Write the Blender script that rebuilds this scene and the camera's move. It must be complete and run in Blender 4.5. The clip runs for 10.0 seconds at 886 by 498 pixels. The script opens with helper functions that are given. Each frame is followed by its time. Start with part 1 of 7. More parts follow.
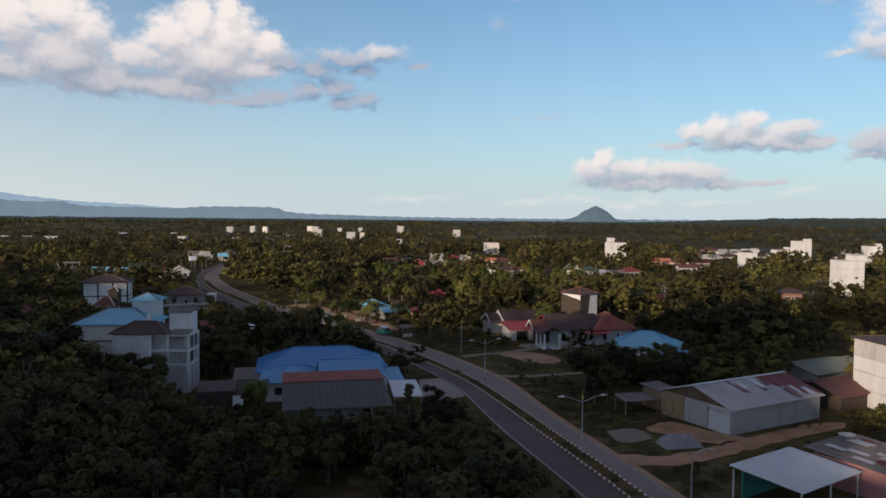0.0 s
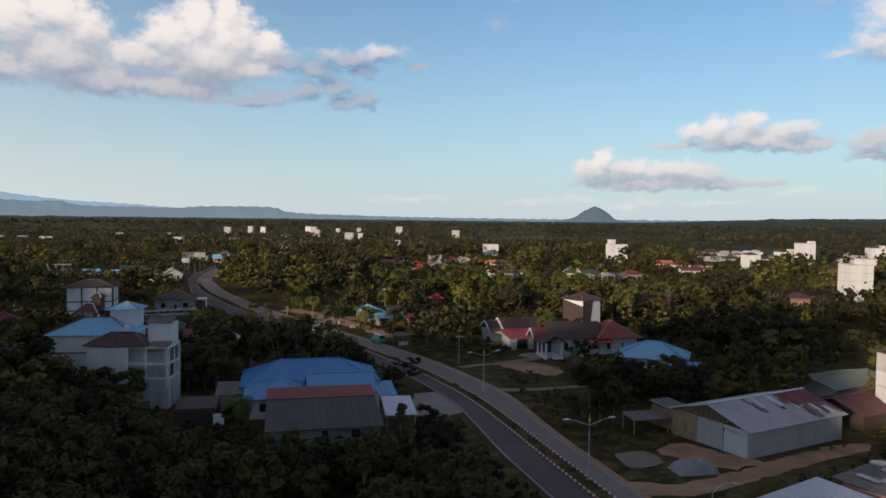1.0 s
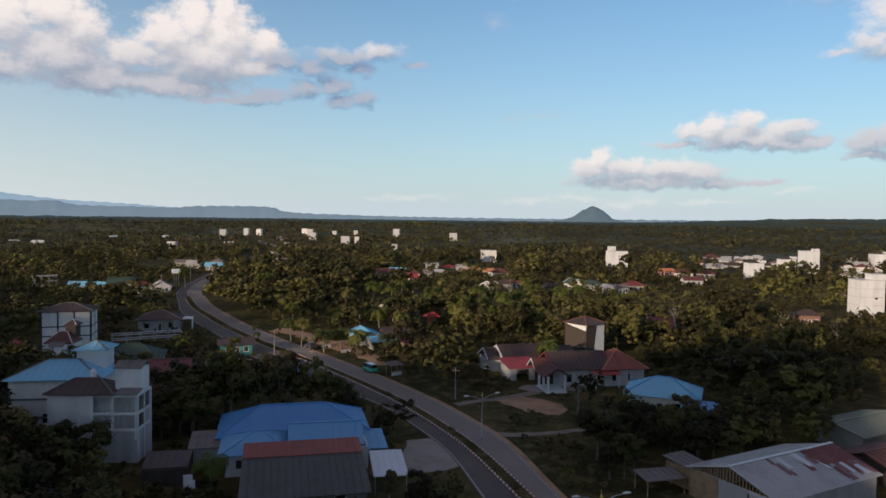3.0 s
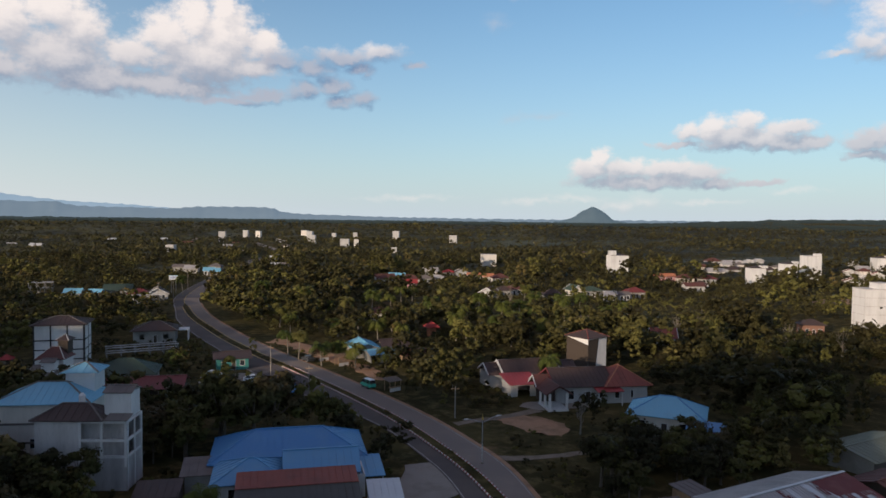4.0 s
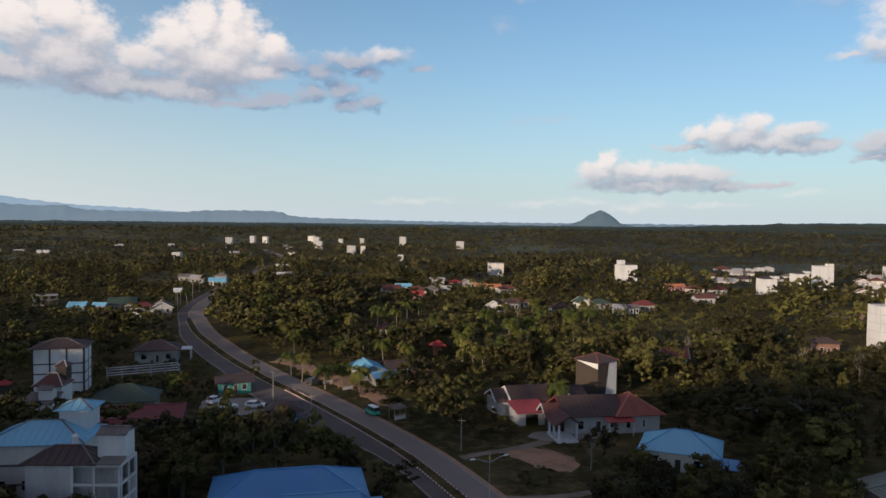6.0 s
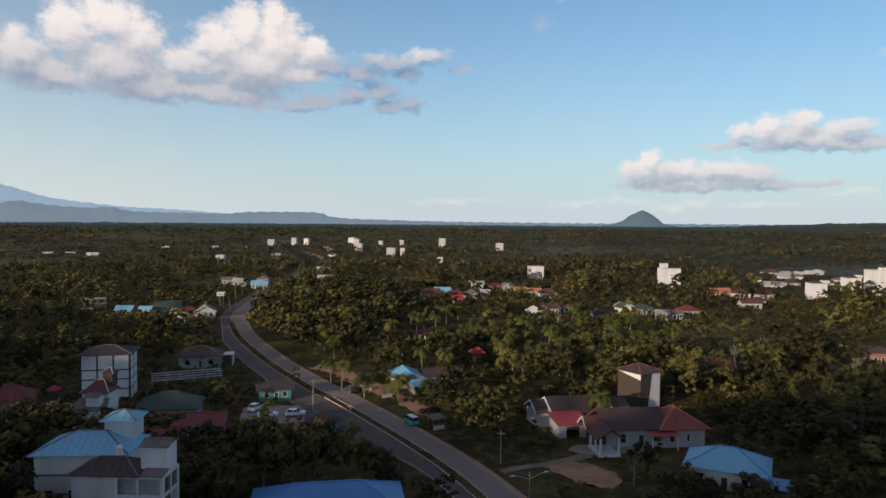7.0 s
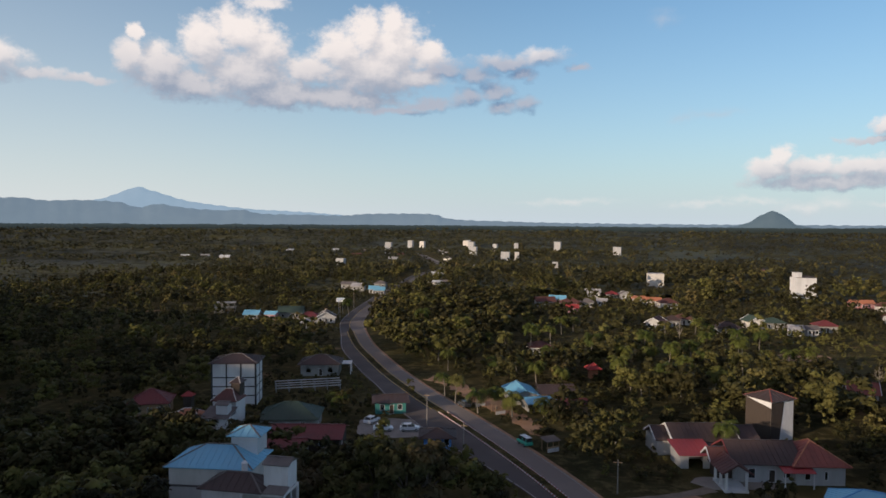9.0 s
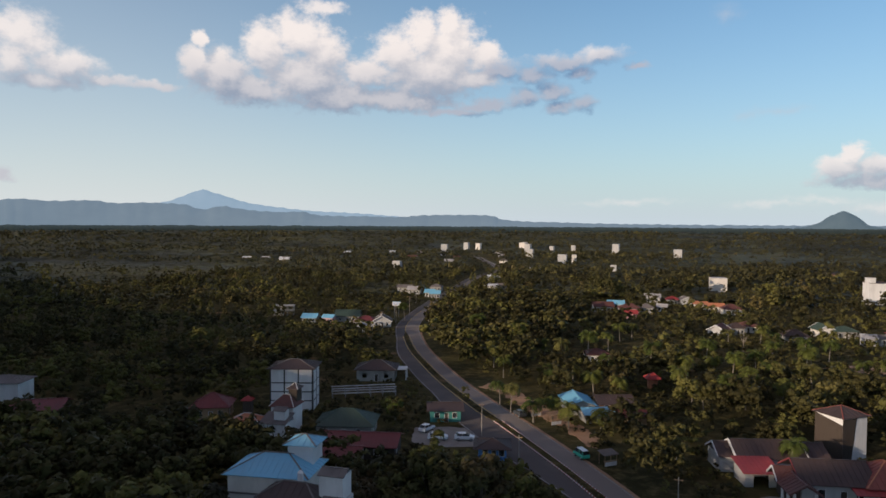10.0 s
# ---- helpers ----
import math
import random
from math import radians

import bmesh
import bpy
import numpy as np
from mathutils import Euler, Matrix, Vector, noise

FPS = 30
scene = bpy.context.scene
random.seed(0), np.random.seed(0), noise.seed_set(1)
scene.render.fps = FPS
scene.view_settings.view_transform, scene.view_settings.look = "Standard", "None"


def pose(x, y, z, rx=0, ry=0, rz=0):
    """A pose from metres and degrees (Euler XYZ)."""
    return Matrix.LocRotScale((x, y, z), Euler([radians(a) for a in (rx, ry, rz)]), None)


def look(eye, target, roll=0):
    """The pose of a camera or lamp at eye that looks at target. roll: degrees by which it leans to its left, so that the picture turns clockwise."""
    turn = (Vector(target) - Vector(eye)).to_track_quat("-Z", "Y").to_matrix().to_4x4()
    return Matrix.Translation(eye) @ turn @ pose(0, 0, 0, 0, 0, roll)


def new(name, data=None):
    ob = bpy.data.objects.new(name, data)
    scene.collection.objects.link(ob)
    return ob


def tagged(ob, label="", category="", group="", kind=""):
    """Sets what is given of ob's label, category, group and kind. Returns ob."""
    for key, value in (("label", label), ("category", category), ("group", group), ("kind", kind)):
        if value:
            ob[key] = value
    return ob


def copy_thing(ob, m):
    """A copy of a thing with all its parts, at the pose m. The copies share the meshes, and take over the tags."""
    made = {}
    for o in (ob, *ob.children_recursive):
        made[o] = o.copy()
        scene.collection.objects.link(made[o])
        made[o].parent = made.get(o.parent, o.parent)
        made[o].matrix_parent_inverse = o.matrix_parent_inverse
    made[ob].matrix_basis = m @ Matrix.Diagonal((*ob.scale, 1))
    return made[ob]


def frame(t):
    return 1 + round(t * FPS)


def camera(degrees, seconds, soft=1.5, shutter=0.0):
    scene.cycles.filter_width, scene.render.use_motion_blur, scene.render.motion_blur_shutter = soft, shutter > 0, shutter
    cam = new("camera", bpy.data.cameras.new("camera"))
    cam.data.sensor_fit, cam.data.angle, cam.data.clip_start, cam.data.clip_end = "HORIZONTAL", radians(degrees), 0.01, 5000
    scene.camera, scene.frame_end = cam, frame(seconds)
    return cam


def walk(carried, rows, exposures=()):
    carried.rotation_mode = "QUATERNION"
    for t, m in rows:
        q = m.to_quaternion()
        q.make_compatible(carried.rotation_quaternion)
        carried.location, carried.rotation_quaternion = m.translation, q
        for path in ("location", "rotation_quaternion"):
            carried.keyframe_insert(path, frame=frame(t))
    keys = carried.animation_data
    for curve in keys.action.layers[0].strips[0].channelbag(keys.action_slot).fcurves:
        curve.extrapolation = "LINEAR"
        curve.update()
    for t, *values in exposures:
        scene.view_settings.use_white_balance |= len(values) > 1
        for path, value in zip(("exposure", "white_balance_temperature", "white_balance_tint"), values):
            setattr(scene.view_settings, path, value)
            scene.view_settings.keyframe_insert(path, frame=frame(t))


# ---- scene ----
cam = camera(63.8, 10.0, soft=1.6)
PATH = [
    (0, (-0.333, 8.722, 26.239), (-0.345, 10.72, 26.155), 0.6),
    (0.5, (-0.133, 12.116, 26.434), (-0.145, 14.114, 26.351), 0.7),
    (1, (0.055, 15.149, 26.973), (0.045, 17.148, 26.889), 0.7),
    (1.5, (0.295, 17.808, 27.921), (0.285, 19.806, 27.836), 0.7),
    (2, (0.361, 20.069, 29.193), (0.352, 22.068, 29.107), 0.7),
    (2.5, (0.368, 22.051, 30.442), (0.363, 24.049, 30.355), 0.7),
    (4, (0.386, 26.586, 34.234), (0.383, 28.584, 34.148), 0.7),
    (4.5, (0.427, 27.743, 35.252), (0.425, 29.741, 35.167), 0.7),
    (5, (0.457, 28.658, 36.152), (0.456, 30.656, 36.069), 0.7),
    (6.5, (0.585, 30.804, 39.102), (0.52, 32.801, 39.025), 0.6),
    (7, (0.592, 31.239, 39.863), (0.458, 33.233, 39.785), 0.5),
    (7.5, (0.607, 31.591, 40.708), (0.393, 33.578, 40.63), 0.5),
    (8, (0.505, 31.9, 41.506), (0.211, 33.877, 41.428), 0.5),
    (8.5, (0.52, 32.173, 42.37), (0.147, 34.137, 42.292), 0.4),
    (9, (0.477, 32.402, 43.15), (0.026, 34.349, 43.072), 0.4),
    (9.5, (0.457, 32.764, 43.949), (-0.073, 34.691, 43.872), 0.4),
    (10, (0.481, 33.26, 44.621), (-0.122, 35.165, 44.545), 0.3),
]

EXPOSURE = 0.0
SKY_GAIN = (0.087, 0.130, 0.156)   # strength of the sky's light
HAZE = (0.60, 0.68, 0.755)         # air over the horizon
HAZE_WEST = (0.74, 0.77, 0.80)     # whiter air towards the mountain
CLOUD_LIGHT, CLOUD_DARK = (0.92, 0.84, 0.81), (0.29, 0.35, 0.46)
CLOUD_WISP = (0.12, 0.20, 0.36)
EVENING = (1.10, 0.68, 0.50)       # glow over the low sun, behind the start
walk(cam, [(t, look(eye, target, roll)) for t, eye, target, roll in PATH], exposures=[(0, EXPOSURE), (10, EXPOSURE)])

# ---- world, sun ----
SUN_AZ, SUN_EL = 218.0, 11.0      # compass degrees from +y clockwise, height above the horizon
LIGHT_DIR = Vector((-math.sin(radians(SUN_AZ)) * math.cos(radians(SUN_EL)), -math.cos(radians(SUN_AZ)) * math.cos(radians(SUN_EL)), -math.sin(radians(SUN_EL))))
sun_data = bpy.data.lights.new("sun", "SUN")
sun_data.energy, sun_data.angle, sun_data.color = 4.2, radians(0.6), (1.0, 0.785, 0.59)
sun = new("sun", sun_data)
sun.matrix_world = look((0, 0, 300), Vector((0, 0, 300)) + LIGHT_DIR)


class Nodes:
    """Short node-tree writing."""
    def __init__(self, tree):
        self.tree = tree

    def add(self, kind, **props):
        node = self.tree.nodes.new(kind)
        for key, value in props.items():
            if key == "operation":
                node.operation = value
            elif key == "data_type":
                node.data_type = value
            elif key == "blend_type":
                node.blend_type = value
            elif key == "noise_dimensions":
                node.noise_dimensions = value
        return node

    def put(self, socket, value):
        if hasattr(value, "is_linked"):
            self.tree.links.new(value, socket)
        else:
            socket.default_value = value

    def math(self, op, a, b=0.0, c=0.0, clamp=False):
        n = self.add("ShaderNodeMath", operation=op)
        n.use_clamp = clamp
        for s, v in zip(n.inputs, (a, b, c)):
            self.put(s, v)
        return n.outputs[0]

    def vec(self, op, a, b=(0, 0, 0), c=(0, 0, 0)):
        n = self.add("ShaderNodeVectorMath", operation=op)
        for s, v in zip(n.inputs, (a, b, c)):
            self.put(s, v)
        return n.outputs["Value"] if op in ("LENGTH", "DOT_PRODUCT", "DISTANCE") else n.outputs[0]

    def noise(self, vector, scale, detail=4.0, rough=0.55, color=False):
        n = self.add("ShaderNodeTexNoise")
        self.put(n.inputs["Vector"], vector)
        n.inputs["Scale"].default_value, n.inputs["Detail"].default_value, n.inputs["Roughness"].default_value = scale, detail, rough
        return n.outputs["Color"] if color else n.outputs[0]

    def step(self, x, lo, hi):
        n = self.add("ShaderNodeMapRange")
        n.interpolation_type = "SMOOTHSTEP"
        for key, v in (("Value", x), ("From Min", lo), ("From Max", hi)):
            self.put(n.inputs[key], v)
        return n.outputs[0]

    def mix(self, f, a, b):
        n = self.add("ShaderNodeMix", data_type="RGBA")
        self.put(n.inputs["Factor"], f)
        self.put(n.inputs[6], a)
        self.put(n.inputs[7], b)
        return n.outputs[2]


# clouds: heading and height of each puff in degrees, half width, half height
CLOUD_MAIN = [(-36.2, 13.4, 0.6, 0.9), (-36.7, 11.8, 1.4, 1.4), (-34.7, 11.1, 2.7, 2.0), (-31.5, 13.1, 2.1, 2.4), (-28.9, 14.2, 2.8, 2.0), (-27.0, 13.0, 2.2, 2.2),
              (-32.8, 10.0, 4.2, 1.4), (-28.3, 11.0, 4.2, 2.3), (-25.9, 9.7, 4.9, 1.4), (-23.7, 11.6, 2.7, 1.4), (-21.2, 13.1, 2.7, 2.2), (-19.4, 14.6, 1.5, 1.9),
              (-17.2, 15.3, 1.2, 1.5), (-16.9, 13.5, 2.8, 2.8), (-18.7, 11.7, 5.7, 2.4), (-14.4, 13.0, 1.9, 1.4), (-21.4, 9.6, 5.4, 1.1), (-15.1, 11.3, 2.7, 0.9)]
CLOUD_WISPS = [(-8.0, 12.4, 3.6, 0.8), (-5.3, 12.8, 2.2, 0.9), (-10.4, 11.4, 2.2, 0.8), (-9.0, 10.2, 1.7, 1.0), (-6.6, 9.2, 1.4, 0.9), (-11.2, 9.8, 1.6, 1.0), (-8.4, 9.0, 1.6, 0.7), (-14.2, 9.2, 3.2, 0.6),
               (-12.9, 11.9, 2.0, 0.9), (-2.4, 11.9, 1.2, 0.35), (-16.9, 8.7, 4.1, 0.4), (-6.8, 11.4, 1.6, 0.6)]
CLOUD_LEFT = [(-47.3, 12.0, 1.9, 1.3), (-48.6, 10.8, 1.5, 1.6), (-45.4, 10.9, 3.0, 1.4), (-42.7, 10.1, 2.4, 0.5), (-39.7, 9.9, 2.3, 0.4), (-49.4, 3.0, 0.8, 0.6), (-48.2, 12.8, 2.6, 1.8), (-46.8, 9.7, 3.4, 0.7), (-27.2, 16.4, 2.2, 0.6)]
CLOUD_RIGHT = [(18.8, 6.7, 1.1, 0.9), (20.5, 7.1, 1.5, 1.0), (22.7, 7.4, 1.4, 0.9), (25.5, 6.7, 2.3, 0.8), (23.3, 5.9, 4.9, 0.7), (27.1, 5.7, 1.8, 0.6),
               (30.6, 5.6, 2.0, 0.9), (32.0, 6.0, 1.6, 1.3), (30.6, 4.7, 2.0, 0.4), (17.8, 5.8, 2.1, 0.3), (21.6, 6.4, 3.6, 1.0), (25.2, 5.6, 3.4, 0.7)]
CLOUD_LOW = [(12.3, 4.8, 1.0, 0.9), (11.5, 4.0, 1.8, 1.1), (14.3, 4.0, 2.6, 1.0), (17.4, 4.0, 2.9, 0.9), (19.6, 3.6, 2.1, 0.9), (15.8, 3.0, 6.5, 0.7), (21.0, 2.9, 1.6, 0.6),
             (23.7, 2.9, 2.3, 0.3)]
CLOUD_HIGH = [(31.8, 14.2, 2.7, 2.8), (30.6, 12.2, 2.2, 1.1), (32.2, 11.5, 3.0, 0.9), (28.6, 11.7, 1.8, 0.3)]
CLOUD_VEIL = [(27.6, 15.9, 3.4, 1.7), (5.6, 17.2, 1.3, 0.5), (3.9, 15.2, 1.3, 0.9), (7.6, 8.2, 3.0, 0.5), (5.4, 7.9, 1.5, 0.6)]
CLOUD_FAINT = [(15.6, 1.5, 1.6, 0.9), (13.7, 1.1, 2.6, 0.7), (10.6, 1.8, 3.2, 0.4), (7.0, 1.4, 4.0, 0.35), (26.0, 2.2, 2.4, 0.3), (20.0, 1.4, 4.0, 0.3), (-3.0, 1.6, 5.0, 0.3)]


def cloud_group(name, puffs, gain):
    """A node group: how dense the cloud is at a heading and height."""
    tree = bpy.data.node_groups.new(name, "ShaderNodeTree")
    tree.interface.new_socket("Place", in_out="INPUT", socket_type="NodeSocketVector")
    tree.interface.new_socket("Density", in_out="OUTPUT", socket_type="NodeSocketFloat")
    n = Nodes(tree)
    place = tree.nodes.new("NodeGroupInput").outputs[0]
    total = None
    for u, v, a, b in puffs:
        d = n.vec("LENGTH", n.vec("MULTIPLY_ADD", place, (1 / a, 1 / b, 0), (-u / a, -v / b, 0)))
        d = n.math("MULTIPLY_ADD", d, -gain, gain)
        if total is None:
            total = d
        else:
            s = n.add("ShaderNodeMath", operation="SMOOTH_MAX")
            n.put(s.inputs[0], total), n.put(s.inputs[1], d)
            s.inputs[2].default_value = 0.2
            total = s.outputs[0]
    tree.links.new(total, tree.nodes.new("NodeGroupOutput").inputs[0])
    return tree


def make_world():
    world = bpy.data.worlds.new("sky")
    world.use_nodes = True
    scene.world = world
    tree = world.node_tree
    n = Nodes(tree)
    background = tree.nodes["Background"]
    sky = n.add("ShaderNodeTexSky")
    sky.sky_type, sky.sun_disc, sky.sun_elevation, sky.sun_rotation = "NISHITA", False, radians(SUN_EL), radians(SUN_AZ)
    sky.air_density, sky.dust_density, sky.ozone_density = 1.0, 0.6, 2.0
    way = tree.nodes.new("ShaderNodeTexCoord").outputs["Generated"]
    sep = n.add("ShaderNodeSeparateXYZ")
    n.put(sep.inputs[0], way)
    heading = n.math("MULTIPLY", n.math("ARCTAN2", sep.outputs[0], sep.outputs[1]), 57.29578)
    height = n.math("MULTIPLY", n.math("ARCSINE", sep.outputs[2]), 57.29578)
    comb = n.add("ShaderNodeCombineXYZ")
    n.put(comb.inputs[0], heading), n.put(comb.inputs[1], height)
    place = comb.outputs[0]
    warp = n.vec("SUBTRACT", n.noise(place, 0.55, 5.0, 0.6, color=True), (0.5, 0.5, 0.5))
    place_w = n.vec("MULTIPLY_ADD", warp, (2.0, 1.5, 0.0), place)
    fine = n.noise(n.vec("MULTIPLY", place, (0.8, 1.1, 1)), 1.1, 8.0, 0.62)
    fine_up = n.noise(n.vec("MULTIPLY", n.vec("ADD", place, (-0.35, 0.4, 0)), (0.8, 1.1, 1)), 1.1, 8.0, 0.62)
    low = n.noise(place, 0.35, 3.0, 0.5)
    color = n.vec("MULTIPLY", sky.outputs[0], SKY_GAIN)
    # pale haze over the horizon, thinning upwards
    west = n.step(heading, 0.0, -48.0)
    veil = n.math("POWER", 2.718, n.math("MULTIPLY", n.math("MAXIMUM", height, 0.0), n.math("MULTIPLY_ADD", west, 0.035, -0.105)))
    toward = n.vec("DOT_PRODUCT", way, tuple(-LIGHT_DIR))      # 1 at the sun, -1 across from it
    evening = n.step(toward, 0.15, 0.95)
    color = n.mix(n.math("MULTIPLY", veil, 0.93), color, n.mix(evening, n.mix(west, (*HAZE, 1), (*HAZE_WEST, 1)), (*EVENING, 1)))
    for name, puffs, gain, veil, opaque, reach, base, top, under in (("cloud_main", CLOUD_MAIN, 1.0, 0.75, 1.0, 1.2, 9.0, 14.6, CLOUD_DARK), ("cloud_wisps", CLOUD_WISPS, 1.0, 1.0, 0.85, 0.8, 11.8, 13.8, CLOUD_WISP), ("cloud_left", CLOUD_LEFT, 1.0, 0.9, 0.9, 1.0, 9.0, 11.8, CLOUD_DARK),
                                            ("cloud_right", CLOUD_RIGHT, 1.0, 0.75, 0.9, 0.8, 5.0, 8.0, CLOUD_DARK), ("cloud_low", CLOUD_LOW, 1.0, 0.75, 0.9, 0.8, 2.4, 5.2, CLOUD_DARK), ("cloud_high", CLOUD_HIGH, 0.9, 1.0, 0.85, 1.0, 10.6, 13.2, CLOUD_DARK), ("cloud_veil", CLOUD_VEIL, 0.8, 1.9, 0.55, 1.0, 8.0, 40.0, CLOUD_DARK),
                                            ("cloud_faint", CLOUD_FAINT, 0.9, 1.7, 0.5, 0.6, -4.0, 2.0, CLOUD_DARK)):
        group = cloud_group(name, puffs, gain)

        def density(p, f):
            g = tree.nodes.new("ShaderNodeGroup")
            g.node_tree = group
            tree.links.new(p, g.inputs[0])
            return n.math("ADD", g.outputs[0], n.math("MULTIPLY", n.math("SUBTRACT", f, 0.5), 1.15))

        here = density(place_w, fine)
        above = density(n.vec("ADD", place_w, (-0.5 * reach, reach, 0)), fine_up)
        alpha = n.math("MULTIPLY", n.step(here, -0.12, veil - 0.2), opaque)
        side = n.step(n.math("SUBTRACT", here, above), -0.6, 0.6)
        tall = n.step(n.math("ADD", height, n.math("MULTIPLY", n.math("SUBTRACT", low, 0.5), 2.0)), base, top)
        lit = n.math("ADD", n.math("MULTIPLY", side, 0.42), n.math("MULTIPLY", tall, 0.62), clamp=True)
        shade = n.mix(lit, (*under, 1), (*CLOUD_LIGHT, 1))
        color = n.mix(alpha, color, shade)
    # unseen broken cloud added overhead; its warm tone tints the ambient light
    field = n.noise(n.vec("MULTIPLY", way, (1, 1, 2.2)), 2.6, 7, 0.6)
    cover = n.step(height, 24.0, 42.0)
    cover = n.math("MULTIPLY", cover, n.step(field, 0.36, 0.56))
    cover = n.math("MULTIPLY", cover, n.math("MULTIPLY_ADD", evening, -0.5, 1.0))
    grey = n.mix(n.step(n.noise(way, 5.0, 6, 0.6), 0.3, 0.7), (0.195, 0.126, 0.128, 1), (0.34, 0.218, 0.212, 1))
    color = n.mix(n.math("MULTIPLY", cover, 0.9), color, grey)
    n.put(background.inputs[0], color)
    background.inputs[1].default_value = 1.0


make_world()

# ---- materials ----


def material(name, rough=0.8, metal=0.0):
    mat = bpy.data.materials.new(name)
    mat.use_nodes = True
    n = Nodes(mat.node_tree)
    bsdf = mat.node_tree.nodes["Principled BSDF"]
    bsdf.inputs["Roughness"].default_value, bsdf.inputs["Metallic"].default_value = rough, metal
    coord = mat.node_tree.nodes.new("ShaderNodeTexCoord").outputs["Object"]
    return mat, n, bsdf, coord


def bump(n, bsdf, height, strength=0.3, distance=0.05):
    b = n.add("ShaderNodeBump")
    b.inputs["Strength"].default_value, b.inputs["Distance"].default_value = strength, distance
    n.put(b.inputs["Height"], height)
    n.put(bsdf.inputs["Normal"], b.outputs[0])


def rgb(*c):
    return (*c, 1.0)


def weathered(name, base, stain, rough=0.75, metal=0.0, coarse=0.35, fine=3.0, amount=0.6, streak=False, vary=0.0):
    """Paint, plaster or sheet metal with large stains and fine grain."""
    mat, n, bsdf, co = material(name, rough, metal)
    p = n.vec("MULTIPLY", co, (1, 1, 0.25)) if streak else co
    big = n.step(n.noise(p, coarse, 6, 0.6), 0.42, 0.72)
    small = n.noise(p, fine, 5, 0.65)
    c = n.mix(n.math("MULTIPLY", big, amount), rgb(*base), rgb(*stain))
    c = n.mix(n.math("MULTIPLY", n.step(small, 0.45, 0.8), amount * 0.6), c, rgb(*stain))
    if vary:
        info = n.add("ShaderNodeObjectInfo")
        c = n.mix(n.math("MULTIPLY", info.outputs["Random"], vary), c, rgb(*stain))
    n.put(bsdf.inputs["Base Color"], c)
    n.put(bsdf.inputs["Roughness"], n.math("MULTIPLY_ADD", small, 0.25, rough - 0.12))
    bump(n, bsdf, small, 0.25, 0.03)
    return mat


def foliage(name, tones, by_object=False):
    """Leaves: four tones by the plant's own tint, lighter and darker leaf by leaf."""
    mat, n, bsdf, co = material(name, 0.6)
    leaf = n.add("ShaderNodeNewGeometry").outputs["Random Per Island"]
    if by_object:
        tint = n.add("ShaderNodeObjectInfo").outputs["Random"]
    else:
        a = n.add("ShaderNodeAttribute")
        a.attribute_name = "tint"
        tint = a.outputs["Fac"]
    c = rgb(*tones[0])
    for k, tone in enumerate(tones[1:]):
        c = n.mix(n.step(tint, 0.08 + 0.3 * k, 0.42 + 0.3 * k), c, rgb(*tone))
    patch_noise = n.noise(co, 0.6, 3, 0.6)
    c = n.mix(n.math("MULTIPLY", n.step(patch_noise, 0.4, 0.75), 0.4), c, rgb(*[v * 0.6 for v in tones[0]]))
    c = n.mix(n.math("MULTIPLY", leaf, 0.4), c, rgb(*[v * 1.5 for v in tones[1]]))
    n.put(bsdf.inputs["Base Color"], c)
    bsdf.inputs["Specular IOR Level"].default_value = 0.06
    return mat


M = {}
TONES = ((0.026, 0.023, 0.011), (0.057, 0.053, 0.020), (0.142, 0.136, 0.038), (0.150, 0.115, 0.046))
M["leaf"] = foliage("leaf_near", ((0.019, 0.018, 0.010), (0.036, 0.034, 0.016), (0.085, 0.082, 0.026), (0.080, 0.062, 0.032)), True)
M["leaf_wood"] = foliage("leaf_woodland", TONES)
M["leaf_far"] = foliage("leaf_far", ((0.027, 0.026, 0.015), (0.053, 0.050, 0.022), (0.112, 0.102, 0.036), (0.112, 0.088, 0.040)))
M["palm"] = foliage("palm_frond", ((0.044, 0.060, 0.016), (0.070, 0.086, 0.020), (0.110, 0.112, 0.028), (0.12, 0.10, 0.035)), True)
M["bark"] = weathered("bark", (0.14, 0.11, 0.085), (0.05, 0.04, 0.03), 0.9, coarse=2.0, fine=9.0)
M["pale_bark"] = weathered("pale_bark", (0.21, 0.185, 0.15), (0.10, 0.085, 0.07), 0.9, coarse=2.0, fine=9.0)
M["white"] = weathered("white_paint", (0.70, 0.695, 0.69), (0.42, 0.41, 0.40), 0.7, amount=0.45, streak=True)
# greyer white for the bungalow plot, cottages and distant blocks
M["greyish_white"] = weathered("greyish_white_paint", (0.46, 0.455, 0.45), (0.30, 0.295, 0.29), 0.8, amount=0.6, streak=True)
M["white_sheet"] = weathered("white_sheet", (0.60, 0.62, 0.64), (0.38, 0.40, 0.42), 0.5, 0.1, amount=0.3)
M["cream"] = weathered("cream_paint", (0.66, 0.62, 0.57), (0.43, 0.40, 0.36), 0.7, amount=0.4, streak=True)
M["concrete"] = weathered("bare_concrete", (0.58, 0.55, 0.54), (0.27, 0.255, 0.25), 0.85, amount=0.75, coarse=0.3, streak=True)
M["block"] = weathered("grey_render", (0.30, 0.29, 0.27), (0.16, 0.155, 0.15), 0.9, amount=0.6)
M["black"] = weathered("black_trim", (0.035, 0.033, 0.032), (0.06, 0.055, 0.05), 0.7)
M["brown_wall"] = weathered("brown_cladding", (0.055, 0.040, 0.030), (0.034, 0.027, 0.022), 0.8, streak=True)
M["blue_roof"] = weathered("blue_sheet_roof", (0.070, 0.25, 0.52), (0.13, 0.31, 0.50), 0.42, 0.0, amount=0.5, coarse=0.2)
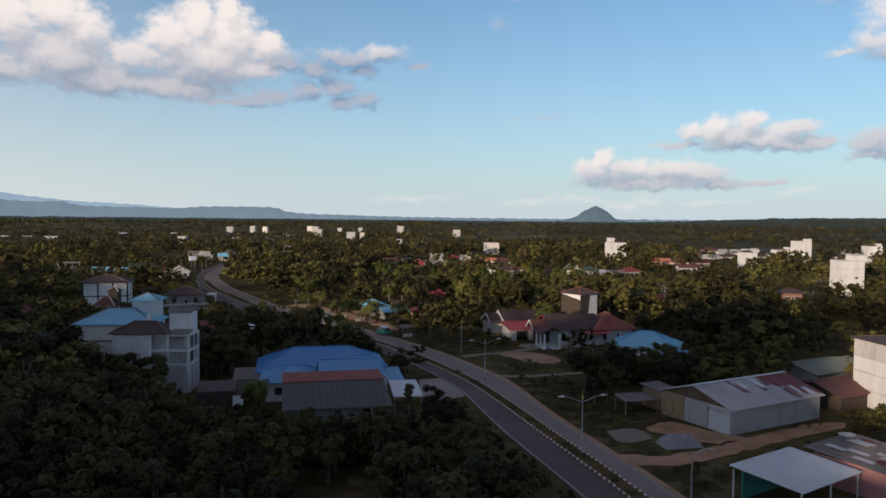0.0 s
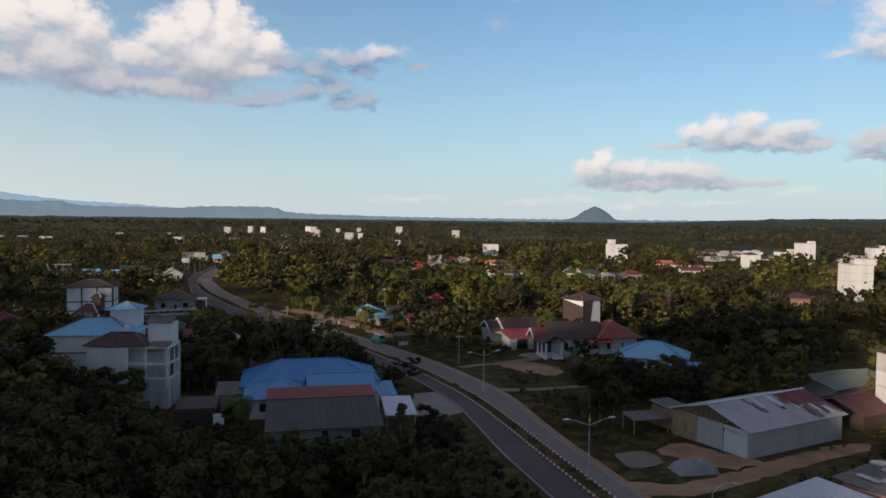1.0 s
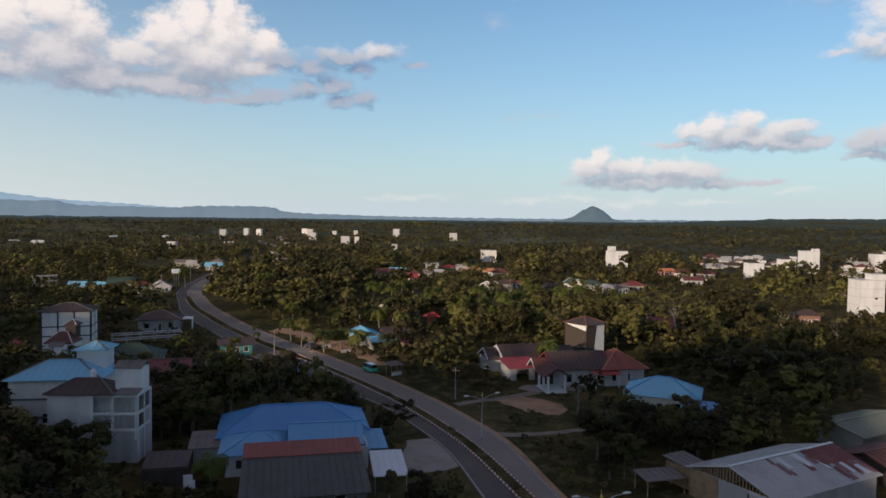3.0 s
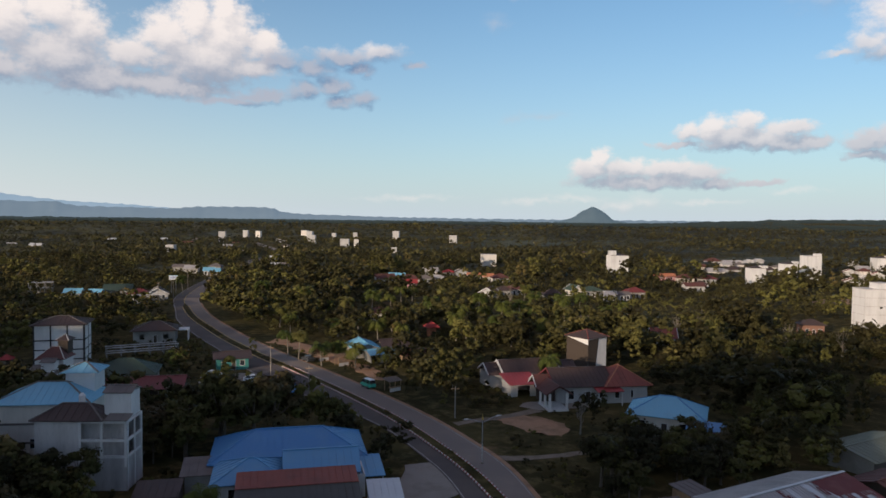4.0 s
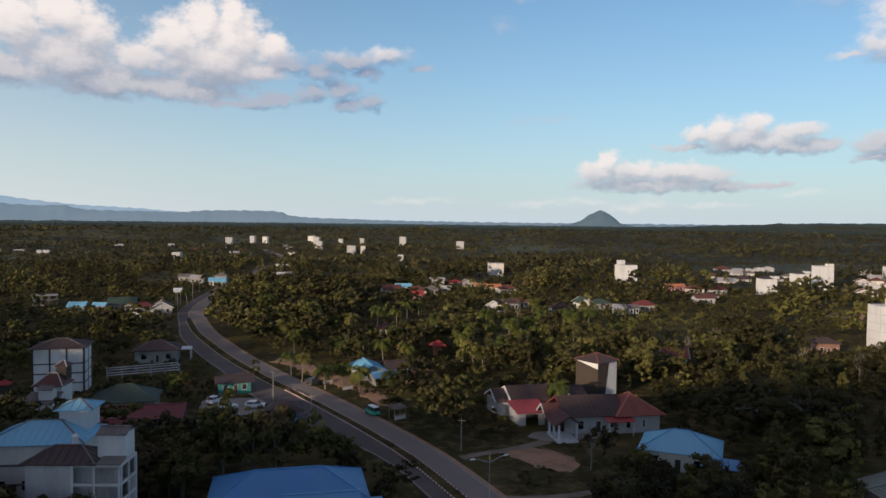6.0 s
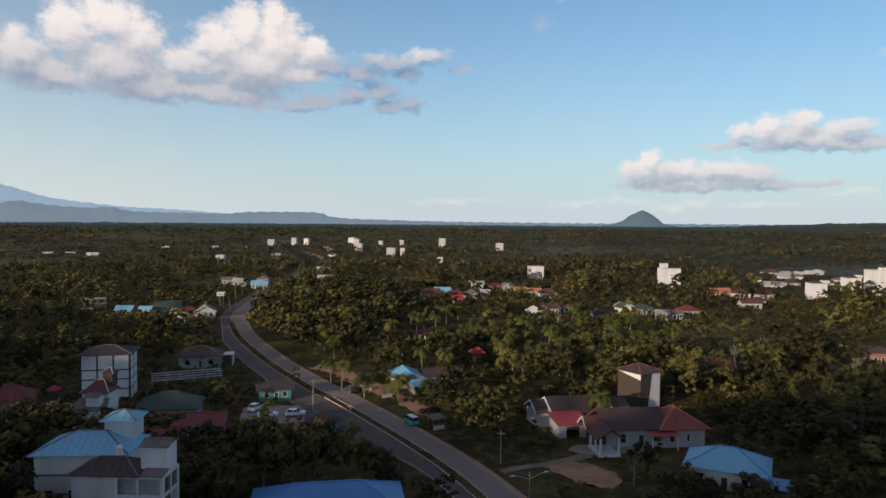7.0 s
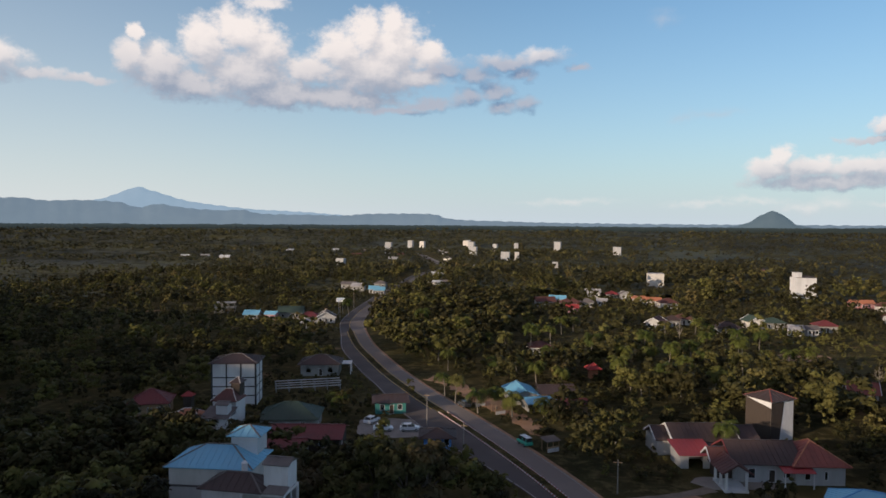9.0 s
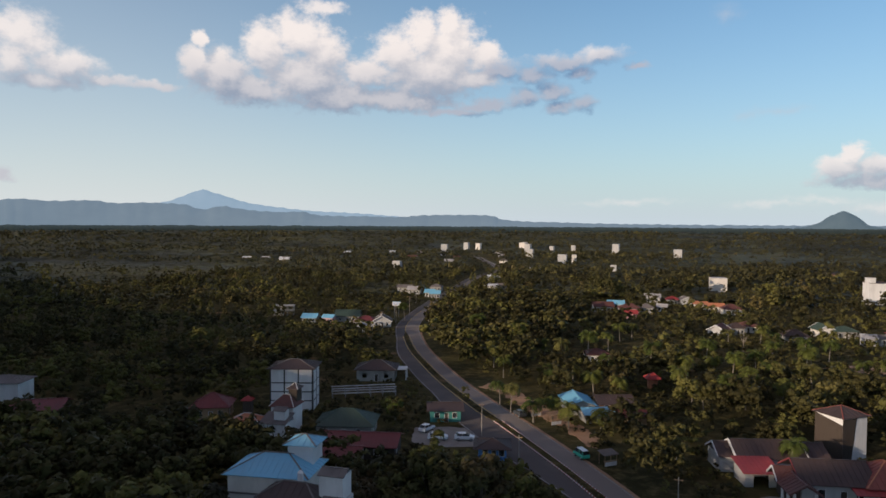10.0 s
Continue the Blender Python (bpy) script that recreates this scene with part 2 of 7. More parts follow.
M["lightblue_roof"] = weathered("pale_blue_sheet_roof", (0.19, 0.48, 0.66), (0.22, 0.40, 0.52), 0.42, 0.0, amount=0.5, coarse=0.2)
M["pale_blue_sheet"] = weathered("faded_blue_sheet_roof", (0.11, 0.32, 0.56), (0.18, 0.36, 0.52), 0.42, 0.0, amount=0.5, coarse=0.2)
M["blue_paint"] = weathered("blue_paint", (0.10, 0.28, 0.66), (0.10, 0.22, 0.42), 0.6, amount=0.4)
M["teal_paint"] = weathered("teal_paint", (0.045, 0.22, 0.20), (0.04, 0.15, 0.14), 0.6, amount=0.4)
M["pink_paint"] = weathered("pink_paint", (0.55, 0.27, 0.27), (0.38, 0.22, 0.21), 0.7, amount=0.4)
M["brown_roof"] = weathered("brown_tile_roof", (0.070, 0.047, 0.043), (0.042, 0.033, 0.031), 0.6, amount=0.6)
M["maroon_roof"] = weathered("maroon_sheet_roof", (0.18, 0.038, 0.040), (0.10, 0.040, 0.038), 0.5, amount=0.6)
M["red_roof"] = weathered("red_sheet_roof", (0.36, 0.045, 0.045), (0.22, 0.05, 0.045), 0.5, amount=0.5)
M["brick_roof"] = weathered("terracotta_roof", (0.27, 0.080, 0.060), (0.16, 0.06, 0.048), 0.7, amount=0.6)
M["dull_red_roof"] = weathered("dull_red_roof", (0.13, 0.050, 0.042), (0.08, 0.042, 0.036), 0.65, amount=0.6)
M["brick"] = weathered("bare_brick", (0.235, 0.125, 0.090), (0.15, 0.09, 0.07), 0.9, coarse=0.8, fine=5.0, amount=0.6)
M["orange_roof"] = weathered("orange_roof", (0.48, 0.19, 0.10), (0.30, 0.13, 0.08), 0.7, amount=0.5)
M["green_roof"] = weathered("green_sheet_roof", (0.05, 0.085, 0.065), (0.04, 0.06, 0.05), 0.6, amount=0.5)
M["dark_sheet"] = weathered("dark_grey_sheet", (0.080, 0.080, 0.074), (0.052, 0.050, 0.048), 0.75, amount=0.6)
M["faded_green"] = weathered("faded_green_sheet", (0.20, 0.225, 0.17), (0.13, 0.14, 0.115), 0.6, amount=0.5)
M["grey_roof"] = weathered("grey_sheet_roof", (0.17, 0.15, 0.14), (0.09, 0.08, 0.075), 0.65, 0.0, amount=0.6)
M["zinc"] = weathered("zinc_sheet", (0.48, 0.47, 0.47), (0.27, 0.26, 0.26), 0.5, 0.2, amount=0.5, streak=True)
M["rust"] = weathered("rusty_sheet", (0.15, 0.030, 0.030), (0.24, 0.10, 0.08), 0.7, amount=0.5)
M["timber"] = weathered("raw_timber", (0.36, 0.24, 0.14), (0.17, 0.11, 0.07), 0.85, amount=0.6, coarse=1.0, fine=8)
M["asphalt"] = weathered("asphalt", (0.088, 0.073, 0.067), (0.140, 0.114, 0.098), 0.9, coarse=0.12, fine=6.0, amount=0.7)
M["old_asphalt"] = weathered("worn_asphalt", (0.200, 0.170, 0.150), (0.265, 0.220, 0.184), 0.9, coarse=0.10, fine=5.0, amount=0.7)
M["paving"] = weathered("yard_concrete", (0.29, 0.26, 0.225), (0.16, 0.14, 0.12), 0.9, coarse=0.3, fine=4.0)
M["track"] = weathered("trodden_track", (0.23, 0.185, 0.14), (0.11, 0.09, 0.055), 0.95, coarse=0.3, fine=2.5, amount=0.7)
M["dirt"] = weathered("bare_soil", (0.40, 0.235, 0.135), (0.13, 0.092, 0.045), 0.95, coarse=0.28, fine=2.2, amount=0.6)
M["kerb_white"] = weathered("kerb_white", (0.66, 0.64, 0.60), (0.35, 0.33, 0.30), 0.8, coarse=1.0)
M["kerb_red"] = weathered("kerb_red", (0.30, 0.075, 0.06), (0.17, 0.07, 0.06), 0.8, coarse=1.0)
M["line"] = weathered("road_paint", (0.36, 0.34, 0.31), (0.13, 0.12, 0.11), 0.8, coarse=0.8)
M["yellow_line"] = weathered("yellow_paint", (0.60, 0.42, 0.09), (0.33, 0.26, 0.12), 0.8, coarse=0.8)
M["steel"] = weathered("galvanised_steel", (0.45, 0.46, 0.47), (0.27, 0.27, 0.28), 0.45, 0.6, coarse=1.5)
M["car_white"] = weathered("car_white", (0.75, 0.76, 0.77), (0.60, 0.61, 0.62), 0.25, amount=0.2)
M["car_green"] = weathered("car_green", (0.05, 0.42, 0.30), (0.05, 0.30, 0.22), 0.3, amount=0.3)
M["car_dark"] = weathered("car_dark", (0.04, 0.045, 0.05), (0.07, 0.07, 0.075), 0.3, amount=0.3)
M["rubber"] = weathered("rubber", (0.025, 0.025, 0.025), (0.045, 0.042, 0.04), 0.9)
M["tarp"] = weathered("grey_tarp", (0.27, 0.26, 0.26), (0.20, 0.20, 0.21), 0.6, coarse=0.8, fine=3)


def glass():
    mat, n, bsdf, co = material("window_glass", 0.08)
    n.put(bsdf.inputs["Base Color"], n.mix(n.noise(co, 1.5), rgb(0.05, 0.06, 0.07), rgb(0.10, 0.11, 0.12)))
    bsdf.inputs["Transmission Weight"].default_value = 0.5
    return mat


M["glass"] = glass()


def ground_material():
    mat, n, bsdf, co = material("grassland", 0.95)
    big = n.step(n.noise(co, 0.035, 4, 0.6), 0.40, 0.62)
    mid = n.noise(co, 0.35, 6, 0.65)
    c = n.mix(big, rgb(0.046, 0.041, 0.018), rgb(0.086, 0.075, 0.030))
    c = n.mix(n.step(mid, 0.46, 0.66), c, rgb(0.130, 0.108, 0.048))
    c = n.mix(n.math("MULTIPLY", n.step(n.noise(co, 0.06, 5, 0.6), 0.60, 0.72), 0.7), c, rgb(0.25, 0.16, 0.09))
    n.put(bsdf.inputs["Base Color"], c)
    bsdf.inputs["Specular IOR Level"].default_value = 0.04
    bump(n, bsdf, n.noise(co, 1.6, 6, 0.7), 0.8, 0.25)
    return mat


M["ground"] = ground_material()


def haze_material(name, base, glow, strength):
    """Far hills and woods: a bluish glow puts the haze of kilometres of air into the material."""
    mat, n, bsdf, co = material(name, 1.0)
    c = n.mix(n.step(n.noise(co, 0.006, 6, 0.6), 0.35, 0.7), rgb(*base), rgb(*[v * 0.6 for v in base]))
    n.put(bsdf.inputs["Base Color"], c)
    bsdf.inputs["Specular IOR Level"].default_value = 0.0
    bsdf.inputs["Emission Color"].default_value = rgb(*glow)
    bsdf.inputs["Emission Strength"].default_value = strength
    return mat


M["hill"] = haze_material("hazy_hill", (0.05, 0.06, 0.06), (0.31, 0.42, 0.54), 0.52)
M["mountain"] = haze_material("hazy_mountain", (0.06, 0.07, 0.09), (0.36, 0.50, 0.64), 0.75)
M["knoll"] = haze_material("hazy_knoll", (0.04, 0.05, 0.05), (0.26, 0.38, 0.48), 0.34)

# ---- helpers of this scene ----


def part(name, bm, mat, parent, label=""):
    me = bpy.data.meshes.new(name)
    bm.to_mesh(me)
    bm.free()
    me.materials.append(mat)
    ob = new(name, me)
    ob.parent = parent
    return tagged(ob, label) if label else ob


def mesh_part(name, verts, faces, mat, parent=None, smooth=False):
    me = bpy.data.meshes.new(name)
    me.from_pydata(verts, [], faces)
    me.materials.append(mat)
    if smooth:
        me.shade_smooth()
    ob = new(name, me)
    ob.parent = parent
    return ob


def thing(name, x, y, rot, label, category, group="", z=0.0):
    ob = new(name)
    ob.empty_display_size = 0.5
    ob.matrix_basis = pose(x, y, z, 0, 0, rot)
    return tagged(ob, label, category, group)


def box(bm, x0, x1, y0, y1, z0, z1):
    v = [bm.verts.new(p) for p in ((x0, y0, z0), (x1, y0, z0), (x1, y1, z0), (x0, y1, z0), (x0, y0, z1), (x1, y0, z1), (x1, y1, z1), (x0, y1, z1))]
    for f in ((3, 2, 1, 0), (4, 5, 6, 7), (0, 1, 5, 4), (1, 2, 6, 5), (2, 3, 7, 6), (3, 0, 4, 7)):
        bm.faces.new([v[i] for i in f])
    return v


def beam(bm, a, b, w, h):
    """A bar from a to b, w wide and h high."""
    a, b = Vector(a), Vector(b)
    d = (b - a).normalized()
    side = d.cross(Vector((0, 0, 1)))
    side = side.normalized() if side.length > 1e-4 else Vector((1, 0, 0))
    up = side.cross(d)
    r = [side * w / 2 * sx + up * h / 2 * sy for sx, sy in ((-1, -1), (1, -1), (1, 1), (-1, 1))]
    lo, hi = [bm.verts.new(a + q) for q in r], [bm.verts.new(b + q) for q in r]
    bm.faces.new(lo[::-1]), bm.faces.new(hi)
    for i in range(4):
        bm.faces.new((lo[i], lo[(i + 1) % 4], hi[(i + 1) % 4], hi[i]))


def tube(bm, points, radii, sides=6):
    rings = []
    for i, p in enumerate(points):
        p = Vector(p)
        d = (Vector(points[min(i + 1, len(points) - 1)]) - Vector(points[max(i - 1, 0)])).normalized()
        a = d.orthogonal().normalized()
        b = d.cross(a)
        rings.append([bm.verts.new(p + (a * math.cos(k * math.tau / sides) + b * math.sin(k * math.tau / sides)) * radii[i]) for k in range(sides)])
    for r, s in zip(rings, rings[1:]):
        for k in range(sides):
            bm.faces.new((r[k], r[(k + 1) % sides], s[(k + 1) % sides], s[k]))
    bm.faces.new(rings[0][::-1]), bm.faces.new(rings[-1])


def slab(bm, corners, thick):
    """A sheet with thickness below its corners."""
    top = [bm.verts.new(c) for c in corners]
    low = [bm.verts.new((c[0], c[1], c[2] - thick)) for c in corners]
    bm.faces.new(top), bm.faces.new(low[::-1])
    k = len(corners)
    for i in range(k):
        bm.faces.new((top[i], low[i], low[(i + 1) % k], top[(i + 1) % k]))


FOOTPRINTS = []   # x, y, radius: where no tree grows


def claim(x, y, w, d, rot, margin=1.0):
    c, s = math.cos(radians(rot)), math.sin(radians(rot))
    nx, ny = max(1, round(w / 3)), max(1, round(d / 3))
    for i in range(nx + 1):
        for j in range(ny + 1):
            u, v = -w / 2 + w * i / nx, -d / 2 + d * j / ny
            FOOTPRINTS.append((x + u * c - v * s, y + u * s + v * c, 1.6 + margin))


def ribs_on(bm, a, b, up, count, extent):
    """Standing seams on a slope: eave from a to b, up is the way to the ridge, extent(s) how far each one goes (0..1)."""
    a, b, up = Vector(a), Vector(b), Vector(up)
    n = (b - a).cross(up).normalized() * 0.03
    for i in range(1, count):
        s = i / count
        e = extent(s)
        if e > 0.05:
            p = a.lerp(b, s)
            beam(bm, p + n, p + up * e + n, 0.07, 0.06)


def hip_roof(parent, w, d, z, rise, mat, cx=0.0, cy=0.0, cap=None, rib=0.9, name="roof", label=""):
    """A hipped roof, ridge along the longer side."""
    turn = d > w
    if turn:
        w, d = d, w
    rl = max(w - d, 0.3) / 2
    def P(x, y, zz):
        return (cx - y, cy + x, zz) if turn else (cx + x, cy + y, zz)
    c = [P(-w / 2, -d / 2, z), P(w / 2, -d / 2, z), P(w / 2, d / 2, z), P(-w / 2, d / 2, z)]
    r0, r1 = P(-rl, 0, z + rise), P(rl, 0, z + rise)
    bm = bmesh.new()
    slab(bm, [c[0], c[1], r1, r0], 0.10), slab(bm, [c[2], c[3], r0, r1], 0.10), slab(bm, [c[1], c[2], r1], 0.10), slab(bm, [c[3], c[0], r0], 0.10)
    roof = part(name, bm, mat, parent, label)
    bm = bmesh.new()
    half = d / 2
    for a, b, mid, length in ((c[0], c[1], P(0, -d / 2, z), w), (c[2], c[3], P(0, d / 2, z), w)):
        up = Vector(P(0, 0, z + rise)) - Vector(mid)
        ribs_on(bm, a, b, up, max(3, int(length / rib)), lambda s, L=length: min(1, s * L / ((w / 2 - rl)), (1 - s) * L / (w / 2 - rl)))
    for a, b, top in ((c[1], c[2], r1), (c[3], c[0], r0)):
        up = Vector(top) - (Vector(a) + Vector(b)) / 2
        ribs_on(bm, a, b, up, max(3, int(d / rib)), lambda s: min(2 * s, 2 - 2 * s))
    part("seams", bm, mat, roof)
    bm = bmesh.new()
    for p in c:
        e = r0 if (Vector(p) - Vector(r0)).length < (Vector(p) - Vector(r1)).length else r1
        beam(bm, Vector(p) + Vector((0, 0, 0.05)), Vector(e) + Vector((0, 0, 0.05)), 0.22, 0.08)
    beam(bm, Vector(r0) + Vector((0, 0, 0.06)), Vector(r1) + Vector((0, 0, 0.06)), 0.25, 0.10)
    part("ridge_cap", bm, cap or mat, roof)
    return roof


def gable_roof(parent, w, d, z, rise, mat, cx=0.0, cy=0.0, back=None, barge=None, rib=0.9, name="roof", along="x", front=0.5):
    """A gabled roof, ridge along x or y; front is the ridge's place between the two eaves."""
    def P(x, y, zz):
        return (cx - y, cy + x, zz) if along == "y" else (cx + x, cy + y, zz)
    yr = -d / 2 + d * front
    a, b, e, f = P(-w / 2, -d / 2, z), P(w / 2, -d / 2, z), P(w / 2, d / 2, z), P(-w / 2, d / 2, z)
    r0, r1 = P(-w / 2, yr, z + rise), P(w / 2, yr, z + rise)
    bm = bmesh.new()
    slab(bm, [a, b, r1, r0], 0.09)
    roof = part(name, bm, mat, parent)
    bm = bmesh.new()
    slab(bm, [e, f, r0, r1], 0.09)
    part("back_slope", bm, back or mat, roof)
    for p, q, top, m in ((a, b, r0, mat), (e, f, r1, back or mat)):
        bm = bmesh.new()
        ribs_on(bm, p, q, Vector(top) - Vector(p), max(3, int(w / rib)), lambda s: 1.0)
        part("seams", bm, m, roof)
    bm = bmesh.new()
    beam(bm, Vector(r0) + Vector((0, 0, 0.05)), Vector(r1) + Vector((0, 0, 0.05)), 0.3, 0.09)
    part("ridge_cap", bm, mat, roof)
    if barge:
        for end in ((a, r0), (f, r0), (b, r1), (e, r1)):
            bm = bmesh.new()
            beam(bm, Vector(end[0]) + Vector((0, 0, -0.02)), Vector(end[1]) + Vector((0, 0, -0.02)), 0.14, 0.28)
            part("bargeboard", bm, barge, roof)
    return roof


def shed_roof(parent, x0, x1, y0, y1, z0, z1, mat, rib=0.8, name="roof"):
    """A single slope, z0 at the y0 side, z1 at the y1 side."""
    bm = bmesh.new()
    slab(bm, [(x0, y0, z0), (x1, y0, z0), (x1, y1, z1), (x0, y1, z1)], 0.08)
    roof = part(name, bm, mat, parent)
    bm = bmesh.new()
    ribs_on(bm, (x0, y0, z0), (x1, y0, z0), (0, y1 - y0, z1 - z0), max(3, int((x1 - x0) / rib)), lambda s: 1.0)
    part("seams", bm, mat, roof)
    return roof


def wall_strip(bm, length, height, thick, openings, to):
    """One wall from x=0 to length, outer face at y=0, with openings (x, z, w, h) cut through; to places its corners."""
    xs = sorted({0.0, length, *[o[0] for o in openings], *[o[0] + o[2] for o in openings]})
    for x0, x1 in zip(xs, xs[1:]):
        holes = sorted((o[1], o[1] + o[3]) for o in openings if o[0] <= x0 + 1e-6 and o[0] + o[2] >= x1 - 1e-6)
        z = 0.0
        for h0, h1 in holes + [(height, height)]:
            if h0 > z + 1e-6:
                for v in box(bm, x0, x1, 0, thick, z, h0):
                    v.co = to(v.co)
            z = max(z, h1)


def walls(parent, w, d, h, mat, openings=None, z=0.0, cx=0.0, cy=0.0, frame=None, name="wall", thick=0.2):
    """Four walls; openings by side ('front', 'right', 'back', 'left'): (x, z, w, h, kind)."""
    openings = openings or {}
    sides = {"front": (w, lambda v: Vector((cx - w / 2 + v.x, cy - d / 2 + v.y, z + v.z))),
             "back": (w, lambda v: Vector((cx + w / 2 - v.x, cy + d / 2 - v.y, z + v.z))),
             "right": (d - 2 * thick, lambda v: Vector((cx + w / 2 - v.y, cy - d / 2 + thick + v.x, z + v.z))),
             "left": (d - 2 * thick, lambda v: Vector((cx - w / 2 + v.y, cy + d / 2 - thick - v.x, z + v.z)))}
    for side, (length, to) in sides.items():
        holes = openings.get(side, ())
        bm = bmesh.new()
        wall_strip(bm, length, h, thick, holes, to)
        bmesh.ops.remove_doubles(bm, verts=bm.verts[:], dist=0.0005)
        wall = part(name, bm, mat, parent)
        for ox, oz, ow, oh, kind in holes:
            if kind == "open":
                continue
            bm = bmesh.new()
            t = 0.07
            for x0, x1, z0, z1 in ((ox, ox + ow, oz, oz + t), (ox, ox + ow, oz + oh - t, oz + oh), (ox, ox + t, oz + t, oz + oh - t), (ox + ow - t, ox + ow, oz + t, oz + oh - t)):
                for v in box(bm, x0, x1, -0.04, 0.10, z0, z1):
                    v.co = to(v.co)
            w_ob = part("window" if kind == "window" else "door", bm, frame or M["white"], parent)
            bm = bmesh.new()
            for v in box(bm, ox + t, ox + ow - t, 0.04, 0.07, oz + t, oz + oh - t):
                v.co = to(v.co)
            part("pane" if kind == "window" else "door_leaf", bm, M["glass"] if kind == "window" else M["brown_wall"], w_ob)


def posts(parent, spots, z0, z1, size, mat, name="post"):
    for x, y in spots:
        bm = bmesh.new()
        box(bm, x - size / 2, x + size / 2, y - size / 2, y + size / 2, z0, z1)
        part(name, bm, mat, parent)


# ---- ground ----


# crest height of an added, unseen rise that casts shade, across the sun's direction
SHADE_CREST = [(-900, 66), (-60, 64), (0, 55), (19, 55), (33, 78), (60, 78), (80, 69), (96, 63.5), (120, 63.5), (132, 59), (146, 59), (162, 65), (204, 67), (232, 60), (270, 60), (296, 69), (318, 63), (350, 58), (560, 57), (1200, 56)]


def crest(q):
    for (q0, h0), (q1, h1) in zip(SHADE_CREST, SHADE_CREST[1:]):
        if q < q1:
            t = min(1.0, max(0.0, (q - q0) / (q1 - q0)))
            return h0 + (h1 - h0) * t * t * (3 - 2 * t)
    return SHADE_CREST[-1][1]


def terrain(x, y):
    """Height of the land: flat in the village, slowly rising to the far plain, an added shading hill behind the start.
    """
    r = math.hypot(x, y - 30)
    z = 15 * max(0.0, (r - 900) / 3900) ** 1.2
    z += 34 * math.exp(-((x - 1750) / 700) ** 2 - ((y - 3100) / 500) ** 2)
    # a long wooded rise behind the start, unseen, added to block the low sun
    s = x * math.sin(radians(SUN_AZ)) + y * math.cos(radians(SUN_AZ))
    k = min(1.0, max(0.0, (s - 60) / 130))
    q = x * math.cos(radians(SUN_AZ)) - y * math.sin(radians(SUN_AZ))    # across the sun's way, to the left
    z += crest(q) * k * k * (3 - 2 * k) * (1 + 0.01 * math.sin(x * 0.031) + 0.01 * math.sin(x * 0.013 + 1))
    return z


def make_ground():
    ticks = [0]
    step = 10.0
    while ticks[-1] < 4850:
        ticks.append(ticks[-1] + step)
        step = min(step * 1.07, 160)
    line = [-t for t in ticks[:0:-1]] + ticks
    verts, faces = [], []
    for y in line:
        for x in line:
            verts.append((x, y + 60, terrain(x, y + 60) - 0.02))
    k = len(line)
    for j in range(k - 1):
        for i in range(k - 1):
            a = j * k + i
            faces.append((a, a + 1, a + k + 1, a + k))
    tagged(mesh_part("ground", verts, faces, M["ground"], smooth=True), "rough green and brown grassland with patches of soil", "ground", kind="structure")


make_ground()

# ---- road: two carriageways and a planted median ----
MEDIAN = [(66, -110), (56, -70), (46, -30), (38, 2), (31.5, 28), (25.5, 50), (20.4, 66), (17.0, 79), (14.4, 88), (11.8, 97), (8.7, 108), (4.6, 121), (-0.2, 132), (-6.2, 144), (-14.5, 157.5), (-23.6, 171), (-33.5, 185.1),
          (-44.1, 199.6), (-59.7, 223), (-73.5, 246.5), (-83.2, 264), (-91.3, 281), (-99.0, 299), (-106, 318), (-113, 347), (-119, 382), (-128, 440), (-137, 510), (-146, 575), (-148, 640), (-160, 720), (-208, 850), (-262, 1000)]


def smooth_line(points, every=2.0):
    out = []
    pts = [Vector(p) for p in points]
    for i in range(len(pts) - 1):
        p0, p1, p2, p3 = pts[max(i - 1, 0)], pts[i], pts[i + 1], pts[min(i + 2, len(pts) - 1)]
        k = max(1, int((p2 - p1).length / every))
        for j in range(k):
            t = j / k
            out.append(0.5 * ((2 * p1) + (p2 - p0) * t + (2 * p0 - 5 * p1 + 4 * p2 - p3) * t * t + (3 * p1 - p0 - 3 * p2 + p3) * t ** 3))
    out.append(pts[-1])
    return out


CENTRE = smooth_line(MEDIAN)
NORMALS = []
for i in range(len(CENTRE)):
    d = (CENTRE[min(i + 1, len(CENTRE) - 1)] - CENTRE[max(i - 1, 0)]).normalized()
    NORMALS.append(Vector((d.y, -d.x)))


def blend(y, y0, y1, a, b):
    k = min(1, max(0, (y - y0) / (y1 - y0)))
    return a + (b - a) * k * k * (3 - 2 * k)


def left_edge(y):
    return blend(y, 250, 290, blend(y, 186, 215, blend(y, 138, 180, blend(y, 95, 125, -5.2, -3.9), -8.8), -6.4), -4.2)


def right_edge(y):
    return blend(y, 310, 440, blend(y, 100, 128, 3.9, 5.7), 3.8)


def ribbon(bm, lo, hi, z, i0=0, i1=None, thick=0.0):
    """A strip along the road between two offsets from its middle line."""
    i1 = len(CENTRE) - 1 if i1 is None else i1
    prev = None
    for i in range(i0, i1 + 1):
        y = CENTRE[i].y
        a, b = CENTRE[i] + NORMALS[i] * (lo(y) if callable(lo) else lo), CENTRE[i] + NORMALS[i] * (hi(y) if callable(hi) else hi)
        cur = [bm.verts.new((a.x, a.y, z)), bm.verts.new((b.x, b.y, z))]
        if thick:
            cur += [bm.verts.new((b.x, b.y, z - thick)), bm.verts.new((a.x, a.y, z - thick))]
        if prev:
            if thick:
                for k in range(4):
                    bm.faces.new((prev[k], prev[(k + 1) % 4], cur[(k + 1) % 4], cur[k]))
            else:
                bm.faces.new((prev[0], prev[1], cur[1], cur[0]))
        elif thick:
            bm.faces.new(cur)
        prev = cur
    if thick:
        bm.faces.new(prev[::-1])


